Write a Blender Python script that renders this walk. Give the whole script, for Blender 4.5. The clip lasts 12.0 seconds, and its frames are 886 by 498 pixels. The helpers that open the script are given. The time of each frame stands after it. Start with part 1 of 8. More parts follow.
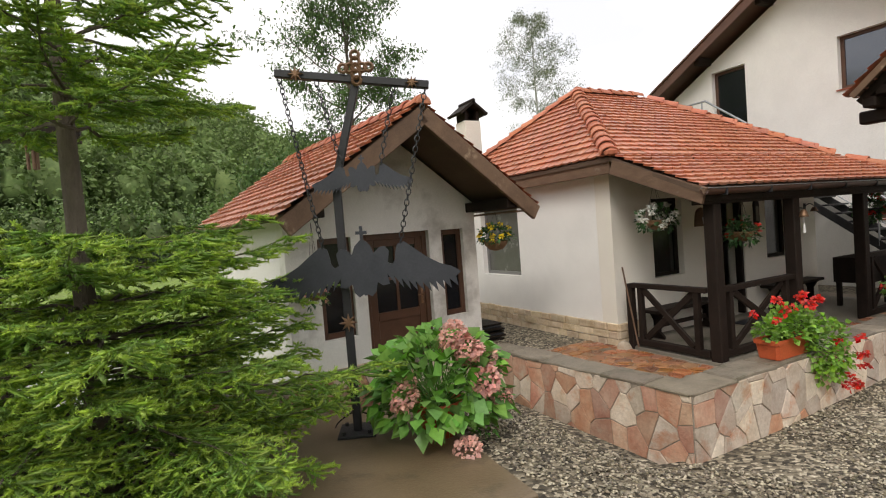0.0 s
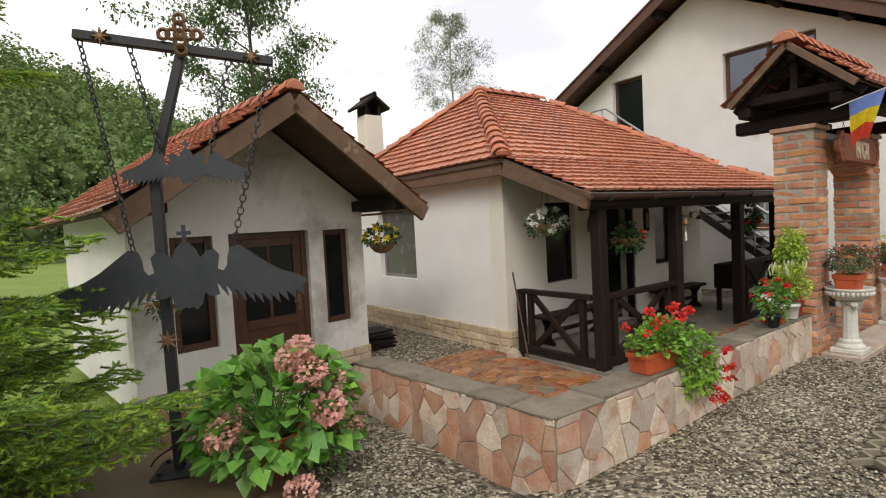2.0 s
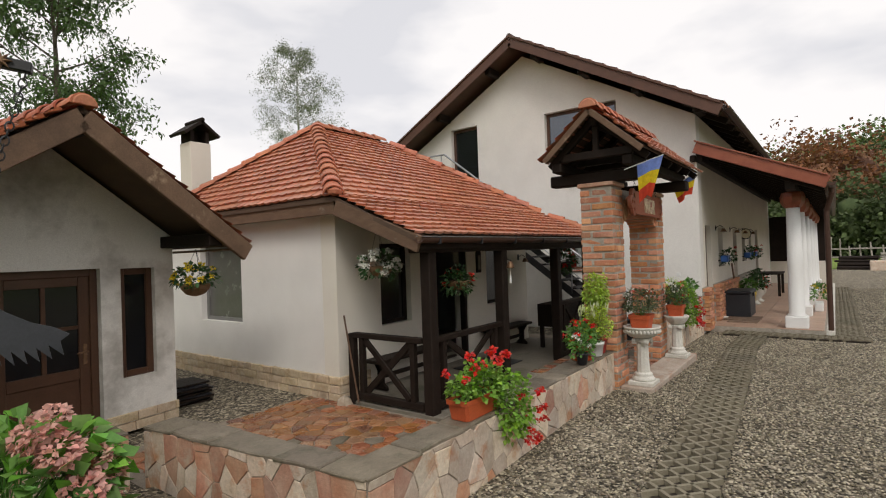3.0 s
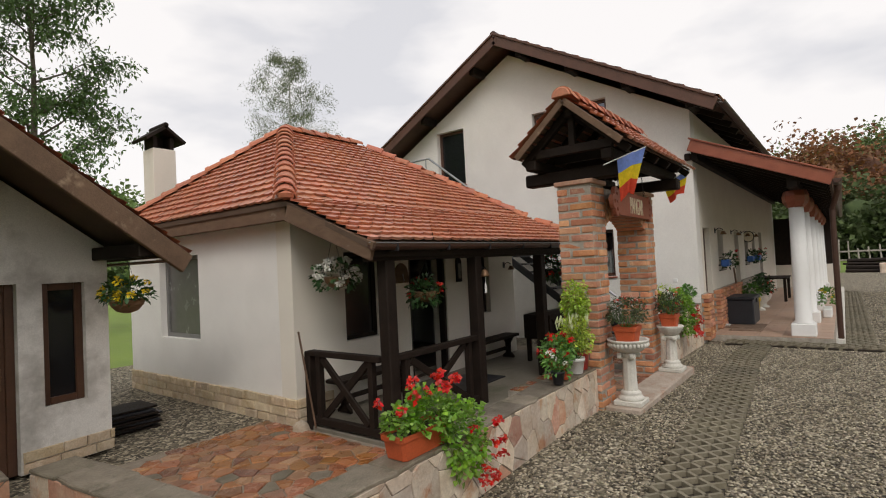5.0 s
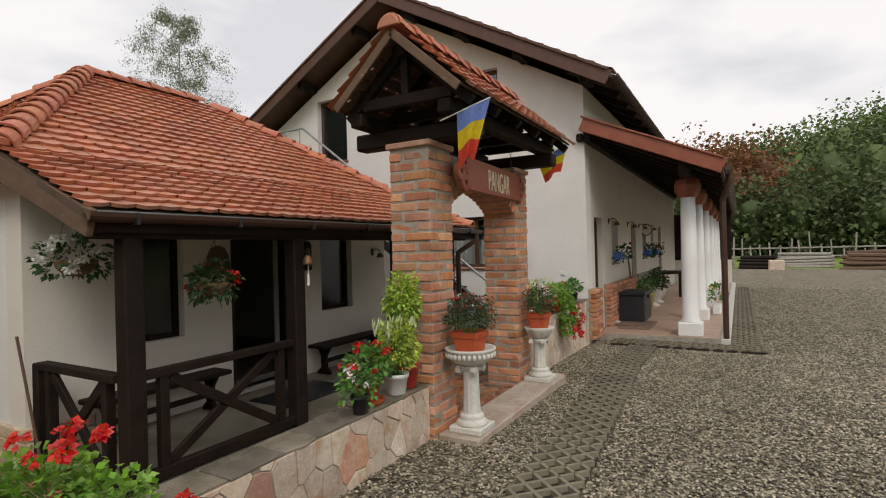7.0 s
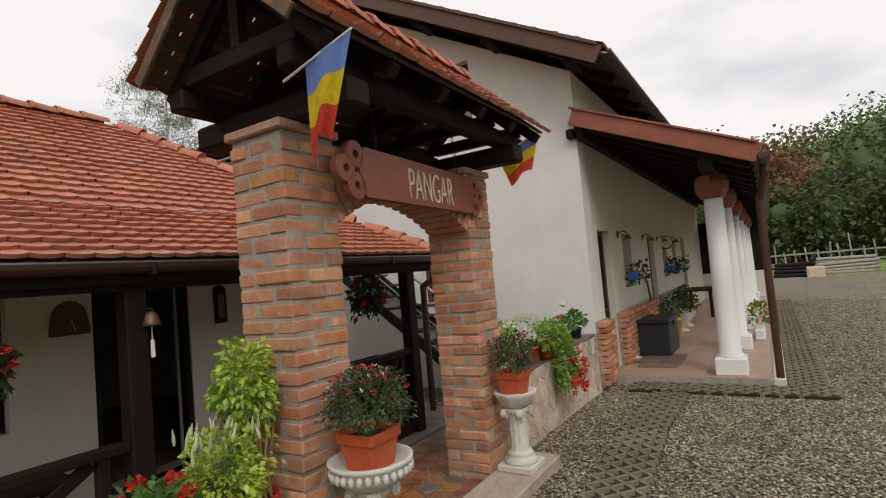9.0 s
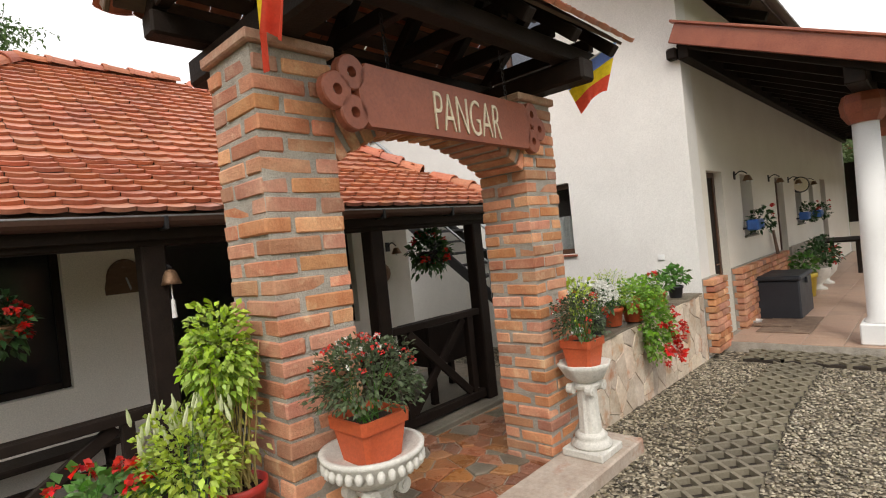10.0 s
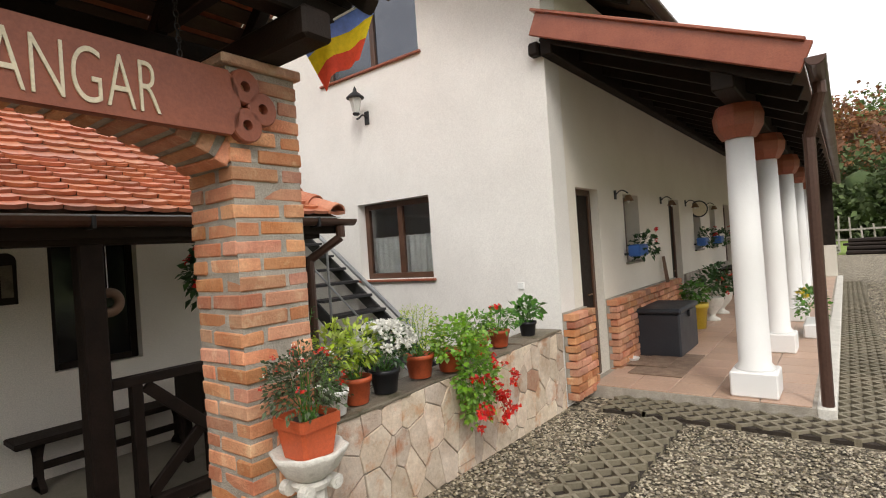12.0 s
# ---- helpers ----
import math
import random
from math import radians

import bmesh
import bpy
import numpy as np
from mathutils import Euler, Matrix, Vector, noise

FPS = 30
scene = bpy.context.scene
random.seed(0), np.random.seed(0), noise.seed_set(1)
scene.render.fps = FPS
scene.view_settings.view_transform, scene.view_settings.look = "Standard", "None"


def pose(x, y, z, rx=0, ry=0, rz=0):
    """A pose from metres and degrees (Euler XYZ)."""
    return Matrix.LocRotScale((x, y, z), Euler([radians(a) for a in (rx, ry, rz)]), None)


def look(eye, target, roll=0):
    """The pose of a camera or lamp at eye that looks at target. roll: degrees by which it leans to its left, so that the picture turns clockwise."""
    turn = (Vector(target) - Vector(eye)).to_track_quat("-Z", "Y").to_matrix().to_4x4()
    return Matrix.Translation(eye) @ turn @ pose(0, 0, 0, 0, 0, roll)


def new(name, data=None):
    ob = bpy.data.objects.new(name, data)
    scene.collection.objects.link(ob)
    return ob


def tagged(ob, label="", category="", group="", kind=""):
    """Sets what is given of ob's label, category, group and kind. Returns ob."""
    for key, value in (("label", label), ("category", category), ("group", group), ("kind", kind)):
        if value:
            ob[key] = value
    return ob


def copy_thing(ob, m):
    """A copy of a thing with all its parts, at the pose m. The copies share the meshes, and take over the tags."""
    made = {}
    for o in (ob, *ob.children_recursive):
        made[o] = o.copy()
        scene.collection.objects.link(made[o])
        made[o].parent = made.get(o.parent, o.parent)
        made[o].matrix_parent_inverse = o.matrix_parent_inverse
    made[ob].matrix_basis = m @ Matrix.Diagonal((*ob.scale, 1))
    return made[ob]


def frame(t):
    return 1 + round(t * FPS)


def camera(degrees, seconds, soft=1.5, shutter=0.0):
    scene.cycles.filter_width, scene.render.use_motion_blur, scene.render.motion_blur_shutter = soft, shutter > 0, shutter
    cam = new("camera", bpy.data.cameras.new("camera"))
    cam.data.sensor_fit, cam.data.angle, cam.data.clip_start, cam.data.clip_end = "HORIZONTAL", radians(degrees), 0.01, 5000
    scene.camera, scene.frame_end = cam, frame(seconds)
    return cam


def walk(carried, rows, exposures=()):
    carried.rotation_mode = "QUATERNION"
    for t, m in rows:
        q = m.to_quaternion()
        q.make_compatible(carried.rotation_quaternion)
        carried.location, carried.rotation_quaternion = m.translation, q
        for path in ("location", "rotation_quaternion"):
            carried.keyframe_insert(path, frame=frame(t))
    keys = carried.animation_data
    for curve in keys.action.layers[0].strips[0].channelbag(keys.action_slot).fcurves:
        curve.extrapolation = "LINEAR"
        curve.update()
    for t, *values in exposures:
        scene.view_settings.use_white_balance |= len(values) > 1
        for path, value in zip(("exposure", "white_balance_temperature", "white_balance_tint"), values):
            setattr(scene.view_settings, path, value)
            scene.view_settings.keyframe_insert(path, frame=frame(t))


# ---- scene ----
cam = camera(80.7, 12.0, soft=1.1)
PATH = [
    (0, (-0.523, -0.02, 1.805), (0.414, 1.745, 1.73), -4.4),
    (0.5, (-0.243, 0.017, 1.803), (0.497, 1.874, 1.747), -3.0),
    (1, (-0.162, 0.05, 1.796), (0.561, 1.912, 1.704), -2.8),
    (1.5, (-0.044, 0.137, 1.791), (0.777, 1.958, 1.7), -2.1),
    (2, (0.164, 0.143, 1.799), (1.352, 1.749, 1.701), -3.1),
    (2.5, (0.401, 0.135, 1.828), (1.863, 1.499, 1.852), -0.8),
    (3, (0.469, 0.126, 1.84), (2.068, 1.328, 1.859), -2.0),
    (3.5, (0.499, 0.116, 1.835), (2.148, 1.248, 1.85), -2.2),
    (3.7, (0.52, 0.119, 1.827), (2.185, 1.226, 1.838), -2.2),
    (5.3, (1.564, 0.118, 1.784), (3.127, 1.365, 1.85), -3.7),
    (5.5, (1.761, 0.133, 1.75), (3.323, 1.379, 1.824), -4.6),
    (6, (2.247, 0.126, 1.727), (3.879, 1.281, 1.787), -3.9),
    (6.5, (2.731, 0.043, 1.712), (4.433, 1.093, 1.742), -5.0),
    (7, (3.113, 0.009, 1.715), (4.852, 0.998, 1.718), -1.5),
    (7.2, (3.297, 0.002, 1.736), (5.085, 0.897, 1.737), -2.4),
    (8.8, (4.904, 0.218, 1.766), (6.625, 1.233, 1.854), -5.5),
    (9, (5.118, 0.211, 1.761), (6.815, 1.263, 1.868), -5.0),
    (9.5, (5.515, 0.241, 1.71), (7.037, 1.536, 1.762), -5.1),
    (10, (5.918, 0.267, 1.685), (7.364, 1.649, 1.663), -5.9),
    (10.5, (6.39, 0.205, 1.674), (7.688, 1.727, 1.672), -4.7),
    (11, (6.813, 0.181, 1.671), (8.08, 1.728, 1.663), -4.9),
    (11.5, (7.293, 0.142, 1.651), (8.787, 1.472, 1.632), -5.2),
    (12, (7.644, 0.03, 1.661), (9.226, 1.254, 1.667), -4.0),
]
walk(cam, [(t, look(eye, target, roll)) for t, eye, target, roll in PATH], [(0.0, 0.28), (1.5, 0.25), (2.0, 0.2), (2.6, -0.1), (7.0, -0.18), (9.0, -0.22), (9.5, -0.08), (10.2, 0.6), (10.8, 0.62), (12.0, 0.5)])

# ---- sky and sun: bright overcast ----
SUN_ELEV, SUN_ROT = radians(43), radians(227)
world = bpy.data.worlds.new("overcast_sky")
scene.world = world
world.use_nodes = True
wn, wl = world.node_tree.nodes, world.node_tree.links
wn.clear()
sky = wn.new("ShaderNodeTexSky")
sky.sky_type, sky.sun_disc, sky.sun_elevation, sky.sun_rotation = "NISHITA", False, SUN_ELEV, SUN_ROT
sky.dust_density, sky.air_density = 3.0, 1.0
wtc = wn.new("ShaderNodeTexCoord")
wmap = wn.new("ShaderNodeMapping")
wmap.inputs["Scale"].default_value = (1.0, 1.0, 2.6)
cloud = wn.new("ShaderNodeTexNoise")
cloud.inputs["Scale"].default_value, cloud.inputs["Detail"].default_value, cloud.inputs["Roughness"].default_value = 2.1, 5.0, 0.5
ramp = wn.new("ShaderNodeValToRGB")
ramp.color_ramp.elements[0].position, ramp.color_ramp.elements[0].color = 0.34, (0.77, 0.76, 0.785, 1)
ramp.color_ramp.elements[1].position, ramp.color_ramp.elements[1].color = 0.48, (1.035, 0.995, 0.975, 1)
dim = wn.new("ShaderNodeMix")
dim.data_type, dim.blend_type = "RGBA", "MULTIPLY"
dim.inputs["Factor"].default_value = 1.0
dim.inputs["B"].default_value = (0.1, 0.1, 0.1, 1)
mixs = wn.new("ShaderNodeMix")
mixs.data_type = "RGBA"
mixs.inputs["Factor"].default_value = 0.9
bg = wn.new("ShaderNodeBackground")
bg.inputs["Strength"].default_value = 1.15
wout = wn.new("ShaderNodeOutputWorld")
wl.new(wtc.outputs["Generated"], wmap.inputs["Vector"])
wl.new(wmap.outputs["Vector"], cloud.inputs["Vector"])
wl.new(cloud.outputs["Fac"], ramp.inputs["Fac"])
wl.new(sky.outputs["Color"], dim.inputs["A"])
wl.new(dim.outputs["Result"], mixs.inputs["A"])
wl.new(ramp.outputs["Color"], mixs.inputs["B"])
wl.new(mixs.outputs["Result"], bg.inputs["Color"])
wl.new(bg.outputs["Background"], wout.inputs["Surface"])
sun = new("sun", bpy.data.lights.new("sun", "SUN"))
sun.data.energy, sun.data.angle, sun.data.color = 1.3, radians(20), (1.0, 0.95, 0.87)
sun.matrix_world = look((-12, -11, 19.2), (3, 3, 0))

# ---- materials ----
def surface(name, c1, c2, scale=4.0, fine=60.0, rough=0.75, bump=0.25, rand=0.0, island=0.0, metal=0.0, spec=0.5, stain=None,
            stain_scale=1.2, stain_at=0.6, stretch=(1, 1, 1), dist=0.01):
    """A node material: two colours mixed by a coarse and a fine noise in world space, stains, bump and a change from piece to piece."""
    m = bpy.data.materials.new(name)
    m.use_nodes = True
    n, l = m.node_tree.nodes, m.node_tree.links
    b = n["Principled BSDF"]
    b.inputs["Metallic"].default_value, b.inputs["Specular IOR Level"].default_value = metal, spec
    geo = n.new("ShaderNodeNewGeometry")
    mp = n.new("ShaderNodeMapping")
    mp.inputs["Scale"].default_value = stretch
    l.new(geo.outputs["Position"], mp.inputs["Vector"])

    def noise_tex(s, detail, r=0.6):
        t = n.new("ShaderNodeTexNoise")
        t.inputs["Scale"].default_value, t.inputs["Detail"].default_value, t.inputs["Roughness"].default_value = s, detail, r
        l.new(mp.outputs["Vector"], t.inputs["Vector"])
        return t.outputs["Fac"]

    def mix(kind, fac, a, bb):
        x = n.new("ShaderNodeMix")
        x.data_type, x.blend_type = "RGBA", kind
        for sock, v in (("Factor", fac), ("A", a), ("B", bb)):
            if isinstance(v, (int, float)):
                x.inputs[sock].default_value = v
            elif isinstance(v, tuple):
                x.inputs[sock].default_value = (*v, 1)
            else:
                l.new(v, x.inputs[sock])
        return x.outputs["Result"]

    def ramp_of(v, lo, hi):
        r = n.new("ShaderNodeMapRange")
        r.inputs["From Min"].default_value, r.inputs["From Max"].default_value = lo, hi
        l.new(v, r.inputs["Value"])
        return r.outputs["Result"]

    coarse, small = noise_tex(scale, 5.0), noise_tex(fine, 3.0, 0.7)
    col = mix("MIX", ramp_of(coarse, 0.3, 0.7), c1, c2)
    grain = n.new("ShaderNodeMapRange")
    grain.inputs["From Min"].default_value, grain.inputs["From Max"].default_value = 0.25, 0.75
    grain.inputs["To Min"].default_value, grain.inputs["To Max"].default_value = 0.82, 1.14
    l.new(small, grain.inputs["Value"])
    gcol = n.new("ShaderNodeCombineColor")
    for k in ("Red", "Green", "Blue"):
        l.new(grain.outputs["Result"], gcol.inputs[k])
    col = mix("MULTIPLY", 1.0, col, gcol.outputs["Color"])
    if stain:
        st = noise_tex(stain_scale, 6.0, 0.65)
        col = mix("MIX", ramp_of(st, stain_at, stain_at + 0.14), col, stain)
    if rand or island:
        hsv = n.new("ShaderNodeHueSaturation")
        src = n.new("ShaderNodeObjectInfo").outputs["Random"] if rand else geo.outputs["Random Per Island"]
        amt = rand or island
        for sock, lo, hi, k in (("Value", 1 - amt, 1 + amt, 1.0), ("Hue", 0.5 - 0.035 * amt, 0.5 + 0.035 * amt, 7.31), ("Saturation", 1 - 0.4 * amt, 1 + 0.3 * amt, 3.77)):
            mu = n.new("ShaderNodeMath")
            mu.operation = "MULTIPLY"
            mu.inputs[1].default_value = k
            l.new(src, mu.inputs[0])
            fr = n.new("ShaderNodeMath")
            fr.operation = "FRACT"
            l.new(mu.outputs[0], fr.inputs[0])
            r = n.new("ShaderNodeMapRange")
            r.inputs["To Min"].default_value, r.inputs["To Max"].default_value = lo, hi
            l.new(fr.outputs[0], r.inputs["Value"])
            l.new(r.outputs["Result"], hsv.inputs[sock])
        l.new(col, hsv.inputs["Color"])
        col = hsv.outputs["Color"]
    l.new(col, b.inputs["Base Color"])
    rr = n.new("ShaderNodeMapRange")
    rr.inputs["To Min"].default_value, rr.inputs["To Max"].default_value = max(0.03, rough - 0.12), min(1.0, rough + 0.12)
    l.new(coarse, rr.inputs["Value"])
    l.new(rr.outputs["Result"], b.inputs["Roughness"])
    if bump:
        bp = n.new("ShaderNodeBump")
        bp.inputs["Strength"].default_value, bp.inputs["Distance"].default_value = bump, dist
        l.new(small, bp.inputs["Height"])
        l.new(bp.outputs["Normal"], b.inputs["Normal"])
    return m


def leafy(name, c1, c2, rough=0.5, island=0.35, through_light=0.25):
    """A leaf material that lets some light through."""
    m = surface(name, c1, c2, scale=2.5, fine=30, rough=rough, bump=0.0, island=island, spec=0.35)
    n, l = m.node_tree.nodes, m.node_tree.links
    b, out = n["Principled BSDF"], n["Material Output"]
    tr = n.new("ShaderNodeBsdfTranslucent")
    l.new(b.inputs["Base Color"].links[0].from_socket, tr.inputs["Color"])
    mx = n.new("ShaderNodeMixShader")
    mx.inputs["Fac"].default_value = through_light
    l.new(b.outputs["BSDF"], mx.inputs[1])
    l.new(tr.outputs["BSDF"], mx.inputs[2])
    l.new(mx.outputs["Shader"], out.inputs["Surface"])
    return m


def glass_dark(name, tint=(0.008, 0.009, 0.011)):
    m = surface(name, tint, tuple(1.3 * c for c in tint), rough=0.15, bump=0.0, spec=0.5)
    return m


M_PLASTER = surface("white_plaster", (0.74, 0.72, 0.69), (0.82, 0.80, 0.77), 1.4, 90, 0.9, 0.35, stain=(0.62, 0.60, 0.56), stain_scale=0.7, stain_at=0.66, dist=0.006)
M_PLASTER_WARM = surface("warm_white_plaster", (0.71, 0.665, 0.585), (0.78, 0.745, 0.67), 1.1, 90, 0.9, 0.3, stain=(0.60, 0.57, 0.50), stain_scale=0.6, stain_at=0.64, dist=0.006)
M_SMOKED = surface("smoke_greyed_plaster", (0.70, 0.68, 0.64), (0.78, 0.76, 0.72), 1.4, 90, 0.9, 0.35, stain=(0.40, 0.38, 0.345), stain_scale=0.75, stain_at=0.49, dist=0.006)
M_TILE = surface("terracotta_tile", (0.40, 0.142, 0.078), (0.515, 0.203, 0.113), 1.3, 45, 0.40, 0.25, rand=0.16, stain=(0.26, 0.10, 0.06), stain_scale=1.8, stain_at=0.64, dist=0.004)
M_TILE_J = surface("terracotta_tile_far", (0.40, 0.142, 0.078), (0.515, 0.203, 0.113), 1.3, 45, 0.40, 0.25, island=0.16, stain=(0.26, 0.10, 0.06), stain_scale=1.8, stain_at=0.64, dist=0.004)
M_RIDGE = surface("terracotta_ridge", (0.42, 0.13, 0.07), (0.52, 0.20, 0.11), 3, 40, 0.65, 0.3, rand=0.15)
M_BOARD = surface("roof_boarding", (0.075, 0.045, 0.03), (0.11, 0.07, 0.045), 3, 40, 0.8, 0.3, stretch=(1, 1, 4))
M_DARKWOOD = surface("dark_stained_wood", (0.012, 0.008, 0.006), (0.024, 0.016, 0.012), 6, 70, 0.65, 0.3, spec=0.18, stain=(0.045, 0.032, 0.024), stain_scale=5, stain_at=0.66)
M_BEAM = surface("weathered_brown_wood", (0.11, 0.062, 0.037), (0.17, 0.105, 0.065), 5, 60, 0.75, 0.4, stain=(0.27, 0.22, 0.17), stain_scale=3.0, stain_at=0.63, stretch=(1, 1, 3))
M_FASCIA = surface("red_brown_fascia", (0.25, 0.068, 0.038), (0.34, 0.105, 0.058), 4, 60, 0.38, 0.2)
M_BROWN_METAL = surface("brown_sheet_metal", (0.075, 0.04, 0.03), (0.095, 0.05, 0.037), 2, 50, 0.4, 0.05, metal=0.3)
M_BROWNWOOD = surface("brown_stained_wood", (0.085, 0.04, 0.027), (0.13, 0.062, 0.042), 4, 60, 0.55, 0.25)
M_HYDR = leafy("hydrangea_leaves", (0.11, 0.27, 0.045), (0.20, 0.40, 0.07), 0.42)
M_BOX = surface("slate_grey_plastic", (0.022, 0.026, 0.034), (0.03, 0.035, 0.044), 5, 60, 0.5, 0.1)
M_WINWOOD = surface("walnut_window_frame", (0.065, 0.03, 0.017), (0.1, 0.046, 0.026), 5, 60, 0.4, 0.15)
M_GLASS = glass_dark("dark_window_glass")
M_BRICK = surface("red_brick", (0.45, 0.165, 0.082), (0.62, 0.325, 0.185), 6, 70, 0.85, 0.6, rand=0.28, stain=(0.66, 0.42, 0.25), stain_scale=9, stain_at=0.57, dist=0.010)
M_MORTAR = surface("grey_mortar", (0.30, 0.27, 0.225), (0.47, 0.43, 0.37), 9, 90, 0.95, 0.9, dist=0.012)
M_STONE = surface("warm_cladding_stone", (0.47, 0.36, 0.265), (0.66, 0.57, 0.47), 5, 35, 0.75, 0.7, rand=0.24, stain=(0.47, 0.235, 0.125), stain_scale=4.2, stain_at=0.545, dist=0.012)
M_STONE_RED = surface("red_cladding_stone", (0.42, 0.185, 0.11), (0.55, 0.36, 0.25), 5, 35, 0.75, 0.7, rand=0.24, stain=(0.50, 0.40, 0.30), stain_scale=4.5, stain_at=0.57, dist=0.012)
M_JOINT = surface("beige_joint_mortar", (0.22, 0.18, 0.14), (0.34, 0.29, 0.23), 8, 80, 0.95, 0.8)
M_COPING = surface("grey_slate_coping", (0.12, 0.098, 0.068), (0.225, 0.19, 0.142), 6, 45, 0.55, 0.8, rand=0.2, stain=(0.075, 0.072, 0.038), stain_scale=4, stain_at=0.55)
M_PLINTH = surface("split_sandstone", (0.50, 0.37, 0.23), (0.66, 0.55, 0.40), 9, 50, 0.85, 0.8, rand=0.2, dist=0.02)
M_PAVE = surface("rust_paving_stone", (0.235, 0.085, 0.036), (0.37, 0.175, 0.08), 4, 40, 0.28, 0.5, rand=0.34, stain=(0.16, 0.10, 0.06), stain_scale=5, stain_at=0.58)
M_CONCRETE = surface("wet_concrete", (0.15, 0.135, 0.105), (0.24, 0.215, 0.175), 2, 60, 0.5, 0.35, stain=(0.10, 0.10, 0.065), stain_scale=1.5, stain_at=0.55)
M_SLAB = surface("wet_brown_concrete", (0.125, 0.088, 0.048), (0.20, 0.150, 0.092), 1.6, 60, 0.32, 0.3, stain=(0.075, 0.060, 0.035), stain_scale=2.2, stain_at=0.55)
M_PAVER = surface("grey_concrete_paver", (0.165, 0.145, 0.10), (0.24, 0.21, 0.15), 3, 60, 0.85, 0.5, rand=0.12, stain=(0.09, 0.095, 0.06), stain_scale=3, stain_at=0.6)
M_FLOORTILE = surface("pinkish_floor_tile", (0.45, 0.30, 0.22), (0.52, 0.36, 0.27), 3, 50, 0.4, 0.1, rand=0.08)
M_WHITE = surface("white_paint", (0.80, 0.80, 0.79), (0.84, 0.84, 0.83), 2, 220, 0.6, 0.02)
M_CAST = surface("white_cast_stone", (0.56, 0.54, 0.49), (0.70, 0.68, 0.62), 6, 60, 0.8, 0.4, stain=(0.30, 0.28, 0.23), stain_scale=7, stain_at=0.62)
M_FLAKED = surface("flaking_brown_board", (0.10, 0.058, 0.034), (0.19, 0.115, 0.07), 3, 60, 0.75, 0.4, stain=(0.36, 0.26, 0.17), stain_scale=5.0, stain_at=0.60)
M_IRON = surface("black_iron", (0.012, 0.012, 0.014), (0.022, 0.022, 0.025), 8, 80, 0.55, 0.25, metal=0.0)
M_EAGLE = surface("anthracite_painted_steel", (0.035, 0.038, 0.048), (0.06, 0.063, 0.075), 4, 60, 0.4, 0.1, metal=0.2)
M_BRASS = surface("aged_bronze", (0.16, 0.09, 0.05), (0.28, 0.17, 0.10), 20, 90, 0.5, 0.4, metal=0.6)
M_STEEL = surface("galvanised_steel", (0.32, 0.34, 0.36), (0.42, 0.44, 0.46), 4, 60, 0.4, 0.1, metal=0.7)
M_TERRA = surface("terracotta_pot", (0.45, 0.078, 0.024), (0.54, 0.108, 0.038), 5, 60, 0.5, 0.12)
M_REDPOT = surface("red_plastic_pot", (0.45, 0.03, 0.025), (0.52, 0.045, 0.035), 5, 60, 0.4, 0.05)
M_BLACKPOT = surface("black_plastic_pot", (0.012, 0.013, 0.018), (0.02, 0.02, 0.026), 5, 60, 0.4, 0.05)
M_SOIL = surface("potting_soil", (0.022, 0.016, 0.011), (0.042, 0.031, 0.022), 12, 80, 0.95, 0.8)
M_GRAVEL = surface("grey_gravel_bed", (0.085, 0.073, 0.054), (0.150, 0.132, 0.100), 1.1, 45, 0.85, 1.0, stain=(0.085, 0.085, 0.065), stain_scale=0.9, stain_at=0.58, dist=0.03)
gn, gl = M_GRAVEL.node_tree.nodes, M_GRAVEL.node_tree.links
gpos = gn.new("ShaderNodeNewGeometry")
gvor = gn.new("ShaderNodeTexVoronoi")
gvor.inputs["Scale"].default_value = 32.0
gl.new(gpos.outputs["Position"], gvor.inputs["Vector"])
gsep = gn.new("ShaderNodeSeparateColor")
gl.new(gvor.outputs["Color"], gsep.inputs["Color"])
gramp = gn.new("ShaderNodeValToRGB")
gramp.color_ramp.elements[0].position, gramp.color_ramp.elements[0].color = 0.1, (0.035, 0.029, 0.019, 1)
gramp.color_ramp.elements[1].position, gramp.color_ramp.elements[1].color = 1.0, (0.50, 0.44, 0.33, 1)
for gp, gc in ((0.45, (0.12, 0.10, 0.068, 1)), (0.78, (0.28, 0.24, 0.17, 1))):
    gramp.color_ramp.elements.new(gp).color = gc
gl.new(gsep.outputs["Red"], gramp.inputs["Fac"])
gl.new(gramp.outputs["Color"], gn["Principled BSDF"].inputs["Base Color"])
gdent = gn.new("ShaderNodeBump")
gdent.invert = True
gdent.inputs["Strength"].default_value, gdent.inputs["Distance"].default_value = 0.9, 0.02
gl.new(gvor.outputs["Distance"], gdent.inputs["Height"])
gl.new(gdent.outputs["Normal"], gn["Principled BSDF"].inputs["Normal"])
M_PEBBLE_PALE = surface("pale_pebbles", (0.37, 0.32, 0.225), (0.53, 0.475, 0.36), 1.2, 50, 0.5, 0.2, island=0.3)
M_PEBBLE = surface("gravel_pebbles", (0.13, 0.108, 0.072), (0.23, 0.197, 0.14), 1.2, 50, 0.55, 0.2, island=0.6)
M_GRASS = surface("meadow_grass", (0.15, 0.225, 0.035), (0.215, 0.30, 0.055), 0.5, 25, 0.85, 0.8, stain=(0.15, 0.19, 0.06), stain_scale=0.25, stain_at=0.55, dist=0.05)
M_BARK = surface("tree_bark", (0.07, 0.055, 0.04), (0.13, 0.105, 0.08), 6, 40, 0.9, 0.8, stretch=(1, 1, 0.3), dist=0.02)
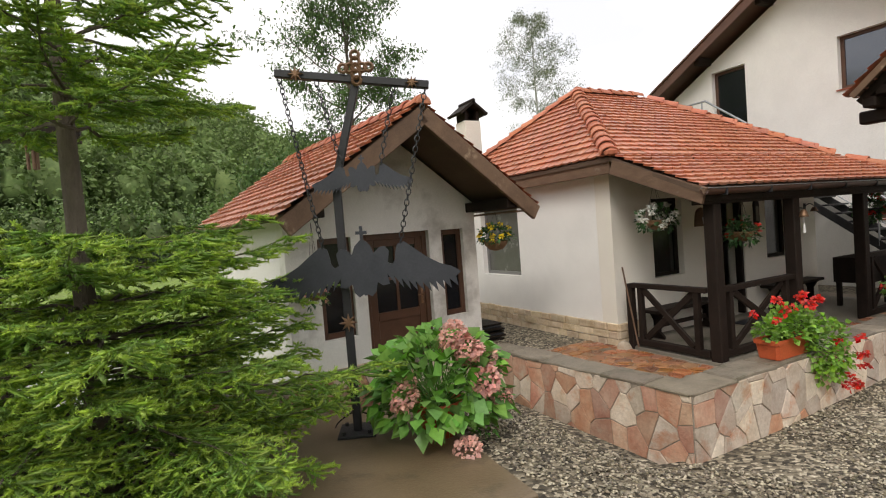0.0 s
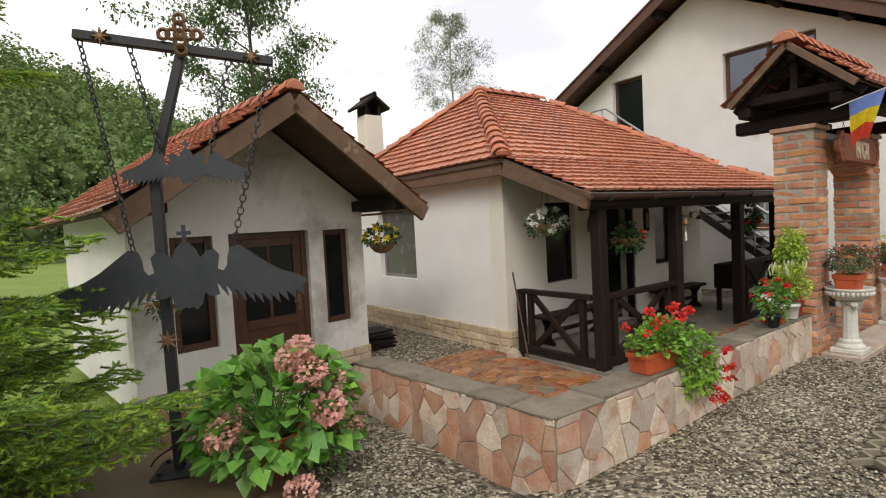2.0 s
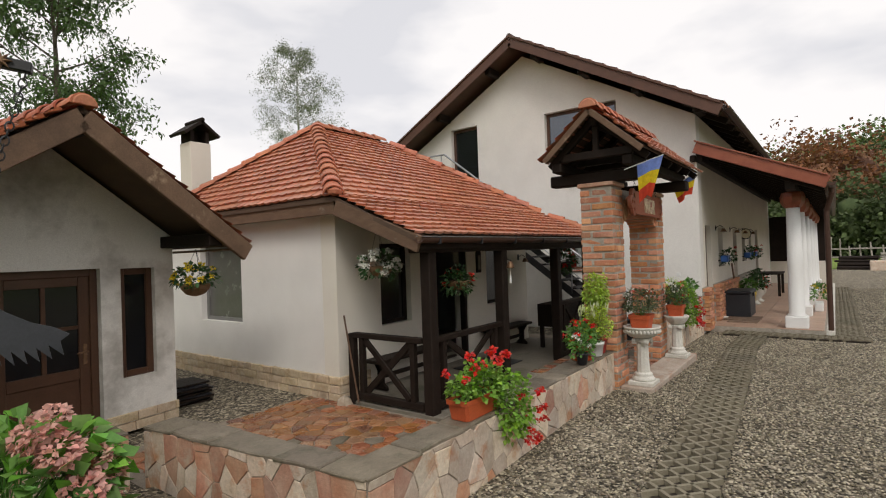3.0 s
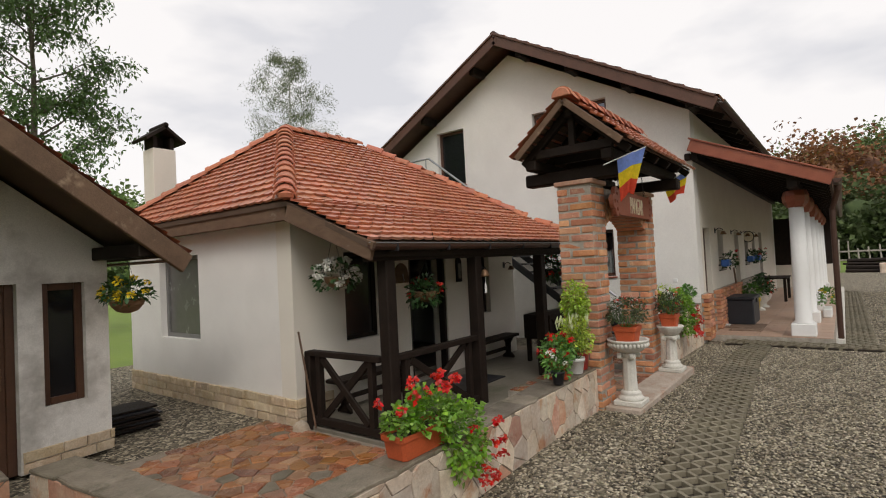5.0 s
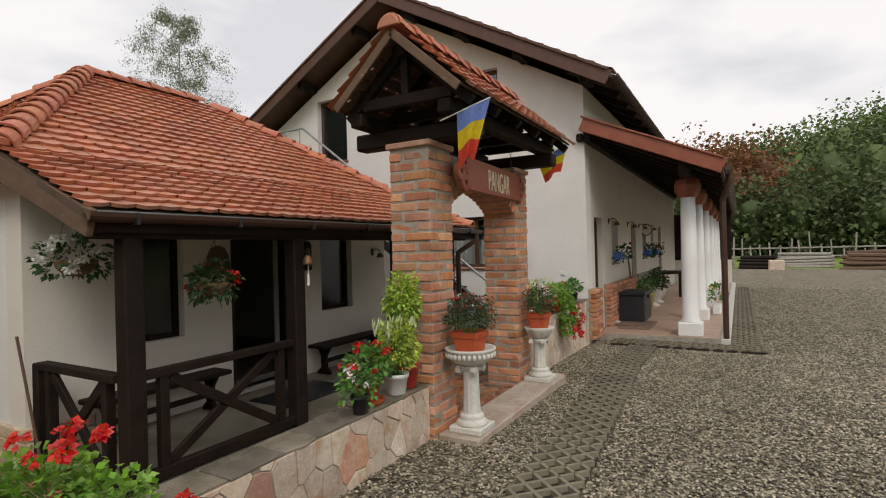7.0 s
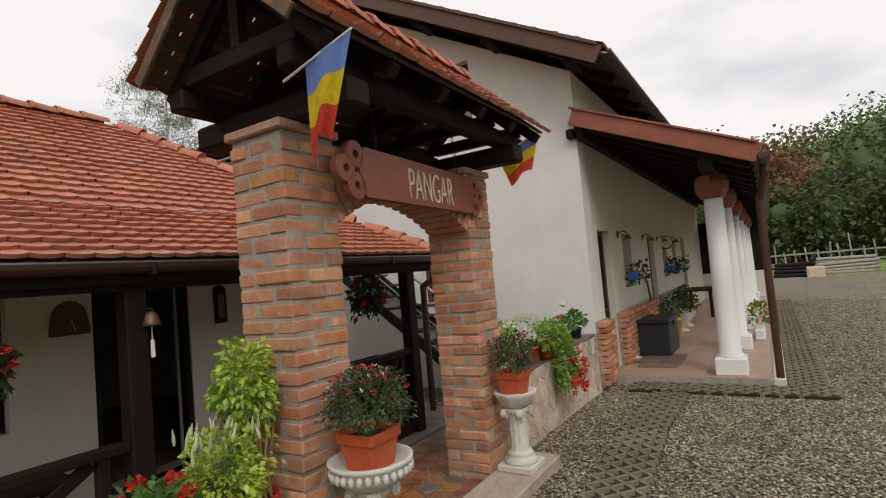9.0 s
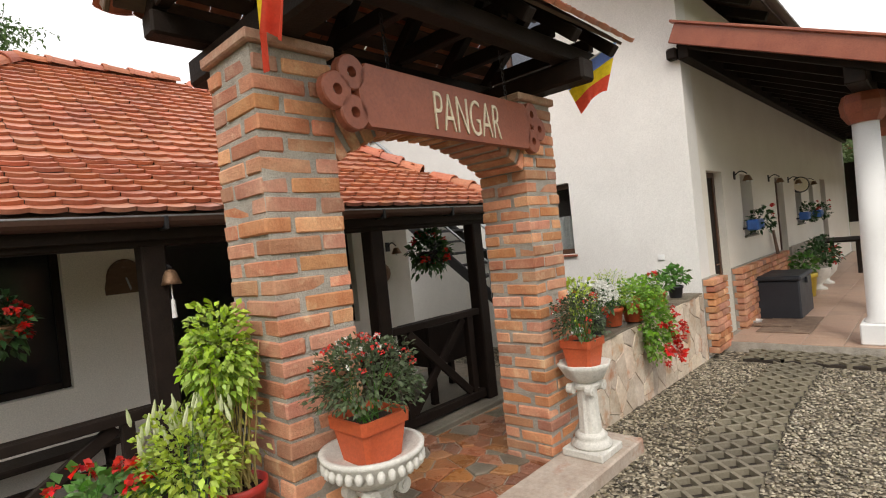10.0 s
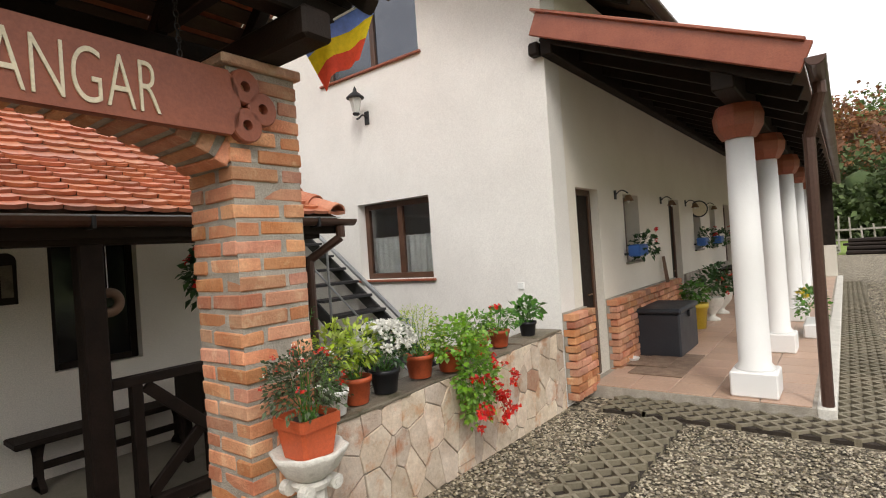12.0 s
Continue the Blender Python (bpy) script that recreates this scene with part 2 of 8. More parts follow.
M_NEEDLE = leafy("spruce_needles", (0.15, 0.28, 0.046), (0.26, 0.41, 0.072), 0.5, 0.3, 0.35)
M_LEAF = leafy("green_leaves", (0.075, 0.20, 0.035), (0.14, 0.30, 0.055), 0.45)
M_GERAN = leafy("geranium_leaves", (0.15, 0.32, 0.04), (0.26, 0.44, 0.06), 0.45)
M_LEAF_LIGHT = leafy("lime_leaves", (0.33, 0.46, 0.05), (0.50, 0.60, 0.09), 0.5)
M_LEAF_DARK = leafy("deep_green_leaves", (0.03, 0.08, 0.025), (0.06, 0.13, 0.04), 0.4)
M_TREELEAF = leafy("tree_leaves", (0.07, 0.13, 0.04), (0.12, 0.19, 0.06), 0.6, 0.4)
M_BIRCHLEAF = leafy("birch_leaves", (0.17, 0.20, 0.12), (0.24, 0.27, 0.17), 0.6, 0.35)
# Crown greens are lightened, so the haze of distance sits in the colour.
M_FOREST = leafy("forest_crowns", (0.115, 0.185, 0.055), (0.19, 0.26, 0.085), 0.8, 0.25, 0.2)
# Darker copy of the forest green with shade put into its colour.
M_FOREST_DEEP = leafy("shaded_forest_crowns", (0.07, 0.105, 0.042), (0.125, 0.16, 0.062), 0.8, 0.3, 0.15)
M_RUST_TREE = leafy("russet_crown", (0.20, 0.085, 0.035), (0.27, 0.135, 0.06), 0.7)
M_RED = leafy("red_petals", (0.55, 0.012, 0.012), (0.68, 0.03, 0.02), 0.5, 0.2)
M_PINK = leafy("faded_pink_petals", (0.64, 0.29, 0.25), (0.78, 0.50, 0.41), 0.6, 0.3)
M_MAGENTA = leafy("magenta_petals", (0.55, 0.05, 0.35), (0.62, 0.09, 0.42), 0.6, 0.2)
M_YELLOW = leafy("yellow_petals", (0.72, 0.52, 0.01), (0.8, 0.62, 0.03), 0.5, 0.15)
M_WHITEFL = leafy("white_petals", (0.75, 0.74, 0.68), (0.82, 0.82, 0.78), 0.6, 0.1)
M_ORANGE_WOOD = surface("red_brown_timber", (0.17, 0.055, 0.028), (0.24, 0.085, 0.042), 4, 50, 0.5, 0.25)
M_SIGN = surface("red_brown_sign_board", (0.24, 0.068, 0.036), (0.32, 0.10, 0.055), 4, 50, 0.45, 0.2)
M_GREYWOOD = surface("weathered_grey_wood", (0.26, 0.24, 0.20), (0.42, 0.39, 0.34), 5, 60, 0.85, 0.4, stretch=(1, 1, 3))
M_CREAM = surface("cream_paint", (0.70, 0.62, 0.45), (0.76, 0.68, 0.52), 9, 60, 0.7, 0.1)


# ---- mesh helpers ----
def link_mesh(name, bm, material, smooth=False):
    me = bpy.data.meshes.new(name)
    bm.normal_update()
    bm.to_mesh(me)
    bm.free()
    me.materials.append(material)
    if smooth:
        for p in me.polygons:
            p.use_smooth = True
    return me


def part(name, bm, material, parent, label="", smooth=False):
    """Links a bmesh as one mesh object under a thing or a part."""
    ob = new(name, link_mesh(name, bm, material, smooth))
    ob.parent = parent
    return tagged(ob, label)


def piece(name, me, parent, m):
    ob = bpy.data.objects.new(name, me)
    scene.collection.objects.link(ob)
    ob.parent = parent
    ob.matrix_local = m
    return ob


def thing(name, label, category, at=None, group="", kind=""):
    ob = new(name)
    ob.empty_display_size = 0.1
    if at is not None:
        ob.matrix_world = at if isinstance(at, Matrix) else Matrix.Translation(at)
        ob.matrix_basis = ob.matrix_world.copy()
    return tagged(ob, label, category, group, kind)


def solid(name, bm, material, label, category, kind="structure", smooth=False, at=None):
    ob = new(name, link_mesh(name, bm, material, smooth))
    if at is not None:
        ob.matrix_basis = at
    return tagged(ob, label, category, "", kind)


def poly_data(name, verts, faces, material, smooth=False):
    me = bpy.data.meshes.new(name)
    me.from_pydata([tuple(v) for v in verts], [], faces)
    me.materials.append(material)
    if smooth:
        me.polygons.foreach_set("use_smooth", [True] * len(me.polygons))
    return me


def box(bm, x0, x1, y0, y1, z0, z1, bevel=0.0, m=None):
    r = bmesh.ops.create_cube(bm, size=1.0, matrix=Matrix.Translation(((x0 + x1) / 2, (y0 + y1) / 2, (z0 + z1) / 2)) @ Matrix.Diagonal((x1 - x0, y1 - y0, z1 - z0, 1)))
    vs = r["verts"]
    if bevel:
        es = {e for v in vs for e in v.link_edges}
        g = bmesh.ops.bevel(bm, geom=list(es), offset=bevel, segments=1, affect="EDGES", profile=0.5)
        vs = list({v for f in g["faces"] for v in f.verts} | {v for v in vs if v.is_valid})
    if m is not None:
        bmesh.ops.transform(bm, matrix=m, verts=vs)
    return vs


def boxed(*a, **k):
    bm = bmesh.new()
    box(bm, *a, **k)
    return bm


def beam(bm, p, q, w, h, bevel=0.006, up=(0, 0, 1)):
    """A timber from p to q, w wide and h high."""
    p, q = Vector(p), Vector(q)
    z = (q - p).normalized()
    side = Vector(up).cross(z)
    if side.length < 1e-4:
        side = Vector((1, 0, 0))
    side.normalize()
    u = z.cross(side)
    m = Matrix((side, u, z)).transposed().to_4x4()
    m.translation = (p + q) / 2
    L = (q - p).length
    return box(bm, -w / 2, w / 2, -h / 2, h / 2, -L / 2, L / 2, bevel, m)


def beamed(*a, **k):
    bm = bmesh.new()
    beam(bm, *a, **k)
    return bm


def rod(bm, p, q, r1, r2=None, seg=10, cap=True):
    p, q = Vector(p), Vector(q)
    d = q - p
    m = Matrix.Translation((p + q) / 2) @ d.to_track_quat("Z", "Y").to_matrix().to_4x4()
    return bmesh.ops.create_cone(bm, cap_ends=cap, segments=seg, radius1=r1, radius2=r1 if r2 is None else r2, depth=d.length, matrix=m)["verts"]


def rodded(*a, **k):
    bm = bmesh.new()
    rod(bm, *a, **k)
    return bm


def lathe(bm, profile, seg=24, at=(0, 0, 0), flute=0.0, flutes=0):
    """Turns a profile of (radius, height) round the upright axis."""
    rings = []
    for r, z in profile:
        ring = []
        for i in range(seg):
            a = 2 * math.pi * i / seg
            rr = r * (1 + flute * math.cos(flutes * a)) if flute else r
            ring.append(bm.verts.new((at[0] + rr * math.cos(a), at[1] + rr * math.sin(a), at[2] + z)))
        rings.append(ring)
    for a, b in zip(rings, rings[1:]):
        for i in range(seg):
            bm.faces.new((a[i], a[(i + 1) % seg], b[(i + 1) % seg], b[i]))
    bm.faces.new(list(reversed(rings[0])))
    bm.faces.new(rings[-1])
    return bm


def turned(*a, **k):
    return lathe(bmesh.new(), *a, **k)


def extrude_poly(bm, pts, to3, depth, inset=0.0):
    """A flat outline of (u, v) as a plate; to3(u, v, d) places a point d proud of the base."""
    n = len(pts)
    cx, cy = sum(p[0] for p in pts) / n, sum(p[1] for p in pts) / n
    lo = [bm.verts.new(to3(u, v, 0.0)) for u, v in pts]
    hi = [bm.verts.new(to3(u, v, depth * 0.6)) for u, v in pts]
    top = []
    for u, v in pts:
        L = math.hypot(u - cx, v - cy) or 1.0
        k = max(0.0, 1 - inset / L)
        top.append(bm.verts.new(to3(cx + (u - cx) * k, cy + (v - cy) * k, depth)))
    for a, b in ((lo, hi), (hi, top)):
        for i in range(n):
            bm.faces.new((a[i], a[(i + 1) % n], b[(i + 1) % n], b[i]))
    bm.faces.new(top)
    return bm


def wall_strips(bm, u_list, zb, top, holes, place, thick):
    """An upright wall cut into strips along u, with a sloped top(u) and holes (u0, u1, z0, z1); place(u, d, z) gives the point."""
    us = sorted(set([round(u, 4) for u in u_list] + [round(h[k], 4) for h in holes for k in (0, 1)]))
    for a, b in zip(us, us[1:]):
        mid = (a + b) / 2
        cuts = sorted((h[2], h[3]) for h in holes if h[0] <= mid <= h[1])
        spans, z = [], None
        lo = ("f", zb)
        for c0, c1 in cuts:
            if c0 > lo[1] + 1e-4:
                spans.append((lo[1], c0))
            lo = ("f", c1)
        spans.append((lo[1], None))
        for z0, z1 in spans:
            ta, tb = (z1, z1) if z1 is not None else (top(a), top(b))
            c = [(a, z0), (b, z0), (b, tb), (a, ta)]
            f = [bm.verts.new(place(u, 0, zz)) for u, zz in c]
            g = [bm.verts.new(place(u, thick, zz)) for u, zz in c]
            bm.faces.new(f)
            bm.faces.new(list(reversed(g)))
            for i in range(4):
                bm.faces.new((f[(i + 1) % 4], f[i], g[i], g[(i + 1) % 4]))
    bmesh.ops.remove_doubles(bm, verts=bm.verts, dist=1e-4)
    seen, dup = {}, []
    for f in bm.faces:
        key = tuple(sorted((round(v.co.x, 3), round(v.co.y, 3), round(v.co.z, 3)) for v in f.verts))
        if key in seen:
            dup += [f, seen[key]]
        seen[key] = f
    bmesh.ops.delete(bm, geom=list(set(dup)), context="FACES")
    bmesh.ops.recalc_face_normals(bm, faces=bm.faces)
    return bm


def cells(w, h, step, seed, jitter=0.38, joint=0.012):
    """Irregular stones that fill a rectangle: the outlines of a jittered Voronoi pattern, with joints."""
    rnd = random.Random(seed)
    nx, ny = max(1, round(w / step)), max(1, round(h / step))
    sx, sy = w / nx, h / ny
    pts = {}
    for i in range(-2, nx + 2):
        for j in range(-2, ny + 2):
            pts[i, j] = ((i + 0.5 + (0.25 if j % 2 else -0.25) + rnd.uniform(-jitter, jitter)) * sx, (j + 0.5 + rnd.uniform(-jitter, jitter)) * sy)
    out = []
    for (i, j), p in pts.items():
        poly = [(0, 0), (w, 0), (w, h), (0, h)]
        for di in range(-2, 3):
            for dj in range(-2, 3):
                q = pts.get((i + di, j + dj))
                if q is None or q == p:
                    continue
                nxv, nyv = q[0] - p[0], q[1] - p[1]
                L = math.hypot(nxv, nyv)
                nxv, nyv = nxv / L, nyv / L
                lim = (p[0] + q[0]) / 2 * nxv + (p[1] + q[1]) / 2 * nyv - joint / 2
                res = []
                for k in range(len(poly)):
                    a, b = poly[k], poly[(k + 1) % len(poly)]
                    da, db = a[0] * nxv + a[1] * nyv - lim, b[0] * nxv + b[1] * nyv - lim
                    if da <= 0:
                        res.append(a)
                    if da * db < 0:
                        t = da / (da - db)
                        res.append((a[0] + (b[0] - a[0]) * t, a[1] + (b[1] - a[1]) * t))
                poly = res
                if len(poly) < 3:
                    break
            if len(poly) < 3:
                break
        if len(poly) >= 3:
            area = abs(sum(poly[k][0] * poly[(k + 1) % len(poly)][1] - poly[(k + 1) % len(poly)][0] * poly[k][1] for k in range(len(poly)))) / 2
            if area > 0.0025:
                clean = [q for k, q in enumerate(poly) if math.dist(q, poly[k - 1]) > 0.012]
                if len(clean) >= 3:
                    out.append(clean)
    return out


# ---- ground ----
def ground_z(x, y=0.0):
    """The yard falls gently towards the long house, with a hollow along the parapet, then runs nearly level."""
    dip = max(0.0, min(1.0, (x - 1.79) / 1.09)) * max(0.0, min(1.0, (6.15 - x) / 3.27)) * max(0.0, min(1.0, (y - 1.40) / 1.12))
    return 0.205 - 0.0205 * max(-2.0, min(x, 12.7)) + 0.002 * max(0.0, x - 12.7) - 0.19 * dip


def meadow_z(x, y):
    """The meadow lies a little lower than the yard and climbs towards the hills."""
    return -0.21 + 0.02 * max(0.0, math.hypot(x - 6, y - 4) - 26)


def grid_sheet(name, xs, ys, height, material, label, category, kind="structure"):
    verts = [(x, y, height(x, y)) for y in ys for x in xs]
    n = len(xs)
    faces = [(j * n + i, j * n + i + 1, (j + 1) * n + i + 1, (j + 1) * n + i) for j in range(len(ys) - 1) for i in range(n - 1)]
    return tagged(new(name, poly_data(name, verts, faces, material, True)), label, category, "", kind)


def span(a, b, n):
    return [a + (b - a) * i / n for i in range(n + 1)]


gx = [-900, -400, -200, -120, -80, -60, -45] + span(-36, 48, 42) + [60, 80, 120, 200, 400, 900]
grid_sheet("ground", gx, gx, meadow_z, M_GRASS, "green mown meadow ground reaching to the hills", "ground")
grid_sheet("gravel_yard", [-3.0, -1.0] + span(0.7, 12.7, 12) + span(14.7, 60.7, 23), span(-30, 2.52, 30), lambda x, y: ground_z(x, y) - 0.012, M_GRAVEL, "loose grey river gravel covering the yard", "gravel")
grid_sheet("gravel_corner", [-3.0, -1.0, 0.7, 1.79, 2.42], [2.52, 3.5, 4.6], lambda x, y: ground_z(x, y) - 0.012, M_GRAVEL, "dark gravel in the corner by the parapet", "gravel")
grid_sheet("back_yard", [1.6, 2.34, 6.0, 12.7], [2.53, 4.6, 7.2, 13.0], lambda x, y: -0.135, M_GRAVEL, "dark wet gravel between the hut and the house", "gravel")

grid_sheet("gravel_yard", span(27.9, 60.7, 12), span(2.521, 14.0, 8), lambda x, y: ground_z(x, y) - 0.012, M_GRAVEL, "loose river gravel behind the long house", "gravel")


# ---- roof tiles ----
def tile_mesh(name, w, L, material, drop=0.036):
    """A clay tile with a rounded tail and a raised roll; u across, v up the slope, thickness on its lower lip."""
    us = (-0.5, -0.3, -0.1, 0.1, 0.3, 0.5)
    prof = (0.004, 0.001, 0.0, 0.0, 0.002, 0.006)
    tail = (0.007, -0.003, -0.008, -0.008, -0.003, 0.007)
    v, f = [], []
    for k, u in enumerate(us):
        v.append((u * w, tail[k], prof[k] + drop))
        v.append((u * w, L, prof[k]))
        v.append((u * w, tail[k] + 0.004, prof[k] + drop - 0.030))
    for k in range(5):
        a, b = 3 * k, 3 * k + 3
        f += [(a, b, b + 1, a + 1), (a + 2, b + 2, b, a)]
    return poly_data(name, v, f, material)


def lay_tiles(parent, origin, across, up, width, rise, inside, limit=300, w=0.18, exposure=0.17, seed=1, lift=0.02):
    """Rows of tiles over a slope; inside(u, v) says where the slope is. The first ones are parts, those past the limit one joined part."""
    rnd = random.Random(seed)
    o, a, b = Vector(origin), Vector(across).normalized(), Vector(up).normalized()
    nrm = a.cross(b)
    me = tile_mesh("roof_tile", w * 0.985, exposure + 0.035, M_TILE)
    base = Matrix((a, b, nrm)).transposed().to_4x4()
    spots = []
    for j in range(int(rise / exposure) + 1):
        for i in range(int(width / w) + 2):
            u, v = (i + 0.5) * w, j * exposure
            if inside(u, v + 0.06):
                spots.append((v, u))
    spots.sort()
    rest_v, rest_f = [], []
    tv = np.array([p.co[:] for p in me.vertices])
    tf = [tuple(p.vertices) for p in me.polygons]
    for k, (v, u) in enumerate(spots):
        m = base.copy()
        m.translation = o + a * (u + rnd.uniform(-0.003, 0.003)) + b * (v + rnd.uniform(-0.006, 0.006)) + nrm * (lift + rnd.uniform(-0.002, 0.003))
        m = m @ pose(0, 0, 0, rnd.uniform(-0.9, 0.5), rnd.uniform(-0.7, 0.7), rnd.uniform(-0.8, 0.8))
        if k < limit:
            piece("roof_tile", me, parent, m)
        else:
            mm = np.array(m)
            rest_f += [tuple(x + len(rest_v) for x in q) for q in tf]
            rest_v += [tuple(r) for r in tv @ mm[:3, :3].T + mm[:3, 3]]
    if rest_v:
        ob = new("upper_roof_tiles", poly_data("upper_roof_tiles", rest_v, rest_f, M_TILE_J))
        ob.parent = parent
        tagged(ob, kind="stuff")
    return len(spots)


def ridge_tiles(parent, p, q, r=0.105, step=0.27, seed=3, cap=False, tilt=0.0):
    """Half-round ridge tiles, each overlapping the next, from the lower end p to q."""
    p, q = Vector(p), Vector(q)
    d = (q - p).normalized()
    side = d.cross(Vector((0, 0, 1))).normalized()
    upv = side.cross(d)
    v, f = [], []
    n = 8
    for s, (y, rr) in enumerate(((0.0, r), (0.05, r * 1.02), (0.07, r * 0.94), (step + 0.05, r * 0.80))):
        for k in range(n + 1):
            t = math.pi * k / n
            v.append((rr * math.cos(t) * 1.05, y, rr * math.sin(t) * 0.95))
    for s in range(3):
        for k in range(n):
            a = s * (n + 1) + k
            f.append((a, a + 1, a + n + 2, a + n + 1))
    v += [(x * 0.86, y + 0.002, z * 0.86) for x, y, z in v[:n + 1]]
    k0 = 4 * (n + 1)
    f += [(k0 + k, k0 + k + 1, k + 1, k) for k in range(n)]
    me = poly_data("ridge_tile", v, f, M_RIDGE, False)
    rnd = random.Random(seed)
    base = Matrix((side, d, upv)).transposed().to_4x4()
    L = (q - p).length
    for i in range(int(L / step)):
        m = base.copy()
        m.translation = p + d * (i * step) + upv * rnd.uniform(-0.004, 0.004)
        piece("ridge_tile", me, parent, m @ pose(0, 0, 0, rnd.uniform(-1, 1) - 2.0, 0, rnd.uniform(-1.5, 1.5)))
    if cap:
        part("ridge_end_cap", extrude_poly(bmesh.new(), [(r * 0.9 * math.cos(math.pi * k / 12), r * 0.9 * math.sin(math.pi * k / 12) - 0.01) for k in range(13)],
                                           lambda a, b, c: p + side * a + upv * (b + 0.0) - d * c, 0.02, 0.012), M_RIDGE, parent, "half-round clay end cap")


# ---- windows and doors set into walls ----
def window_unit(name, parent_m, w, h, depth, mullions=(), transoms=(), material=None, fw=0.06, label="", sill=None, glass=None):
    """A window in its opening: local x across, y into the wall, z up from the sill, origin at the lower middle."""
    material = material or M_WINWOOD
    t = thing(name, label, "window", parent_m, kind="structure")
    bm = bmesh.new()
    for x in (-w / 2, w / 2 - fw):
        box(bm, x, x + fw, depth, depth + 0.07, 0, h, 0.006)
    box(bm, -w / 2 + fw, w / 2 - fw, depth, depth + 0.07, 0, fw, 0.006)
    box(bm, -w / 2 + fw, w / 2 - fw, depth, depth + 0.07, h - fw, h, 0.006)
    fr = part("window_frame", bm, material, t)
    for x in mullions:
        part("mullion", boxed(x - fw * 0.55, x + fw * 0.55, depth - 0.004, depth + 0.06, fw, h - fw, 0.006), material, t)
    for z in transoms:
        part("glazing_bar", boxed(-w / 2 + fw, w / 2 - fw, depth + 0.008, depth + 0.05, z - 0.018, z + 0.018, 0.004), material, fr)
    edges = [-w / 2 + fw, *mullions, w / 2 - fw]
    for a, b in zip(edges, edges[1:]):
        part("pane", boxed(a, b, depth + 0.03, depth + 0.038, fw, h - fw), glass or M_GLASS, fr)
    if sill:
        part("window_sill", boxed(-w / 2 - 0.04, w / 2 + 0.04, -0.04, depth + 0.02, -0.035, -0.003, 0.006), sill, t)
    return t


def back_box(name, x0, x1, y0, y1, z0, z1):
    """Plain dark inner walls, so that a building is closed."""
    bm = boxed(x0, x1, y0, y1, z0, z1)
    bmesh.ops.reverse_faces(bm, faces=bm.faces)
    return bm


def face_m(x, y, z, yaw):
    return pose(x, y, z, 0, 0, yaw)


# ---- the small hut ----
HUT = pose(2.20, 6.60, -0.09, 0, 0, 7.4)
HW, HD, H_EAVE, H_SLOPE, H_OVER = 1.48, 3.6, 2.22, 0.70, 1.0
hut = thing("small_hut", "small white plastered hut with a terracotta tiled gable roof", "hut", HUT)


def hut_top(u):
    return 2.26 + (HW - abs(u)) * H_SLOPE


bm = wall_strips(bmesh.new(), [-HW, 0, HW], 0.0, hut_top, [(-1.06, -0.60, 0.60, 1.89), (-0.42, 0.62, 0.0, 1.9), (0.84, 1.24, 0.62, 1.89)], lambda u, d, z: (u, d, z), 0.22)
part("front_wall", bm, M_SMOKED, hut)
bm = wall_strips(bmesh.new(), [-HW, 0, HW], 0.0, hut_top, [], lambda u, d, z: (u, HD - d, z), 0.2)
part("back_wall", bm, M_PLASTER, hut)
for s, nm in ((-1, "left"), (1, "right")):
    part("side_wall", boxed(*sorted((s * HW, s * (HW - 0.2))), 0.222, HD - 0.202, 0, 2.3), M_PLASTER, hut)
part("floor", boxed(-HW + 0.2, HW - 0.2, 0.22, HD - 0.2, 0.0, 0.03), M_CONCRETE, hut)
HHALF = 1.80
ztop = 2.28 + HW * H_SLOPE + 0.10
for s in (-1, 1):
    bm = bmesh.new()
    a, b = Vector((0, -H_OVER, ztop)), Vector((s * HHALF, -H_OVER, ztop - HHALF * H_SLOPE))
    nrm = Vector((s * H_SLOPE, 0, 1)).normalized()
    vs = [bm.verts.new(p + nrm * t + Vector((0, yy, 0))) for t in (0, -0.05) for p in (a, b) for yy in (0.03, H_OVER + HD + 0.35)]
    for f in ((0, 1, 3, 2), (4, 6, 7, 5), (0, 2, 6, 4), (1, 5, 7, 3), (2, 3, 7, 6), (0, 4, 5, 1)):
        bm.faces.new([vs[i] for i in f])
    bmesh.ops.recalc_face_normals(bm, faces=bm.faces)
    part("roof_boarding", bm, M_BOARD, hut)
    part("barge_board", beamed(a + Vector((0, 0.0, -0.13)), b + Vector((0, 0.0, -0.13)), 0.06, 0.21, 0.008), M_FLAKED, hut, "weathered brown barge board")
    part("purlin", boxed(*sorted((s * (HW - 0.16), s * (HW + 0.02))), -H_OVER + 0.06, 0.0, 2.12, 2.26, 0.01), M_DARKWOOD, hut)
    Ls = math.hypot(HHALF, HHALF * H_SLOPE)
    upv = Vector((-s * HHALF, 0, HHALF * H_SLOPE)).normalized()
    org = b + Vector((s * 0.05, 0.0, -0.035)) if s > 0 else Vector((b.x - 0.05, HD + 0.38, b.z - 0.035))
    ac = Vector((0, 1, 0)) if s > 0 else Vector((0, -1, 0))
    LY = H_OVER + HD + 0.38
    lay_tiles(hut, org, ac, upv, LY, Ls + 0.05, lambda u, v: u < LY and v < Ls - 0.02, 150 if s < 0 else 60, seed=5 + s)
part("ridge_beam", boxed(-0.07, 0.07, -H_OVER + 0.06, 0.0, ztop - 0.26, ztop - 0.1, 0.01), M_DARKWOOD, hut)
ridge_tiles(hut, (0, -H_OVER - 0.03, ztop + 0.0), (0, HD + 0.35, ztop + 0.0), r=0.115, step=0.30, cap=True)
part("soffit_boards", boxed(HW + 0.02, HHALF - 0.03, -H_OVER + 0.08, HD + 0.3, 2.06, 2.08), M_BEAM, hut)

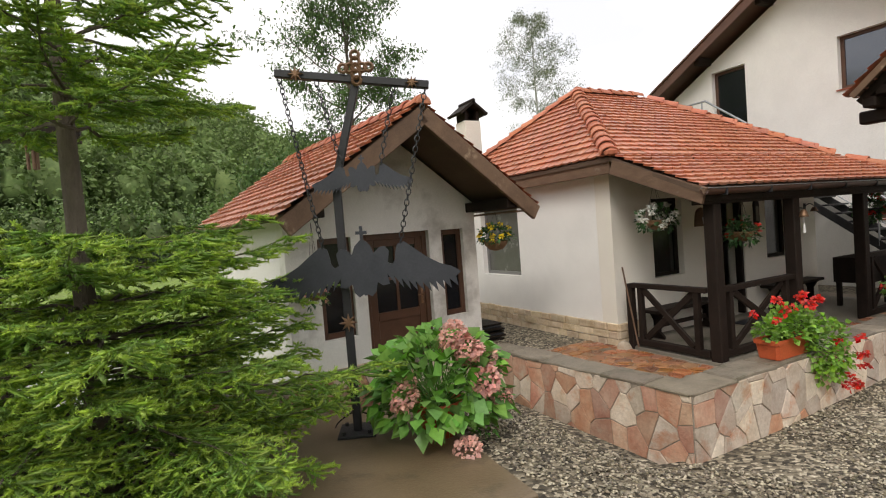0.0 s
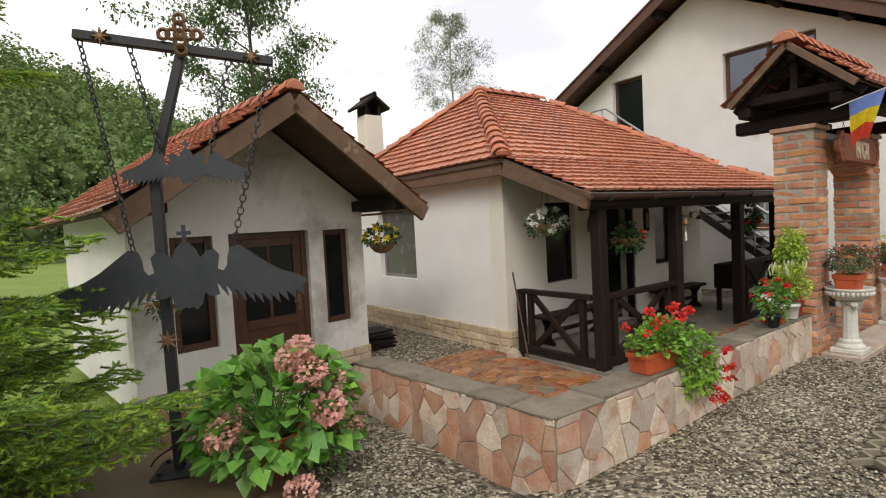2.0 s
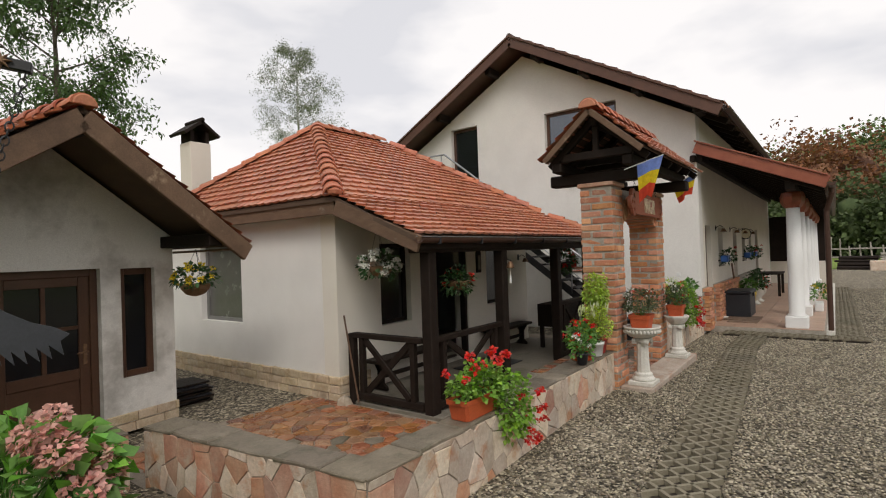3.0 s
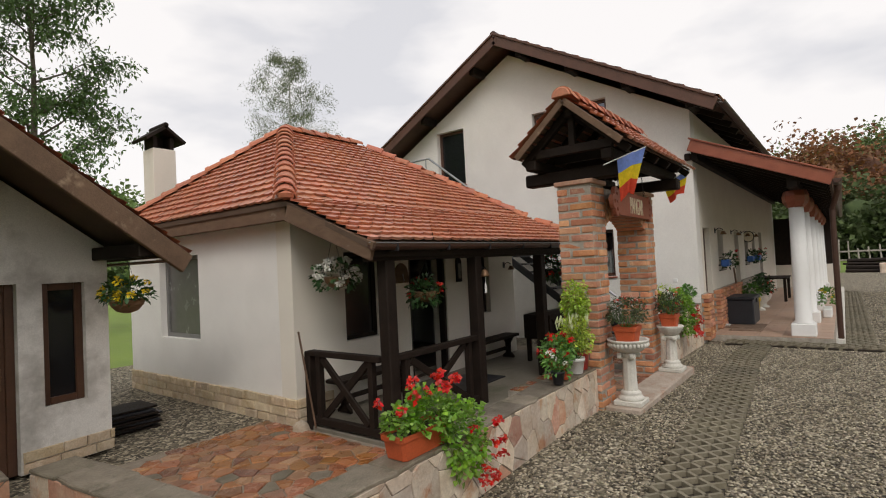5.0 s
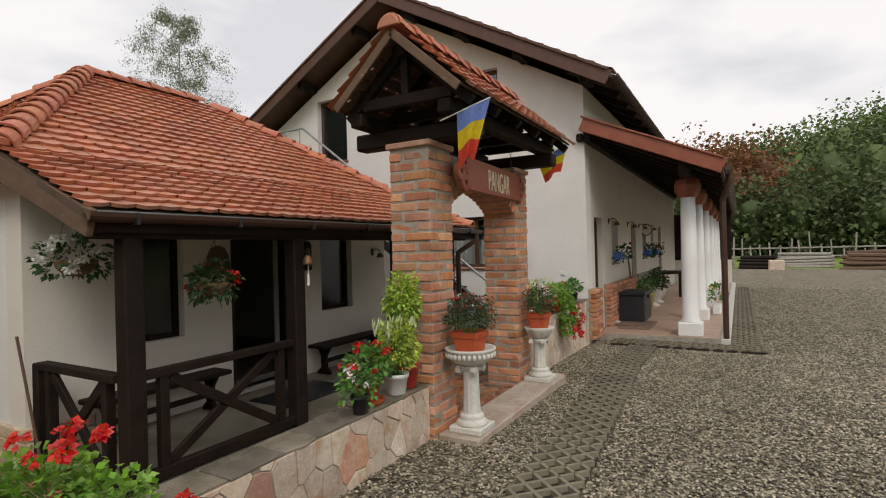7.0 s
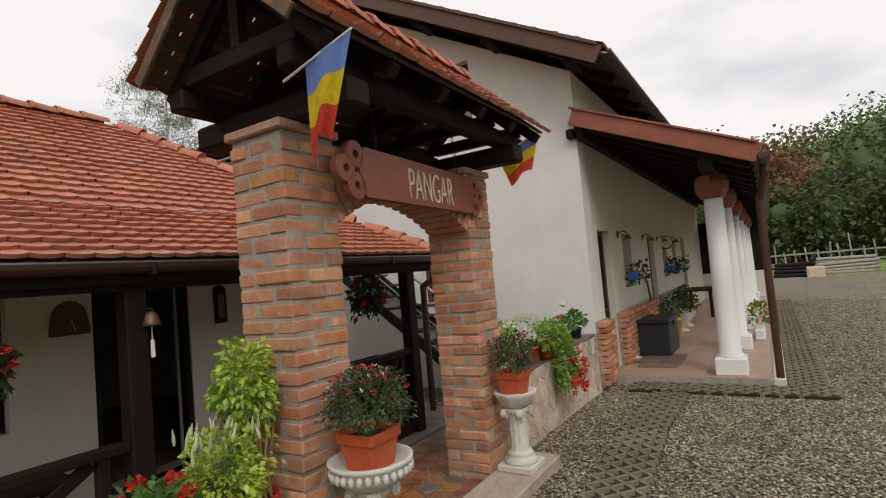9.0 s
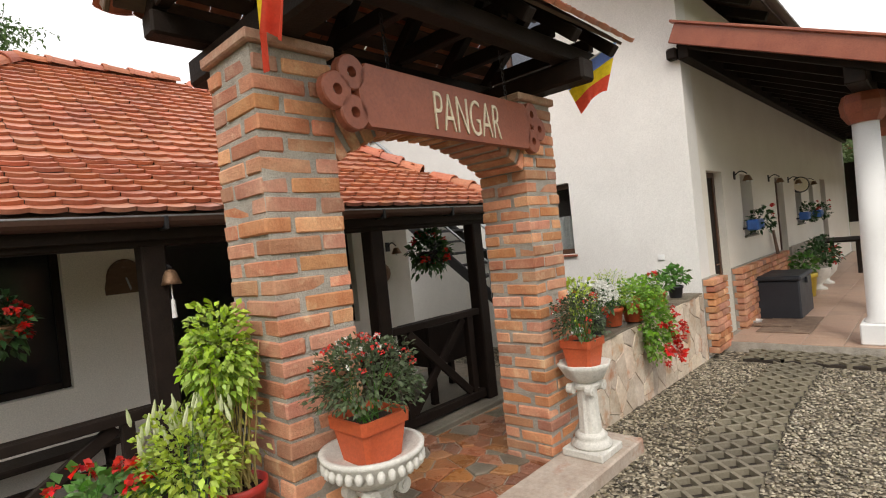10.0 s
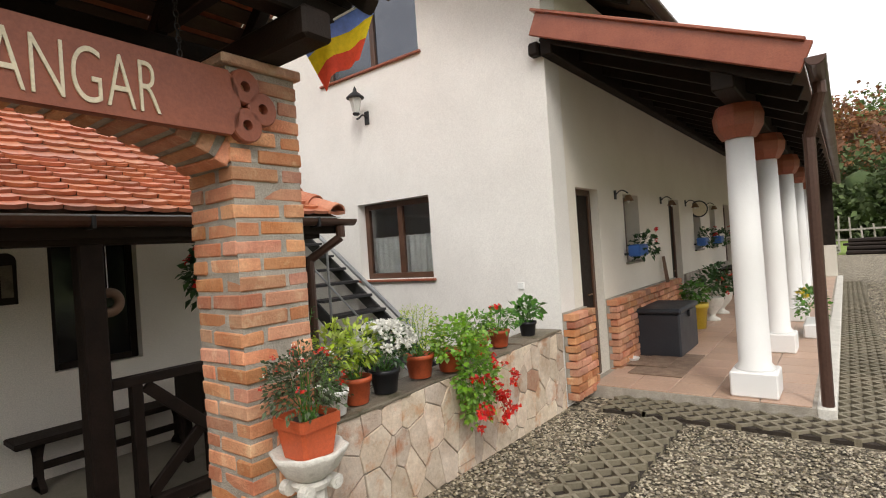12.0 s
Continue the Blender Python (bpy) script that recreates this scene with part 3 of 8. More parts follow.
for (x0, x1), lb in (((-1.06, -0.60), "narrow walnut-framed hut window"), ((0.84, 1.24), "narrow walnut-framed hut window with dark glass")):
    window_unit("window_1", HUT @ pose((x0 + x1) / 2, 0.0, 0.60 if x0 < 0 else 0.62), x1 - x0, 1.29 if x0 < 0 else 1.27, 0.06, fw=0.075, label=lb)


def hut_door():
    d = thing("door_1", "dark walnut half-glazed hut door with brass handle", "door", HUT @ pose(0.1, 0.07, 0), kind="structure")
    bm = bmesh.new()
    box(bm, -0.52, -0.44, 0, 0.09, 0, 1.9, 0.006)
    box(bm, 0.44, 0.52, 0, 0.09, 0, 1.9, 0.006)
    box(bm, -0.44, 0.44, 0, 0.09, 1.82, 1.9, 0.006)
    part("door_frame", bm, M_WINWOOD, d)
    bm = bmesh.new()
    box(bm, -0.44, -0.33, 0.015, 0.065, 0.02, 1.82, 0.006)
    box(bm, 0.33, 0.44, 0.015, 0.065, 0.02, 1.82, 0.006)
    for z0, z1 in ((0.02, 0.14), (0.70, 0.82), (1.72, 1.82)):
        box(bm, -0.33, 0.33, 0.015, 0.065, z0, z1, 0.006)
    leaf = part("door_leaf", bm, M_WINWOOD, d)
    part("lower_panel", boxed(-0.33, 0.33, 0.03, 0.05, 0.14, 0.70, 0.004), M_WINWOOD, d)
    part("mullion", boxed(-0.022, 0.022, 0.018, 0.06, 0.82, 1.72, 0.004), M_WINWOOD, d)
    part("glazing_bar", boxed(-0.33, 0.33, 0.02, 0.058, 1.25, 1.29, 0.004), M_WINWOOD, d)
    for x0, x1 in ((-0.33, -0.022), (0.022, 0.33)):
        for z0, z1 in ((0.82, 1.25), (1.29, 1.72)):
            part("pane", boxed(x0, x1, 0.036, 0.042, z0, z1), M_GLASS, leaf)
    bm = bmesh.new()
    box(bm, 0.365, 0.405, 0.005, 0.016, 0.86, 1.08, 0.004)
    rod(bm, (0.385, 0.01, 1.0), (0.385, -0.05, 1.0), 0.009)
    rod(bm, (0.385, -0.045, 1.0), (0.28, -0.045, 0.995), 0.009)
    part("door_handle", bm, M_BRASS, leaf, "brass lever handle")


hut_door()
rnd = random.Random(27)
for j in range(2):
    for u0, u1 in ((-HW, -0.44), (0.64, HW + 0.03)):
        u = u0
        while u < u1 - 0.03:
            du = min(rnd.uniform(0.18, 0.36), u1 - u)
            part("plinth_stone", extrude_poly(bmesh.new(), [(u, 0.01 + j * 0.11), (u + du - 0.01, 0.01 + j * 0.11), (u + du - 0.01, 0.11 + j * 0.11), (u, 0.11 + j * 0.11)], lambda a, b, c: (a, -c, b), rnd.uniform(0.02, 0.035), 0.014), M_PLINTH, hut)
            u += du

# ---- stone parapet wall with slate coping ----
def clad_wall(name, p, q, z0, ztop, thick, seed, label, limit=300, red=0.5, coping=True, out=1, ztop2=None):
    """A wall from p to q whose outer face is clad with irregular stones; out: the side of the face."""
    p, q = Vector((*p, 0)), Vector((*q, 0))
    L = (q - p).length
    d = (q - p) / L
    nrm = Vector((d.y, -d.x, 0)) * out
    ztop2 = ztop if ztop2 is None else ztop2
    w = thing(name, label, "stone wall", kind="structure")
    bm = bmesh.new()
    c = [(0, z0, z0), (L, z0, z0), (L, ztop2, 0), (0, ztop, 0)]
    f = [bm.verts.new(p + d * u + Vector((0, 0, z))) for u, z, _ in c]
    g = [bm.verts.new(p + d * u - nrm * thick + Vector((0, 0, z))) for u, z, _ in c]
    bm.faces.new(f), bm.faces.new(list(reversed(g)))
    for i in range(4):
        bm.faces.new((f[(i + 1) % 4], f[i], g[i], g[(i + 1) % 4]))
    bmesh.ops.recalc_face_normals(bm, faces=bm.faces)
    part("mortar_core", bm, M_JOINT, w)
    rnd = random.Random(seed)
    hmax = max(ztop, ztop2) - z0
    for poly in cells(L * 1.35, hmax, 0.235, seed, jitter=0.5, joint=0.009):
        poly = [(u / 1.35, v) for u, v in poly]
        poly = [(u, min(v, (ztop + (ztop2 - ztop) * u / L) - z0)) for u, v in poly]
        ys = [v for _, v in poly]
        if max(ys) - min(ys) < 0.02:
            continue
        bm = extrude_poly(bmesh.new(), poly, lambda u, v, t: p + d * u + nrm * t + Vector((0, 0, z0 + v)), rnd.uniform(0.007, 0.015), 0.004)
        part("cladding_stone", bm, M_STONE_RED if rnd.random() < red else M_STONE, w)
    if coping:
        u = 0.0
        while u < L - 0.05:
            du = min(rnd.uniform(0.25, 0.62), L - u)
            za, zb = ztop + (ztop2 - ztop) * u / L, ztop + (ztop2 - ztop) * (u + du) / L
            bm = bmesh.new()
            rim = [(u + 0.004, 0.006 + rnd.uniform(-0.018, 0.018)), (u + du * 0.5, 0.006 + rnd.uniform(-0.025, 0.02)), (u + du - 0.004, 0.006 + rnd.uniform(-0.018, 0.018)), (u + du - 0.004, -thick + 0.02 + rnd.uniform(-0.02, 0.02)), (u + 0.004, -thick + 0.02 + rnd.uniform(-0.02, 0.02))]
            extrude_poly(bm, rim, lambda a, b, t: p + d * a + nrm * b + Vector((0, 0, 0.002 + t + za + (zb - za) * (a - u) / du)), rnd.uniform(0.014, 0.028), 0.010)
            bmesh.ops.recalc_face_normals(bm, faces=bm.faces)
            part("coping_slab", bm, M_COPING, w)
            u += du
    return w


clad_wall("parapet_wall", (2.68, 2.42), (7.02, 2.42), -0.12, 0.48, 0.30, 11, "low stone parapet with pale irregular cladding and slate coping", red=0.16, ztop2=0.51)
clad_wall("parapet_wall", (2.42, 4.75), (2.68, 2.43), -0.12, 0.48, 0.30, 12, "low parapet with warm red irregular stone cladding", red=0.55)
clad_wall("parapet_wall", (-0.75, 4.92), (2.30, 4.77), -0.12, 0.46, 0.26, 14, "low brown stone wall in front of the hut", red=0.25)
clad_wall("planter_wall", (9.46, 2.42), (12.66, 2.432), -0.22, 0.695, 0.32, 13, "cream irregular stone wall that carries flower pots", red=0.04, ztop2=0.74)

# ---- terrace ----
solid("terrace_floor", boxed(2.52, 11.6, 2.77, 6.2, -0.20, -0.125), M_JOINT, "grey mortar bed of the terrace", "terrace")
porch_slab = solid("porch_slab", boxed(5.30, 10.9, 3.86, 5.62, -0.14, -0.075, 0.01), M_CONCRETE, "worn grey concrete slab under the wooden porch", "floor")

# ---- the tiled guest house with its wooden porch ----
PGX, PGY, PGR, PGB = 5.31, 5.61, 10.80, 10.35
pg = thing("tiled_house", "low white house with a hipped terracotta roof and dark wooden porch", "house", (PGX, PGY, 0))
pgl = Matrix.Translation((-PGX, -PGY, 0))


def pg_part(name, bm, material, label="", smooth=False):
    bmesh.ops.transform(bm, matrix=pgl, verts=bm.verts)
    return part(name, bm, material, pg, label, smooth)


pg_part("wall", wall_strips(bmesh.new(), [PGX, PGR], -0.16, lambda u: 2.62, [(6.17, 6.87, 0.79, 2.03), (7.52, 8.48, -0.10, 2.01), (9.15, 9.88, 0.82, 2.03)], lambda u, d, z: (u, PGY + d, z), 0.3), M_PLASTER_WARM)
pg_part("wall", wall_strips(bmesh.new(), [PGY + 0.302, PGB - 0.302], -0.16, lambda u: 2.62, [(7.92, 9.20, 0.82, 2.13)], lambda u, d, z: (PGX + d, u, z), 0.3), M_PLASTER)
pg_part("wall", boxed(PGR - 0.3, PGR, PGY + 0.302, PGB - 0.302, -0.08, 2.62), M_PLASTER)
pg_part("wall", boxed(PGX, PGR, PGB - 0.3, PGB, -0.08, 2.62), M_PLASTER)
pg_part("inner_floor", boxed(PGX + 0.3, PGR - 0.3, PGY + 0.3, PGB - 0.3, -0.05, 0.02), M_CONCRETE)

APX, APY, APZ = 7.06, 8.02, 4.33
RX = 9.0
EX0, EY1, EZ = 5.02, 5.28, 2.63
GY, GZ, GX0, GX1 = 3.95, 2.06, 5.02, 11.06
BY = 10.55
REX = 10.9


def roof_face(pts, thick=0.06, name="roof_deck"):
    bm = bmesh.new()
    t = [bm.verts.new(p) for p in pts]
    b = [bm.verts.new(Vector(p) - Vector((0, 0, thick))) for p in pts]
    bm.faces.new(t), bm.faces.new(list(reversed(b)))
    for i in range(len(pts)):
        bm.faces.new((t[(i + 1) % len(pts)], t[i], b[i], b[(i + 1) % len(pts)]))
    bmesh.ops.recalc_face_normals(bm, faces=bm.faces)
    return pg_part(name, bm, M_BOARD)


P = lambda *a: Vector(a)
apex, apex2 = P(APX, APY, APZ), P(RX, APY, APZ)
cFL, cFR, cBL, cBR = P(EX0, EY1, EZ), P(REX, EY1, EZ), P(EX0, BY, EZ), P(REX, BY, EZ)
gL, gR = P(GX0, GY, GZ), P(GX1, GY, GZ)
roof_face([cFL, cFR, apex2, apex])
roof_face([cBL, cFL, apex])
roof_face([cFR, cBR, apex2])
roof_face([cBR, cBL, apex, apex2])
roof_face([gL, gR, cFR, cFL])


def tile_plane(parent, off, a, b, poly, limit, seed, w=0.18, exposure=0.17):
    """Tiles over a flat polygon whose lower edge runs from a to b."""
    a, b = Vector(a), Vector(b)
    ac = (b - a).normalized()
    pts = [Vector(p) for p in poly]
    nrm = (pts[1] - pts[0]).cross(pts[2] - pts[0]).normalized()
    if nrm.z < 0:
        nrm = -nrm
    up = nrm.cross(ac)
    if up.z < 0:
        up = -up
    flat = [((p - a).dot(ac), (p - a).dot(up)) for p in pts]
    u0 = min(f[0] for f in flat)
    flat = [(f[0] - u0, f[1]) for f in flat]

    def inside(u, v):
        hit = False
        for k in range(len(flat)):
            (x1, y1), (x2, y2) = flat[k], flat[k - 1]
            if (y1 > v) != (y2 > v) and u < (x2 - x1) * (v - y1) / (y2 - y1) + x1:
                hit = not hit
        return hit

    o = a + ac * u0 + Vector(off)
    if ac.cross(up).z < 0:
        W = max(f[0] for f in flat)
        return lay_tiles(parent, o + ac * W, -ac, up, W, max(f[1] for f in flat), lambda u, v: inside(W - u, v), limit, w, exposure, seed)
    return lay_tiles(parent, o, ac, up, max(f[0] for f in flat), max(f[1] for f in flat), inside, limit, w, exposure, seed)


PO = (-PGX, -PGY, 0)
n1 = tile_plane(pg, PO, gL, gR, [gL, gR, cFR, cFL], 100, 21)
n2 = tile_plane(pg, PO, cFL, cFR, [cFL, cFR, apex2, apex], 120, 22)
n3 = tile_plane(pg, PO, cFL, cBL, [cFL, cBL, apex], 80, 23)
tile_plane(pg, PO, cFR, cBR, [cFR, cBR, apex2], 0, 24)
o = Vector(PO)
up5 = Vector((0, 0, 0.03))
ridge_tiles(pg, cFL + o + up5, apex + o + up5, 0.135, 0.27, 31)
ridge_tiles(pg, cFR + o + up5, apex2 + o + up5, 0.12, 0.3, 32)
ridge_tiles(pg, gR + o + up5, cFR + o + up5, 0.11, 0.3, 33)
ridge_tiles(pg, cBL + o + up5, apex + o + up5, 0.12, 0.3, 34)
ridge_tiles(pg, apex + o + up5, apex2 + o + up5, 0.12, 0.3, 35)
pg_part("end_cap", turned([(0.02, -0.02), (0.09, 0.0), (0.10, 0.05), (0.02, 0.09)], 12, cFL + Vector((0.0, -0.02, 0.03))), M_RIDGE)
# eaves of the hipped part, fascia, side rafter and gutter
pg_part("eave_board", beamed((EX0 + 0.05, EY1 + 0.05, EZ - 0.12), (EX0 + 0.05, BY, EZ - 0.12), 0.05, 0.2), M_BEAM, "weathered brown eave board")
pg_part("soffit", boxed(EX0 + 0.06, PGX, EY1, BY, 2.44, 2.46), M_BEAM)
pg_part("verge_board", beamed(cFL + P(0.02, -0.0, -0.14), gL + P(0.03, -0.05, -0.10), 0.05, 0.2), M_BEAM, "weathered verge board with a rounded end")
pg_part("wall_plate", boxed(GX0 + 0.1, GX1 - 0.2, GY + 0.03, GY + 0.19, 1.86, 2.0, 0.01), M_DARKWOOD)
pg_part("fascia_board", boxed(GX0 + 0.05, GX1, GY - 0.02, GY + 0.015, GZ - 0.16, GZ - 0.02, 0.004), M_DARKWOOD)
for k in range(10):
    x = 5.3 + k * 0.6
    pg_part("rafter", beamed((x, GY + 0.03, GZ - 0.12), (x, PGY, GZ - 0.12 + (PGY - GY) * 0.45), 0.08, 0.11), M_DARKWOOD)


def gutter(parent_fn, x0, x1, y, z, r=0.062, material=M_BROWN_METAL):
    bm = bmesh.new()
    n = 8
    a = [[bm.verts.new((x, y + rr * math.cos(math.pi + math.pi * k / n), z + rr * math.sin(math.pi + math.pi * k / n))) for k in range(n + 1)] for x in (x0, x1) for rr in (r, r - 0.006)]
    for k in range(n):
        bm.faces.new((a[0][k], a[0][k + 1], a[2][k + 1], a[2][k]))
        bm.faces.new((a[1][k + 1], a[1][k], a[3][k], a[3][k + 1]))
    for e in (0, n):
        bm.faces.new((a[0][e], a[2][e], a[3][e], a[1][e]))
    for s in (0, 2):
        for k in range(n):
            bm.faces.new((a[s][k], a[s + 1][k], a[s + 1][k + 1], a[s][k + 1]))
    bmesh.ops.recalc_face_normals(bm, faces=bm.faces)
    parent_fn("gutter", bm, material, "dark brown half-round gutter")


gutter(pg_part, GX0 - 0.02, GX1 + 0.12, GY - 0.085, GZ - 0.03)
for k in range(7):
    x = GX0 + 0.3 + k * 0.9
    pg_part("gutter_bracket", boxed(x - 0.012, x + 0.012, GY - 0.155, GY - 0.0, GZ - 0.105, GZ - 0.02, 0.003), M_IRON)
bm = bmesh.new()
rod(bm, (GX1 - 0.05, GY - 0.085, GZ - 0.09), (GX1 - 0.05, GY - 0.085, GZ - 0.2), 0.045)
rod(bm, (GX1 - 0.05, GY - 0.085, GZ - 0.2), (GX1 - 0.25, GY + 0.15, GZ - 0.4), 0.042)
rod(bm, (GX1 - 0.25, GY + 0.15, GZ - 0.38), (GX1 - 0.25, GY + 0.15, 0.05), 0.042)
pg_part("downpipe", bm, M_BROWN_METAL)
# split stone plinth
rnd = random.Random(7)
for side in ("west", "south"):
    for j in range(3):
        u, end = (PGY - 0.02, PGB) if side == "west" else (PGX + 0.0, 5.9)
        while u < end - 0.02:
            du = min(rnd.uniform(0.16, 0.42), end - u)
            t = rnd.uniform(0.03, 0.05)
            z0, z1 = -0.14 + j * 0.115, -0.14 + j * 0.115 + 0.107
            if side == "west":
                pg_part("plinth_stone", extrude_poly(bmesh.new(), [(u, z0), (u + du - 0.01, z0), (u + du - 0.01, z1 + rnd.uniform(-0.01, 0.012)), (u, z1)], lambda a, b, c: (PGX - c, a, b), t, 0.02), M_PLINTH)
            else:
                pg_part("plinth_stone", extrude_poly(bmesh.new(), [(u, z0), (u + du - 0.01, z0), (u + du - 0.01, z1), (u, z1)], lambda a, b, c: (a, PGY - c, b), t, 0.02), M_PLINTH)
            u += du
window_unit("window_2", face_m(PGX, 8.56, 0.82, -90), 1.28, 1.31, 0.10, (), fw=0.06, label="wide grey-framed window in the white side wall", material=surface("grey_window_frame", (0.16, 0.155, 0.15), (0.2, 0.195, 0.19), rough=0.5), glass=surface("grey_roller_blind_glass", (0.11, 0.108, 0.10), (0.14, 0.137, 0.13), rough=0.25, bump=0.0))
window_unit("window_3", face_m(6.52, PGY, 0.79, 0), 0.70, 1.24, 0.10, fw=0.06, label="dark porch window with black frame", material=M_DARKWOOD)
window_unit("window_4", face_m(9.515, PGY, 0.82, 0), 0.73, 1.21, 0.10, fw=0.06, label="dark porch window beside the bench", material=M_DARKWOOD)
d2 = thing("door_2", "open dark doorway of the porch with a black timber frame", "door", face_m(8.0, PGY, -0.08, 0), kind="structure")
bm = bmesh.new()
box(bm, -0.48, -0.42, 0.02, 0.14, 0, 2.08, 0.005)
box(bm, 0.42, 0.48, 0.02, 0.14, 0, 2.08, 0.005)
box(bm, -0.42, 0.42, 0.02, 0.14, 2.02, 2.08, 0.005)
part("door_frame", bm, M_DARKWOOD, d2)
leaf = part("door_leaf", boxed(-0.41, -0.37, 0.14, 0.94, 0.01, 2.01, 0.005), M_DARKWOOD, d2)

# porch posts, rails and braces
POSTY = 4.05
for x in (5.38, 7.08, 8.95, 10.38):
    pg_part("porch_post", boxed(x - 0.075, x + 0.075, POSTY - 0.075, POSTY + 0.075, -0.12, 1.87, 0.012), M_DARKWOOD)


def rail_bay(x0, y0, x1, y1, h=0.80):
    """A rail between two posts: a top rail, a foot rail, two uprights and a crossed pair of braces."""
    p, q = Vector((x0, y0, 0)), Vector((x1, y1, 0))
    d = (q - p).normalized()
    L = (q - p).length
    pg_part("top_rail", beamed(p + P(0, 0, h), q + P(0, 0, h), 0.10, 0.065), M_DARKWOOD)
    pg_part("foot_rail", beamed(p + P(0, 0, 0.0), q + P(0, 0, 0.0), 0.08, 0.09), M_DARKWOOD)
    for k in (0.16, L - 0.16):
        pg_part("upright", beamed(p + d * k + P(0, 0, 0.04), p + d * k + P(0, 0, h - 0.03), 0.075, 0.075, up=d), M_DARKWOOD)
    sd = Vector((-d.y, d.x, 0)) * 0.012
    pg_part("brace", beamed(p + d * 0.22 + P(0, 0, 0.06) + sd, q - d * 0.22 + P(0, 0, h - 0.05) + sd, 0.04, 0.085), M_DARKWOOD)
    pg_part("brace", beamed(p + d * 0.22 + P(0, 0, h - 0.05) - sd, q - d * 0.22 + P(0, 0, 0.06) - sd, 0.04, 0.085), M_DARKWOOD)


rail_bay(5.33, POSTY + 0.08, 5.33, 5.33)
pg_part("porch_post", boxed(5.28, 5.38, 5.30, 5.40, -0.12, 0.82, 0.01), M_DARKWOOD)
rail_bay(5.46, POSTY, 7.0, POSTY)
rail_bay(9.03, POSTY, 10.30, POSTY, 0.90)

pg_part("drip_edge", boxed(GX0, GX1, GY - 0.045, GY - 0.022, GZ - 0.012, GZ - 0.002), M_STEEL, "thin pale metal drip edge")

# chimney of the tiled house
ch = thing("chimney", "slender plastered chimney with a small pitched cap", "chimney", (5.93, 10.42, -0.38))
part("shaft", boxed(-0.21, 0.21, -0.21, 0.21, 2.6, 4.62, 0.01), M_PLASTER_WARM, ch)
bm = bmesh.new()
for sx in (-0.19, 0.12):
    box(bm, sx, sx + 0.07, -0.19, 0.19, 4.62, 4.85)
box(bm, -0.12, 0.12, 0.1, 0.19, 4.62, 4.9)
part("cap_wall", bm, M_DARKWOOD, ch)
for s in (-1, 1):
    part("cap_slab", beamed((s * -0.02, 0, 5.04), (s * 0.36, 0, 4.76), 0.62, 0.06, up=(0, 0, 1)), M_DARKWOOD, ch)
part("cap_ridge", rodded((0, -0.31, 5.06), (0, 0.31, 5.06), 0.05), M_DARKWOOD, ch)

# ---- the long house ----
BX, BYC, BEND, BBK = 12.705, 2.435, 27.5, 12.0
PKY, PKZ, RS, LS = 6.52, 7.24, 0.56, 0.55
bh = thing("long_house", "two-storey white plastered house with a brown gable roof", "house", (BX, BYC, 0))
bhl = Matrix.Translation((-BX, -BYC, 0))


def bh_part(name, bm, material, label=""):
    bmesh.ops.transform(bm, matrix=bhl, verts=bm.verts)
    return part(name, bm, material, bh, label)


def bh_top(y):
    return PKZ - 0.30 - ((PKY - y) * RS if y < PKY else (y - PKY) * LS)


W1, W2, W3 = (7.99, 8.89, 3.88, 5.39), (4.12, 5.95, 4.18, 5.32), (4.12, 5.40, 1.33, 2.37)
bh_part("gable_wall", wall_strips(bmesh.new(), [BYC, PKY, BBK], -0.3, bh_top, [W1, W2, W3], lambda u, d, z: (BX + d, u, z), 0.35), M_PLASTER)
SIDE = [(13.28, 13.95, 0.0, 2.28), (14.87, 15.53, 1.33, 2.27), (17.2, 17.9, 0.0, 2.28), (19.0, 19.65, 1.33, 2.27), (20.6, 21.2, 1.33, 2.27), (22.3, 23.1, 0.0, 2.33)]
bh_part("side_wall", wall_strips(bmesh.new(), [BX + 0.352, BEND - 0.352], -0.3, lambda u: bh_top(BYC), SIDE, lambda u, d, z: (u, BYC + d, z), 0.35), M_PLASTER_WARM)
bh_part("back_wall", boxed(BX + 0.352, BEND - 0.352, BBK - 0.35, BBK, -0.3, bh_top(BBK)), M_PLASTER)
bh_part("end_wall", wall_strips(bmesh.new(), [BYC, PKY, BBK], -0.3, bh_top, [], lambda u, d, z: (BEND - d, u, z), 0.35), M_PLASTER)
bh_part("upper_floor", boxed(BX + 0.36, BEND - 0.36, BYC + 0.36, BBK - 0.36, 2.9, 3.1), M_CONCRETE)
bh_part("lower_floor", boxed(BX + 0.36, BEND - 0.36, BYC + 0.36, BBK - 0.36, -0.2, 0.0), M_CONCRETE)
RX0, RX1 = 12.08, 28.2
EYR, EYL = 1.84, 12.9
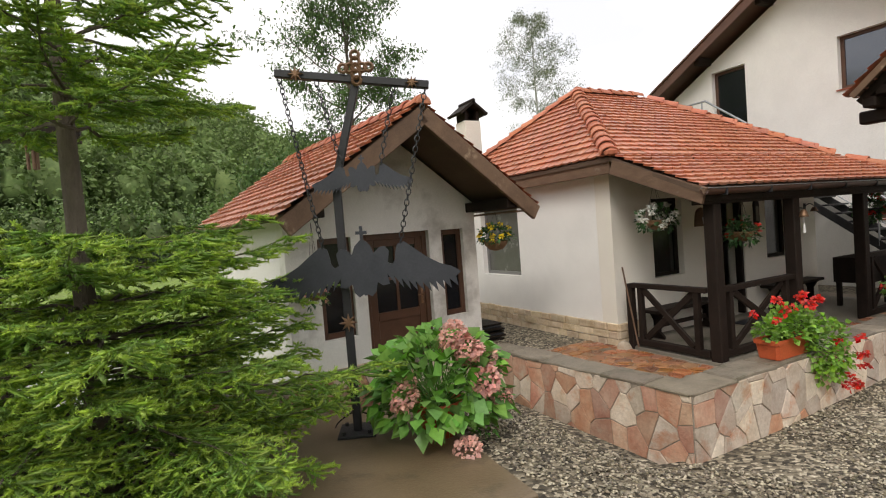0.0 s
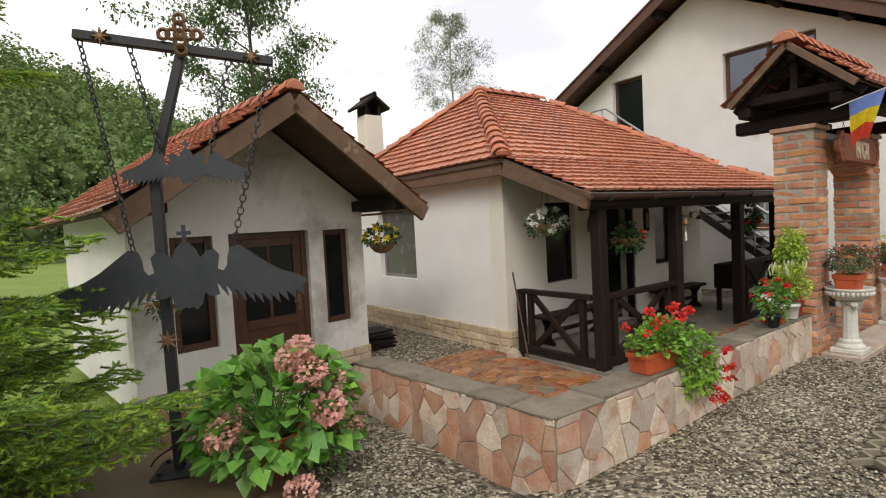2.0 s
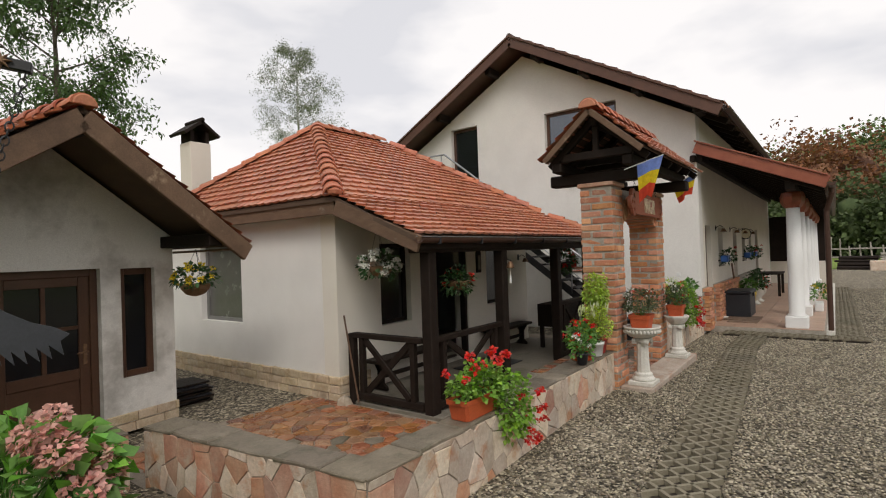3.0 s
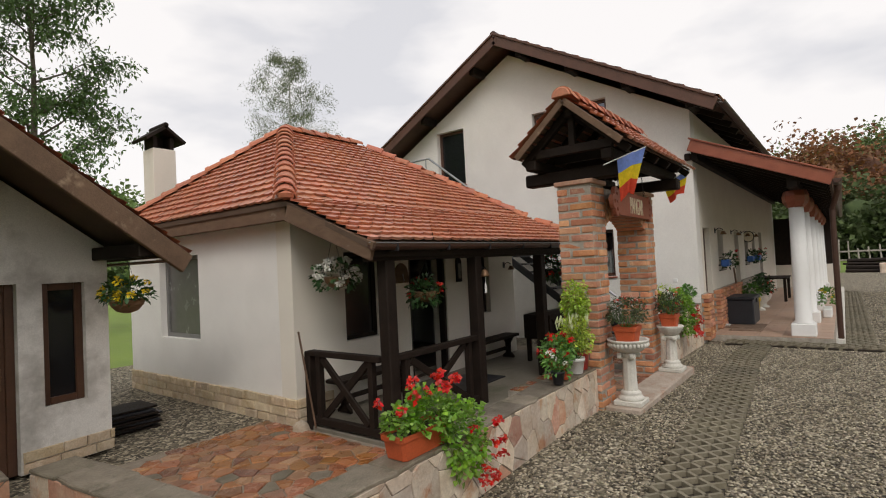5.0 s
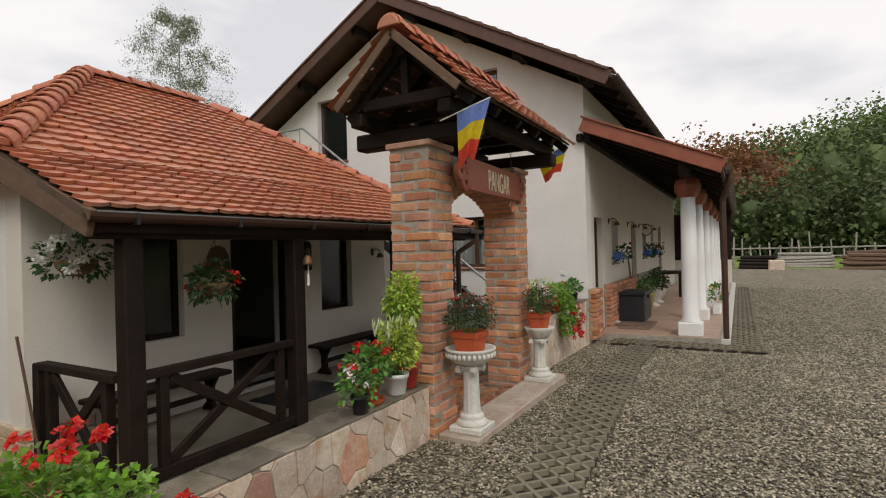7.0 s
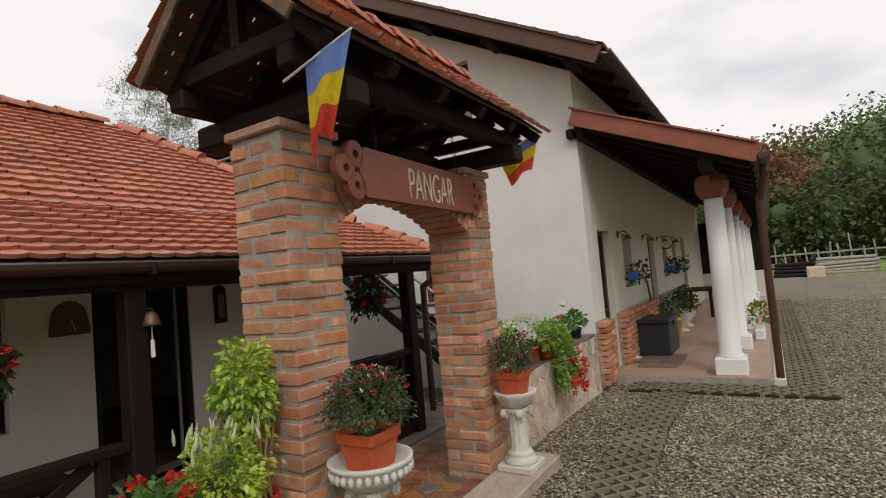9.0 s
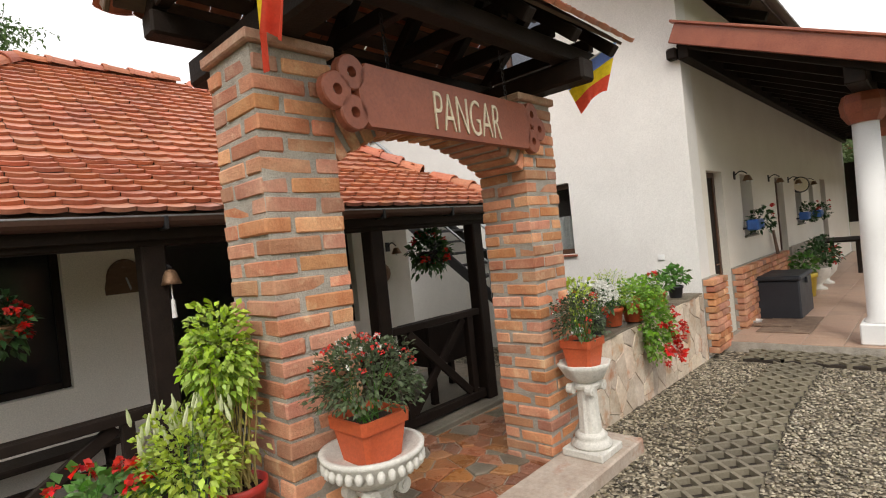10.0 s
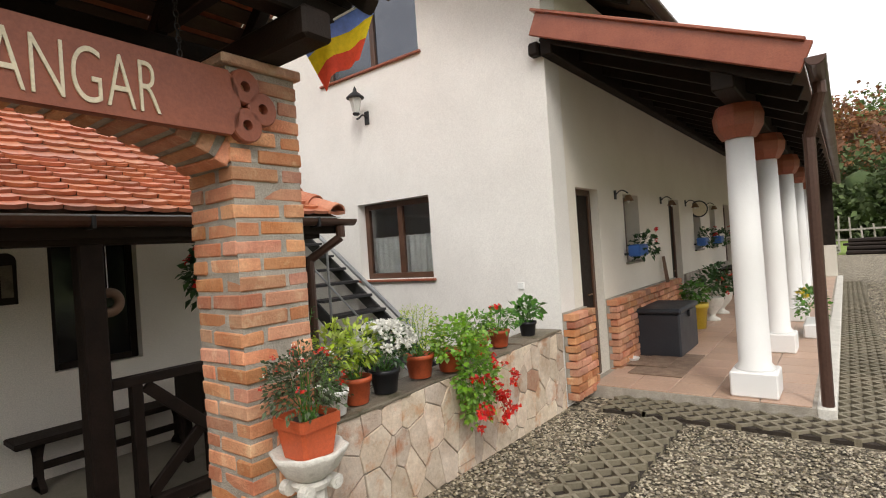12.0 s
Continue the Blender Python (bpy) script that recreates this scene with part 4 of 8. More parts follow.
for s, ye, sl in ((1, EYR, RS), (-1, EYL, LS)):
    zz = PKZ - abs(PKY - ye) * sl
    bm = bmesh.new()
    t = [bm.verts.new(p) for p in ((RX0, PKY, PKZ), (RX1, PKY, PKZ), (RX1, ye, zz), (RX0, ye, zz))]
    b = [bm.verts.new(v.co - Vector((0, 0, 0.10))) for v in t]
    bm.faces.new(t), bm.faces.new(list(reversed(b)))
    for i in range(4):
        bm.faces.new((t[(i + 1) % 4], t[i], b[i], b[(i + 1) % 4]))
    bmesh.ops.recalc_face_normals(bm, faces=bm.faces)
    bh_part("roof_deck", bm, M_BOARD)
    bh_part("barge_board", beamed((RX0 - 0.02, PKY, PKZ - 0.11), (RX0 - 0.02, ye, zz - 0.11), 0.04, 0.24), M_BROWNWOOD, "brown stained barge board")
    bh_part("verge_flashing", beamed((RX0 - 0.03, PKY, PKZ + 0.03), (RX0 - 0.03, ye, zz + 0.03), 0.09, 0.05), M_BROWNWOOD)
    for k in range(4):
        y = PKY + (ye - PKY) * (0.12 + 0.26 * k)
        z = PKZ - abs(PKY - y) * sl - 0.21
        bh_part("purlin_end", boxed(RX0 + 0.10, BX, y - 0.08, y + 0.08, z - 0.10, z + 0.10, 0.02), M_DARKWOOD)
bh_part("ridge_cap", rodded((RX0 - 0.05, PKY, PKZ + 0.02), (RX1, PKY, PKZ + 0.02), 0.08), M_BROWN_METAL)
zz = PKZ - (PKY - EYR) * RS
for k in range(18):
    x = RX0 + 0.12 + k * 0.88
    bh_part("rafter_tail", beamed((x, BYC + 0.1, bh_top(BYC) + 0.16 + 0.0), (x, EYR + 0.04, zz - 0.16), 0.09, 0.12), M_DARKWOOD)
gutter(bh_part, RX0, RX1, EYR - 0.08, zz - 0.05, 0.07)
# tile courses along the visible roof edge
upr = Vector((0, PKY - EYR, (PKY - EYR) * RS)).normalized()
lay_tiles(bh, Vector((RX0, EYR - 0.04, zz + 0.0)) - Vector((BX, BYC, 0)), (1, 0, 0), upr, RX1 - RX0, math.hypot(PKY - EYR, (PKY - EYR) * RS), lambda u, v: u < RX1 - RX0 and v < math.hypot(PKY - EYR, (PKY - EYR) * RS) - 0.05, 0, 0.24, 0.34, 41)

M_CURTAIN = surface("white_lace_curtain", (0.62, 0.64, 0.62), (0.72, 0.74, 0.72), 6, 40, 0.9, 0.2)
M_SKYGLASS = surface("bright_reflecting_glass", (0.10, 0.11, 0.13), (0.13, 0.14, 0.16), rough=0.08, bump=0.0, spec=1.0)
M_SKYGLASS.node_tree.nodes["Principled BSDF"].inputs["Metallic"].default_value = 0.75
M_CLEAR = surface("clear_window_glass", (0.9, 0.92, 0.92), (0.92, 0.94, 0.94), rough=0.0, bump=0.0, spec=0.5)
M_CLEAR.node_tree.nodes["Principled BSDF"].inputs["Transmission Weight"].default_value = 1.0
for w, mul, lb, gl in ((W1, (), "tall brown upper window under the gable", M_GLASS), (W2, (0.0,), "wide brown upper window reflecting the sky", M_SKYGLASS), (W3, (0.02,), "brown ground floor window with a short lace curtain", M_CLEAR)):
    window_unit("window_5", face_m(BX, (w[0] + w[1]) / 2, w[2], -90), w[1] - w[0], w[3] - w[2], 0.13, mul, fw=0.075, label=lb, sill=M_FASCIA, glass=gl)
for k, s in enumerate(SIDE):
    w, h = s[1] - s[0], s[3] - s[2]
    if s[2] < 0.3:
        d = thing("door_3", "dark brown panelled door in a deep plastered reveal", "door", face_m((s[0] + s[1]) / 2, BYC, s[2], 0), kind="structure")
        bm = bmesh.new()
        box(bm, -w / 2, -w / 2 + 0.07, 0.1, 0.18, 0, h, 0.005)
        box(bm, w / 2 - 0.07, w / 2, 0.1, 0.18, 0, h, 0.005)
        box(bm, -w / 2 + 0.07, w / 2 - 0.07, 0.1, 0.18, h - 0.07, h, 0.005)
        part("door_frame", bm, M_WINWOOD, d)
        lf = part("door_leaf", boxed(-w / 2 + 0.07, w / 2 - 0.07, 0.12, 0.16, 0.01, h - 0.07, 0.005), M_DARKWOOD, d)
        part("door_handle", rodded((w / 2 - 0.14, 0.1, 1.0), (w / 2 - 0.26, 0.1, 1.0), 0.01), M_BRASS, lf)
    else:
        window_unit("window_6", face_m((s[0] + s[1]) / 2, BYC, s[2], 0), w, h, 0.2, (0.0,), label="small brown porch window in a deep reveal", fw=0.06, sill=M_CONCRETE)

# porch of the long house: floor, roof, columns
PF = 0.07
solid("porch_floor_bed", boxed(13.16, 27.5, 0.32, 2.43, -0.25, PF - 0.012), M_MORTAR, "mortar bed of the long porch", "floor")
pr = thing("porch_roof", "long lean-to porch roof with red-brown fascia and dark rafters", "porch roof", (12.50, 0.1, 0))
prl = Matrix.Translation((-12.50, -0.1, 0))


def pr_part(name, bm, material, label=""):
    bmesh.ops.transform(bm, matrix=prl, verts=bm.verts)
    return part(name, bm, material, pr, label)


PZ0, PZ1, PY0, PY1 = 2.98, 3.96, 0.22, BYC
ps = (PZ1 - PZ0) / (PY1 - PY0)
bm = bmesh.new()
t = [bm.verts.new(p) for p in ((12.54, PY1 + 0.0, PZ1), (27.8, PY1 + 0.0, PZ1), (27.8, PY0, PZ0), (12.54, PY0, PZ0))]
b = [bm.verts.new(v.co - Vector((0, 0, 0.06))) for v in t]
bm.faces.new(t), bm.faces.new(list(reversed(b)))
for i in range(4):
    bm.faces.new((t[(i + 1) % 4], t[i], b[i], b[(i + 1) % 4]))
bmesh.ops.recalc_face_normals(bm, faces=bm.faces)
pr_part("roof_deck", bm, M_BOARD)
pr_part("verge_fascia", beamed((12.51, PY1 - 0.0, PZ1 - 0.05), (12.51, PY0 - 0.03, PZ0 - 0.05), 0.05, 0.24), M_FASCIA, "glossy red-brown fascia board")
pr_part("verge_flashing", beamed((12.50, PY1 - 0.0, PZ1 + 0.08), (12.50, PY0 - 0.03, PZ0 + 0.08), 0.10, 0.03), M_FASCIA)
for k in range(21):
    x = 12.66 + k * 0.72
    pr_part("rafter", beamed((x, PY1 - 0.02, PZ1 - 0.14), (x, PY0 + 0.06, PZ0 - 0.14), 0.08, 0.13), M_DARKWOOD)
pr_part("plate_beam", boxed(12.65, 27.6, 0.70, 0.88, 2.86, 3.08, 0.012), M_DARKWOOD)
pr_part("wall_beam", boxed(12.62, 27.5, BYC - 0.13, BYC - 0.004, PZ1 - 0.36, PZ1 - 0.13, 0.01), M_DARKWOOD)
pr_part("wall_plate", boxed(12.58, 12.70, BYC - 0.0, BYC + 0.12, 3.62, 3.76, 0.02), M_DARKWOOD)
gutter(pr_part, 12.48, 27.8, PY0 - 0.08, PZ0 - 0.06, 0.07)
bm = bmesh.new()
rod(bm, (13.1, PY0 - 0.08, PZ0 - 0.12), (13.1, PY0 - 0.08, PZ0 - 0.22), 0.05)
rod(bm, (13.1, PY0 - 0.08, PZ0 - 0.2), (13.25, 0.24, PZ0 - 0.55), 0.048)
rod(bm, (13.25, 0.24, PZ0 - 0.52), (13.25, 0.24, -0.12), 0.048)
pr_part("downpipe", bm, M_BROWN_METAL, "brown round downpipe")
pr_part("gutter_end", extrude_poly(bmesh.new(), [(0.068 * math.cos(math.pi + math.pi * k / 10), 0.068 * math.sin(math.pi + math.pi * k / 10)) for k in range(11)], lambda a, b, c: (12.478 - c, PY0 - 0.08 + a, PZ0 - 0.06 + b), 0.006, 0.002), M_BROWN_METAL)


def porch_column():
    c = thing("porch_column", "round white column on a square plinth under the porch beam", "column", (13.45, 0.80, PF), group="porch columns")
    part("plinth", boxed(-0.20, 0.20, -0.20, 0.20, 0, 0.24, 0.015), M_WHITE, c)
    part("shaft", turned([(0.17, 0.24), (0.17, 0.26), (0.142, 0.30), (0.137, 1.2), (0.122, 2.47)], 28), M_WHITE, c, smooth=True)
    part("capital", turned([(0.15, 2.47), (0.17, 2.50), (0.215, 2.58), (0.225, 2.69), (0.19, 2.79)], 8), M_FASCIA, c, "carved red-brown wooden capital")
    return c


col = porch_column()
for dx in (2.15, 4.8, 7.3, 9.8, 12.5):
    copy_thing(col, pose(13.45 + dx, 0.80, PF))

# ---- brick gate with its tiled roof ----
def brick_mesh(L, W, H, seed):
    """A fired brick with knocked corners and slightly uneven faces."""
    rnd = random.Random(seed)
    v, f = [], []
    e = 0.007
    for sx in (-1, 1):
        for sy in (-1, 1):
            for sz in (-1, 1):
                for ax in range(3):
                    c = [sx * (L / 2 - e), sy * (W / 2 - e), sz * (H / 2 - e)]
                    c[ax] += (sx, sy, sz)[ax] * e
                    v.append([a + rnd.uniform(-0.003, 0.003) for a in c])
    bm = bmesh.new()
    for p in v:
        bm.verts.new(p)
    bmesh.ops.convex_hull(bm, input=bm.verts)
    return link_mesh("brick", bm, M_BRICK)


BR_L, BR_W, BR_H, COURSE = 0.262, 0.126, 0.072, 0.0905
BRICKS = [brick_mesh(BR_L, BR_W, BR_H, 50 + k) for k in range(4)]
GATE = (8.26, 2.57, 0.0)
gate = thing("brick_gate", "brick archway with two square pillars and a small tiled roof", "gate", GATE)
gl = Matrix.Translation((-GATE[0], -GATE[1], 0))


def gate_part(name, bm, material, label="", smooth=False):
    bmesh.ops.transform(bm, matrix=gl, verts=bm.verts)
    return part(name, bm, material, gate, label, smooth)


GY0, GY1, PZT = 2.36, 2.78, 2.635
rnd = random.Random(17)
for x0, x1 in ((7.03, 7.44), (9.03, 9.44)):
    gate_part("mortar_core", boxed(x0 + 0.007, x1 - 0.007, GY0 + 0.007, GY1 - 0.007, -0.16, PZT), M_MORTAR)
    cx, cy, hx, hy = (x0 + x1) / 2, (GY0 + GY1) / 2, (x1 - x0) / 2, (GY1 - GY0) / 2
    for j in range(32):
        z = -0.10 + COURSE * j + BR_H / 2
        if z > PZT - 0.02:
            break
        s = 1 if j % 2 else -1
        spots = [(s * (hx - BR_L / 2), -hy + BR_W / 2, 0), (s * (-hx + BR_W / 2), -hy + BR_L / 2, 90), (s * (-hx + BR_L / 2), hy - BR_W / 2, 0), (s * (hx - BR_W / 2), hy - BR_L / 2, 90)]
        for bx, by, rz in spots:
            m = pose(cx + bx - GATE[0] + rnd.uniform(-0.007, 0.007), cy + by - GATE[1] + rnd.uniform(-0.007, 0.007), z + rnd.uniform(-0.004, 0.004), rnd.uniform(-1, 1), rnd.uniform(-1, 1), rz + rnd.uniform(-1.2, 1.2) + (180 if rnd.random() < 0.5 else 0))
            piece("brick", rnd.choice(BRICKS), gate, m)
    gate_part("pillar_cap", boxed(x0 - 0.025, x1 + 0.025, GY0 - 0.025, GY1 + 0.025, PZT + 0.002, PZT + 0.055, 0.008), M_STONE_RED, "flat stone pillar cap")
# the arch: voussoirs on edge round a flat curve
AX, AR, AZC = 8.235, 1.42, 0.95
half = math.asin(0.79 / AR)
nv = 17
vo = brick_mesh(0.25, 0.40, 0.068, 61)
bm = bmesh.new()
prev = None
for k in range(25):
    a = -half + 2 * half * k / 24
    xi, zi = AX + (AR + 0.012) * math.sin(a), AZC + (AR + 0.012) * math.cos(a)
    row = [bm.verts.new((xi, y, z)) for y in (GY0 + 0.025, GY1 - 0.025) for z in (zi, PZT - 0.02)]
    if prev:
        bm.faces.new((prev[0], row[0], row[1], prev[1]))
        bm.faces.new((row[2], prev[2], prev[3], row[3]))
        bm.faces.new((prev[2], row[2], row[0], prev[0]))
        bm.faces.new((prev[1], row[1], row[3], prev[3]))
    prev = row
bmesh.ops.recalc_face_normals(bm, faces=bm.faces)
gate_part("arch_core", bm, M_MORTAR)
for k in range(nv):
    a = -half + 2 * half * (k + 0.5) / nv
    r = AR + 0.125
    m = Matrix.Translation((AX + r * math.sin(a) - GATE[0], 0.0, AZC + r * math.cos(a))) @ Matrix.Rotation(a - math.pi / 2, 4, "Y")
    if AZC + (AR + 0.25) * math.cos(a) < PZT + 0.05:
        piece("brick", vo, gate, m @ pose(0, 0, 0, rnd.uniform(-1, 1), rnd.uniform(-1.5, 1.5), 0))
# timbers
for x in (7.21, 9.27):
    gate_part("cross_beam", beamed((x, 1.93, PZT + 0.135), (x, 3.24, PZT + 0.135), 0.17, 0.155, 0.018), M_DARKWOOD, "rough-ended dark cross beam")
for y in (2.10, 3.02):
    gate_part("long_plate", beamed((6.86, y, PZT + 0.275), (9.62, y, PZT + 0.275), 0.13, 0.12, 0.012), M_DARKWOOD)
RZ, RY, GHW, GSL, GRX0, GRX1 = 3.58, 2.50, 0.64, 0.90, 6.71, 9.74
gate_part("ridge_beam", beamed((6.82, RY, RZ - 0.14), (9.64, RY, RZ - 0.14), 0.09, 0.11), M_DARKWOOD)
for k in range(6):
    x = 6.92 + k * 0.53
    for s in (-1, 1):
        gate_part("rafter", beamed((x, RY, RZ - 0.09), (x, RY + s * GHW * 0.98, RZ - 0.09 - GHW * 0.98 * GSL), 0.075, 0.085), M_DARKWOOD)
    gate_part("tie_beam", beamed((x, RY - 0.46, 3.03), (x, RY + 0.46, 3.03), 0.07, 0.10), M_DARKWOOD)
gate_part("king_strut", beamed((6.92, RY, 3.06), (6.92, RY, RZ - 0.15), 0.07, 0.07, up=(1, 0, 0)), M_DARKWOOD)
for s in (-1, 1):
    for k in range(7):
        t0 = 0.02 + k * 0.09
        y0, z0 = RY + s * t0, RZ - t0 * GSL - 0.005
        y1, z1 = RY + s * (t0 + 0.07), RZ - (t0 + 0.07) * GSL - 0.005
        gate_part("roof_batten", beamed((GRX0 + 0.04, (y0 + y1) / 2, (z0 + z1) / 2), (GRX1 - 0.02, (y0 + y1) / 2, (z0 + z1) / 2), 0.085, 0.022, 0.003, up=(0, s * GSL, 1)), M_BOARD)
    gate_part("barge_board", beamed((GRX0, RY, RZ - 0.035), (GRX0, RY + s * GHW * 0.97, RZ - 0.035 - GHW * 0.97 * GSL), 0.025, 0.075, 0.005), M_FLAKED, "flaking weathered barge board")
    ey, ez = RY + s * (GHW + 0.03), RZ - (GHW + 0.03) * GSL + 0.005
    upv = Vector((0, -s * 1.0, GSL)).normalized()
    Ls = math.hypot(GHW, GHW * GSL)
    if s < 0:
        lay_tiles(gate, (GRX0 - GATE[0], ey - GATE[1], ez), (1, 0, 0), upv, GRX1 - GRX0, Ls, lambda u, v: u < GRX1 - GRX0 and v < Ls - 0.02, 130, seed=71)
    else:
        lay_tiles(gate, (GRX1 - GATE[0], ey - GATE[1], ez), (-1, 0, 0), upv, GRX1 - GRX0, Ls, lambda u, v: u < GRX1 - GRX0 and v < Ls - 0.02, 110, seed=72)
ridge_tiles(gate, (GRX0 - 0.03 - GATE[0], RY - GATE[1], RZ + 0.012), (GRX1 - GATE[0], RY - GATE[1], RZ + 0.012), 0.115, 0.26, 73, cap=True)

# ---- hanging name board ----
SGY = 2.285
sign = thing("name_board", "red-brown wooden name board with trefoil ends hung on chains", "sign", (8.28, SGY, 2.435))
bm = extrude_poly(bmesh.new(), [(-0.74, -0.155), (0.74, -0.155), (0.78, -0.11), (0.80, 0.0), (0.78, 0.11), (0.74, 0.155), (-0.74, 0.155), (-0.78, 0.11), (-0.80, 0.0), (-0.78, -0.11)], lambda u, v, t: (u, 0.025 - t, v), 0.05, 0.008)
bmesh.ops.recalc_face_normals(bm, faces=bm.faces)
SGT = pose(0, 0, 0, 0, 0, 3.5)
bmesh.ops.transform(bm, matrix=SGT, verts=bm.verts)
part("board", bm, M_SIGN, sign)
for s in (-1, 1):
    for u, v in ((0.825, 0.095), (0.825, -0.095), (0.920, 0.0)):
        bm = bmesh.new()
        ring = []
        for r, d in ((0.086, 0.022), (0.086, -0.018), (0.079, -0.025), (0.027, -0.025), (0.024, 0.022)):
            ring.append([bm.verts.new((s * u + r * math.cos(2 * math.pi * k / 20), d, v + r * math.sin(2 * math.pi * k / 20))) for k in range(20)])
        for a, b in zip(ring, ring[1:] + ring[:1]):
            for k in range(20):
                bm.faces.new((a[k], a[(k + 1) % 20], b[(k + 1) % 20], b[k]))
        bmesh.ops.recalc_face_normals(bm, faces=bm.faces)
        bmesh.ops.transform(bm, matrix=SGT, verts=bm.verts)
        part("trefoil_lobe", bm, M_SIGN, sign)


def lettering(text, height, width, material, parent, m, name="lettering"):
    """Words in the built-in font as thin raised mesh, stretched to a height and width."""
    cu = bpy.data.curves.new("letters", "FONT")
    cu.body, cu.size, cu.extrude, cu.offset = text, 1.0, 0.004, -0.014
    tmp = bpy.data.objects.new("letters", cu)
    scene.collection.objects.link(tmp)
    bpy.context.view_layer.update()
    me = bpy.data.meshes.new_from_object(tmp.evaluated_get(bpy.context.evaluated_depsgraph_get()))
    bpy.data.objects.remove(tmp)
    co = np.array([v.co[:] for v in me.vertices])
    lo, hi = co.min(0), co.max(0)
    for v in me.vertices:
        v.co = ((v.co.x - lo[0]) / (hi[0] - lo[0]) * width, (v.co.y - lo[1]) / (hi[1] - lo[1]) * height, v.co.z)
    me.materials.clear()
    me.materials.append(material)
    ob = new(name, me)
    ob.parent = parent
    ob.matrix_local = m
    return ob


lettering("PANGAR", 0.215, 0.65, M_CREAM, sign, SGT @ pose(-0.25, -0.029, -0.12, 90, 0, 0))


def chain(parent, p, q, link=0.05, r=0.005, w=0.016, material=None, name="chain"):
    """A chain of oval links, every other one turned; one mesh."""
    p, q = Vector(p), Vector(q)
    d = (q - p).normalized()
    n = max(2, int((q - p).length / (link * 0.78)))
    base = d.to_track_quat("Z", "Y").to_matrix().to_4x4()
    bm = bmesh.new()
    for i in range(n):
        m = Matrix.Translation(p + (q - p) * ((i + 0.5) / n)) @ base @ Matrix.Rotation(math.pi / 2 * (i % 2), 4, "Z")
        ring = []
        for k in range(10):
            a = 2 * math.pi * k / 10
            c = Vector((w * math.cos(a), 0, link * 0.5 * math.sin(a)))
            out = Vector((math.cos(a), 0, math.sin(a)))
            ring.append([bm.verts.new(m @ (c + out * r * math.cos(b) + Vector((0, r * math.sin(b), 0)))) for b in (0, 2.1, 4.2)])
        for k in range(10):
            a, b = ring[k], ring[(k + 1) % 10]
            for s in range(3):
                bm.faces.new((a[s], a[(s + 1) % 3], b[(s + 1) % 3], b[s]))
    bmesh.ops.recalc_face_normals(bm, faces=bm.faces)
    return part(name, bm, material or M_IRON, parent)


for x in (-0.52, 0.50):
    chain(sign, (x, 0, 0.155 - x * 0.0), (x, 0.02, 0.48), 0.035, 0.003, 0.011)


# ---- small flags under the gate roof ----
def flag(name, base, tip, spread, length, seed, lean=(0, 0)):
    """A short pole with a drooping blue, yellow and red cloth."""
    f = thing(name, "small drooping blue, yellow and red flag on a thin white pole", "flag", base)
    b, t = Vector((0, 0, 0)), Vector(tip) - Vector(base)
    part("pole", rodded(b, t, 0.007, 0.006, 8), M_WHITE, f)
    cols = (leafy("flag_blue", (0.20, 0.32, 0.80), (0.26, 0.38, 0.86), 0.8, 0.02, 0.6), leafy("flag_yellow", (0.80, 0.60, 0.02), (0.85, 0.66, 0.04), 0.8, 0.02, 0.5), leafy("flag_red", (0.66, 0.07, 0.04), (0.74, 0.10, 0.05), 0.8, 0.02, 0.5)) if not FLAGM else FLAGM
    FLAGM[:] = cols
    n = 12
    for c in range(3):
        bm = bmesh.new()
        rows = []
        for j in range(c * 4, c * 4 + 5):
            k = j / n
            row = []
            for i in range(9):
                u = i / 8
                along = t * (1 - spread * (1 - u) * (1 - 0.55 * k) - spread * 0.2 * k)
                fold = 0.035 * math.sin(u * 9 + seed) * (0.3 + k)
                row.append(bm.verts.new(along + Vector((fold + lean[0] * k, fold * 0.7 + lean[1] * k, -length * k * (0.92 + 0.08 * math.cos(u * 5))))))
            rows.append(row)
        for a, bb in zip(rows, rows[1:]):
            for i in range(8):
                bm.faces.new((a[i], a[i + 1], bb[i + 1], bb[i]))
        part("stripe", bm, cols[c], f, smooth=True)


FLAGM = []
flag("flag", (6.89, 2.15, 2.79), (6.89, 1.69, 2.91), 0.66, 0.50, 0.4, (-0.03, 0.08))
flag("flag", (9.30, 2.17, 2.76), (9.65, 1.88, 3.02), 0.95, 0.34, 2.2, (-0.03, 0.02))


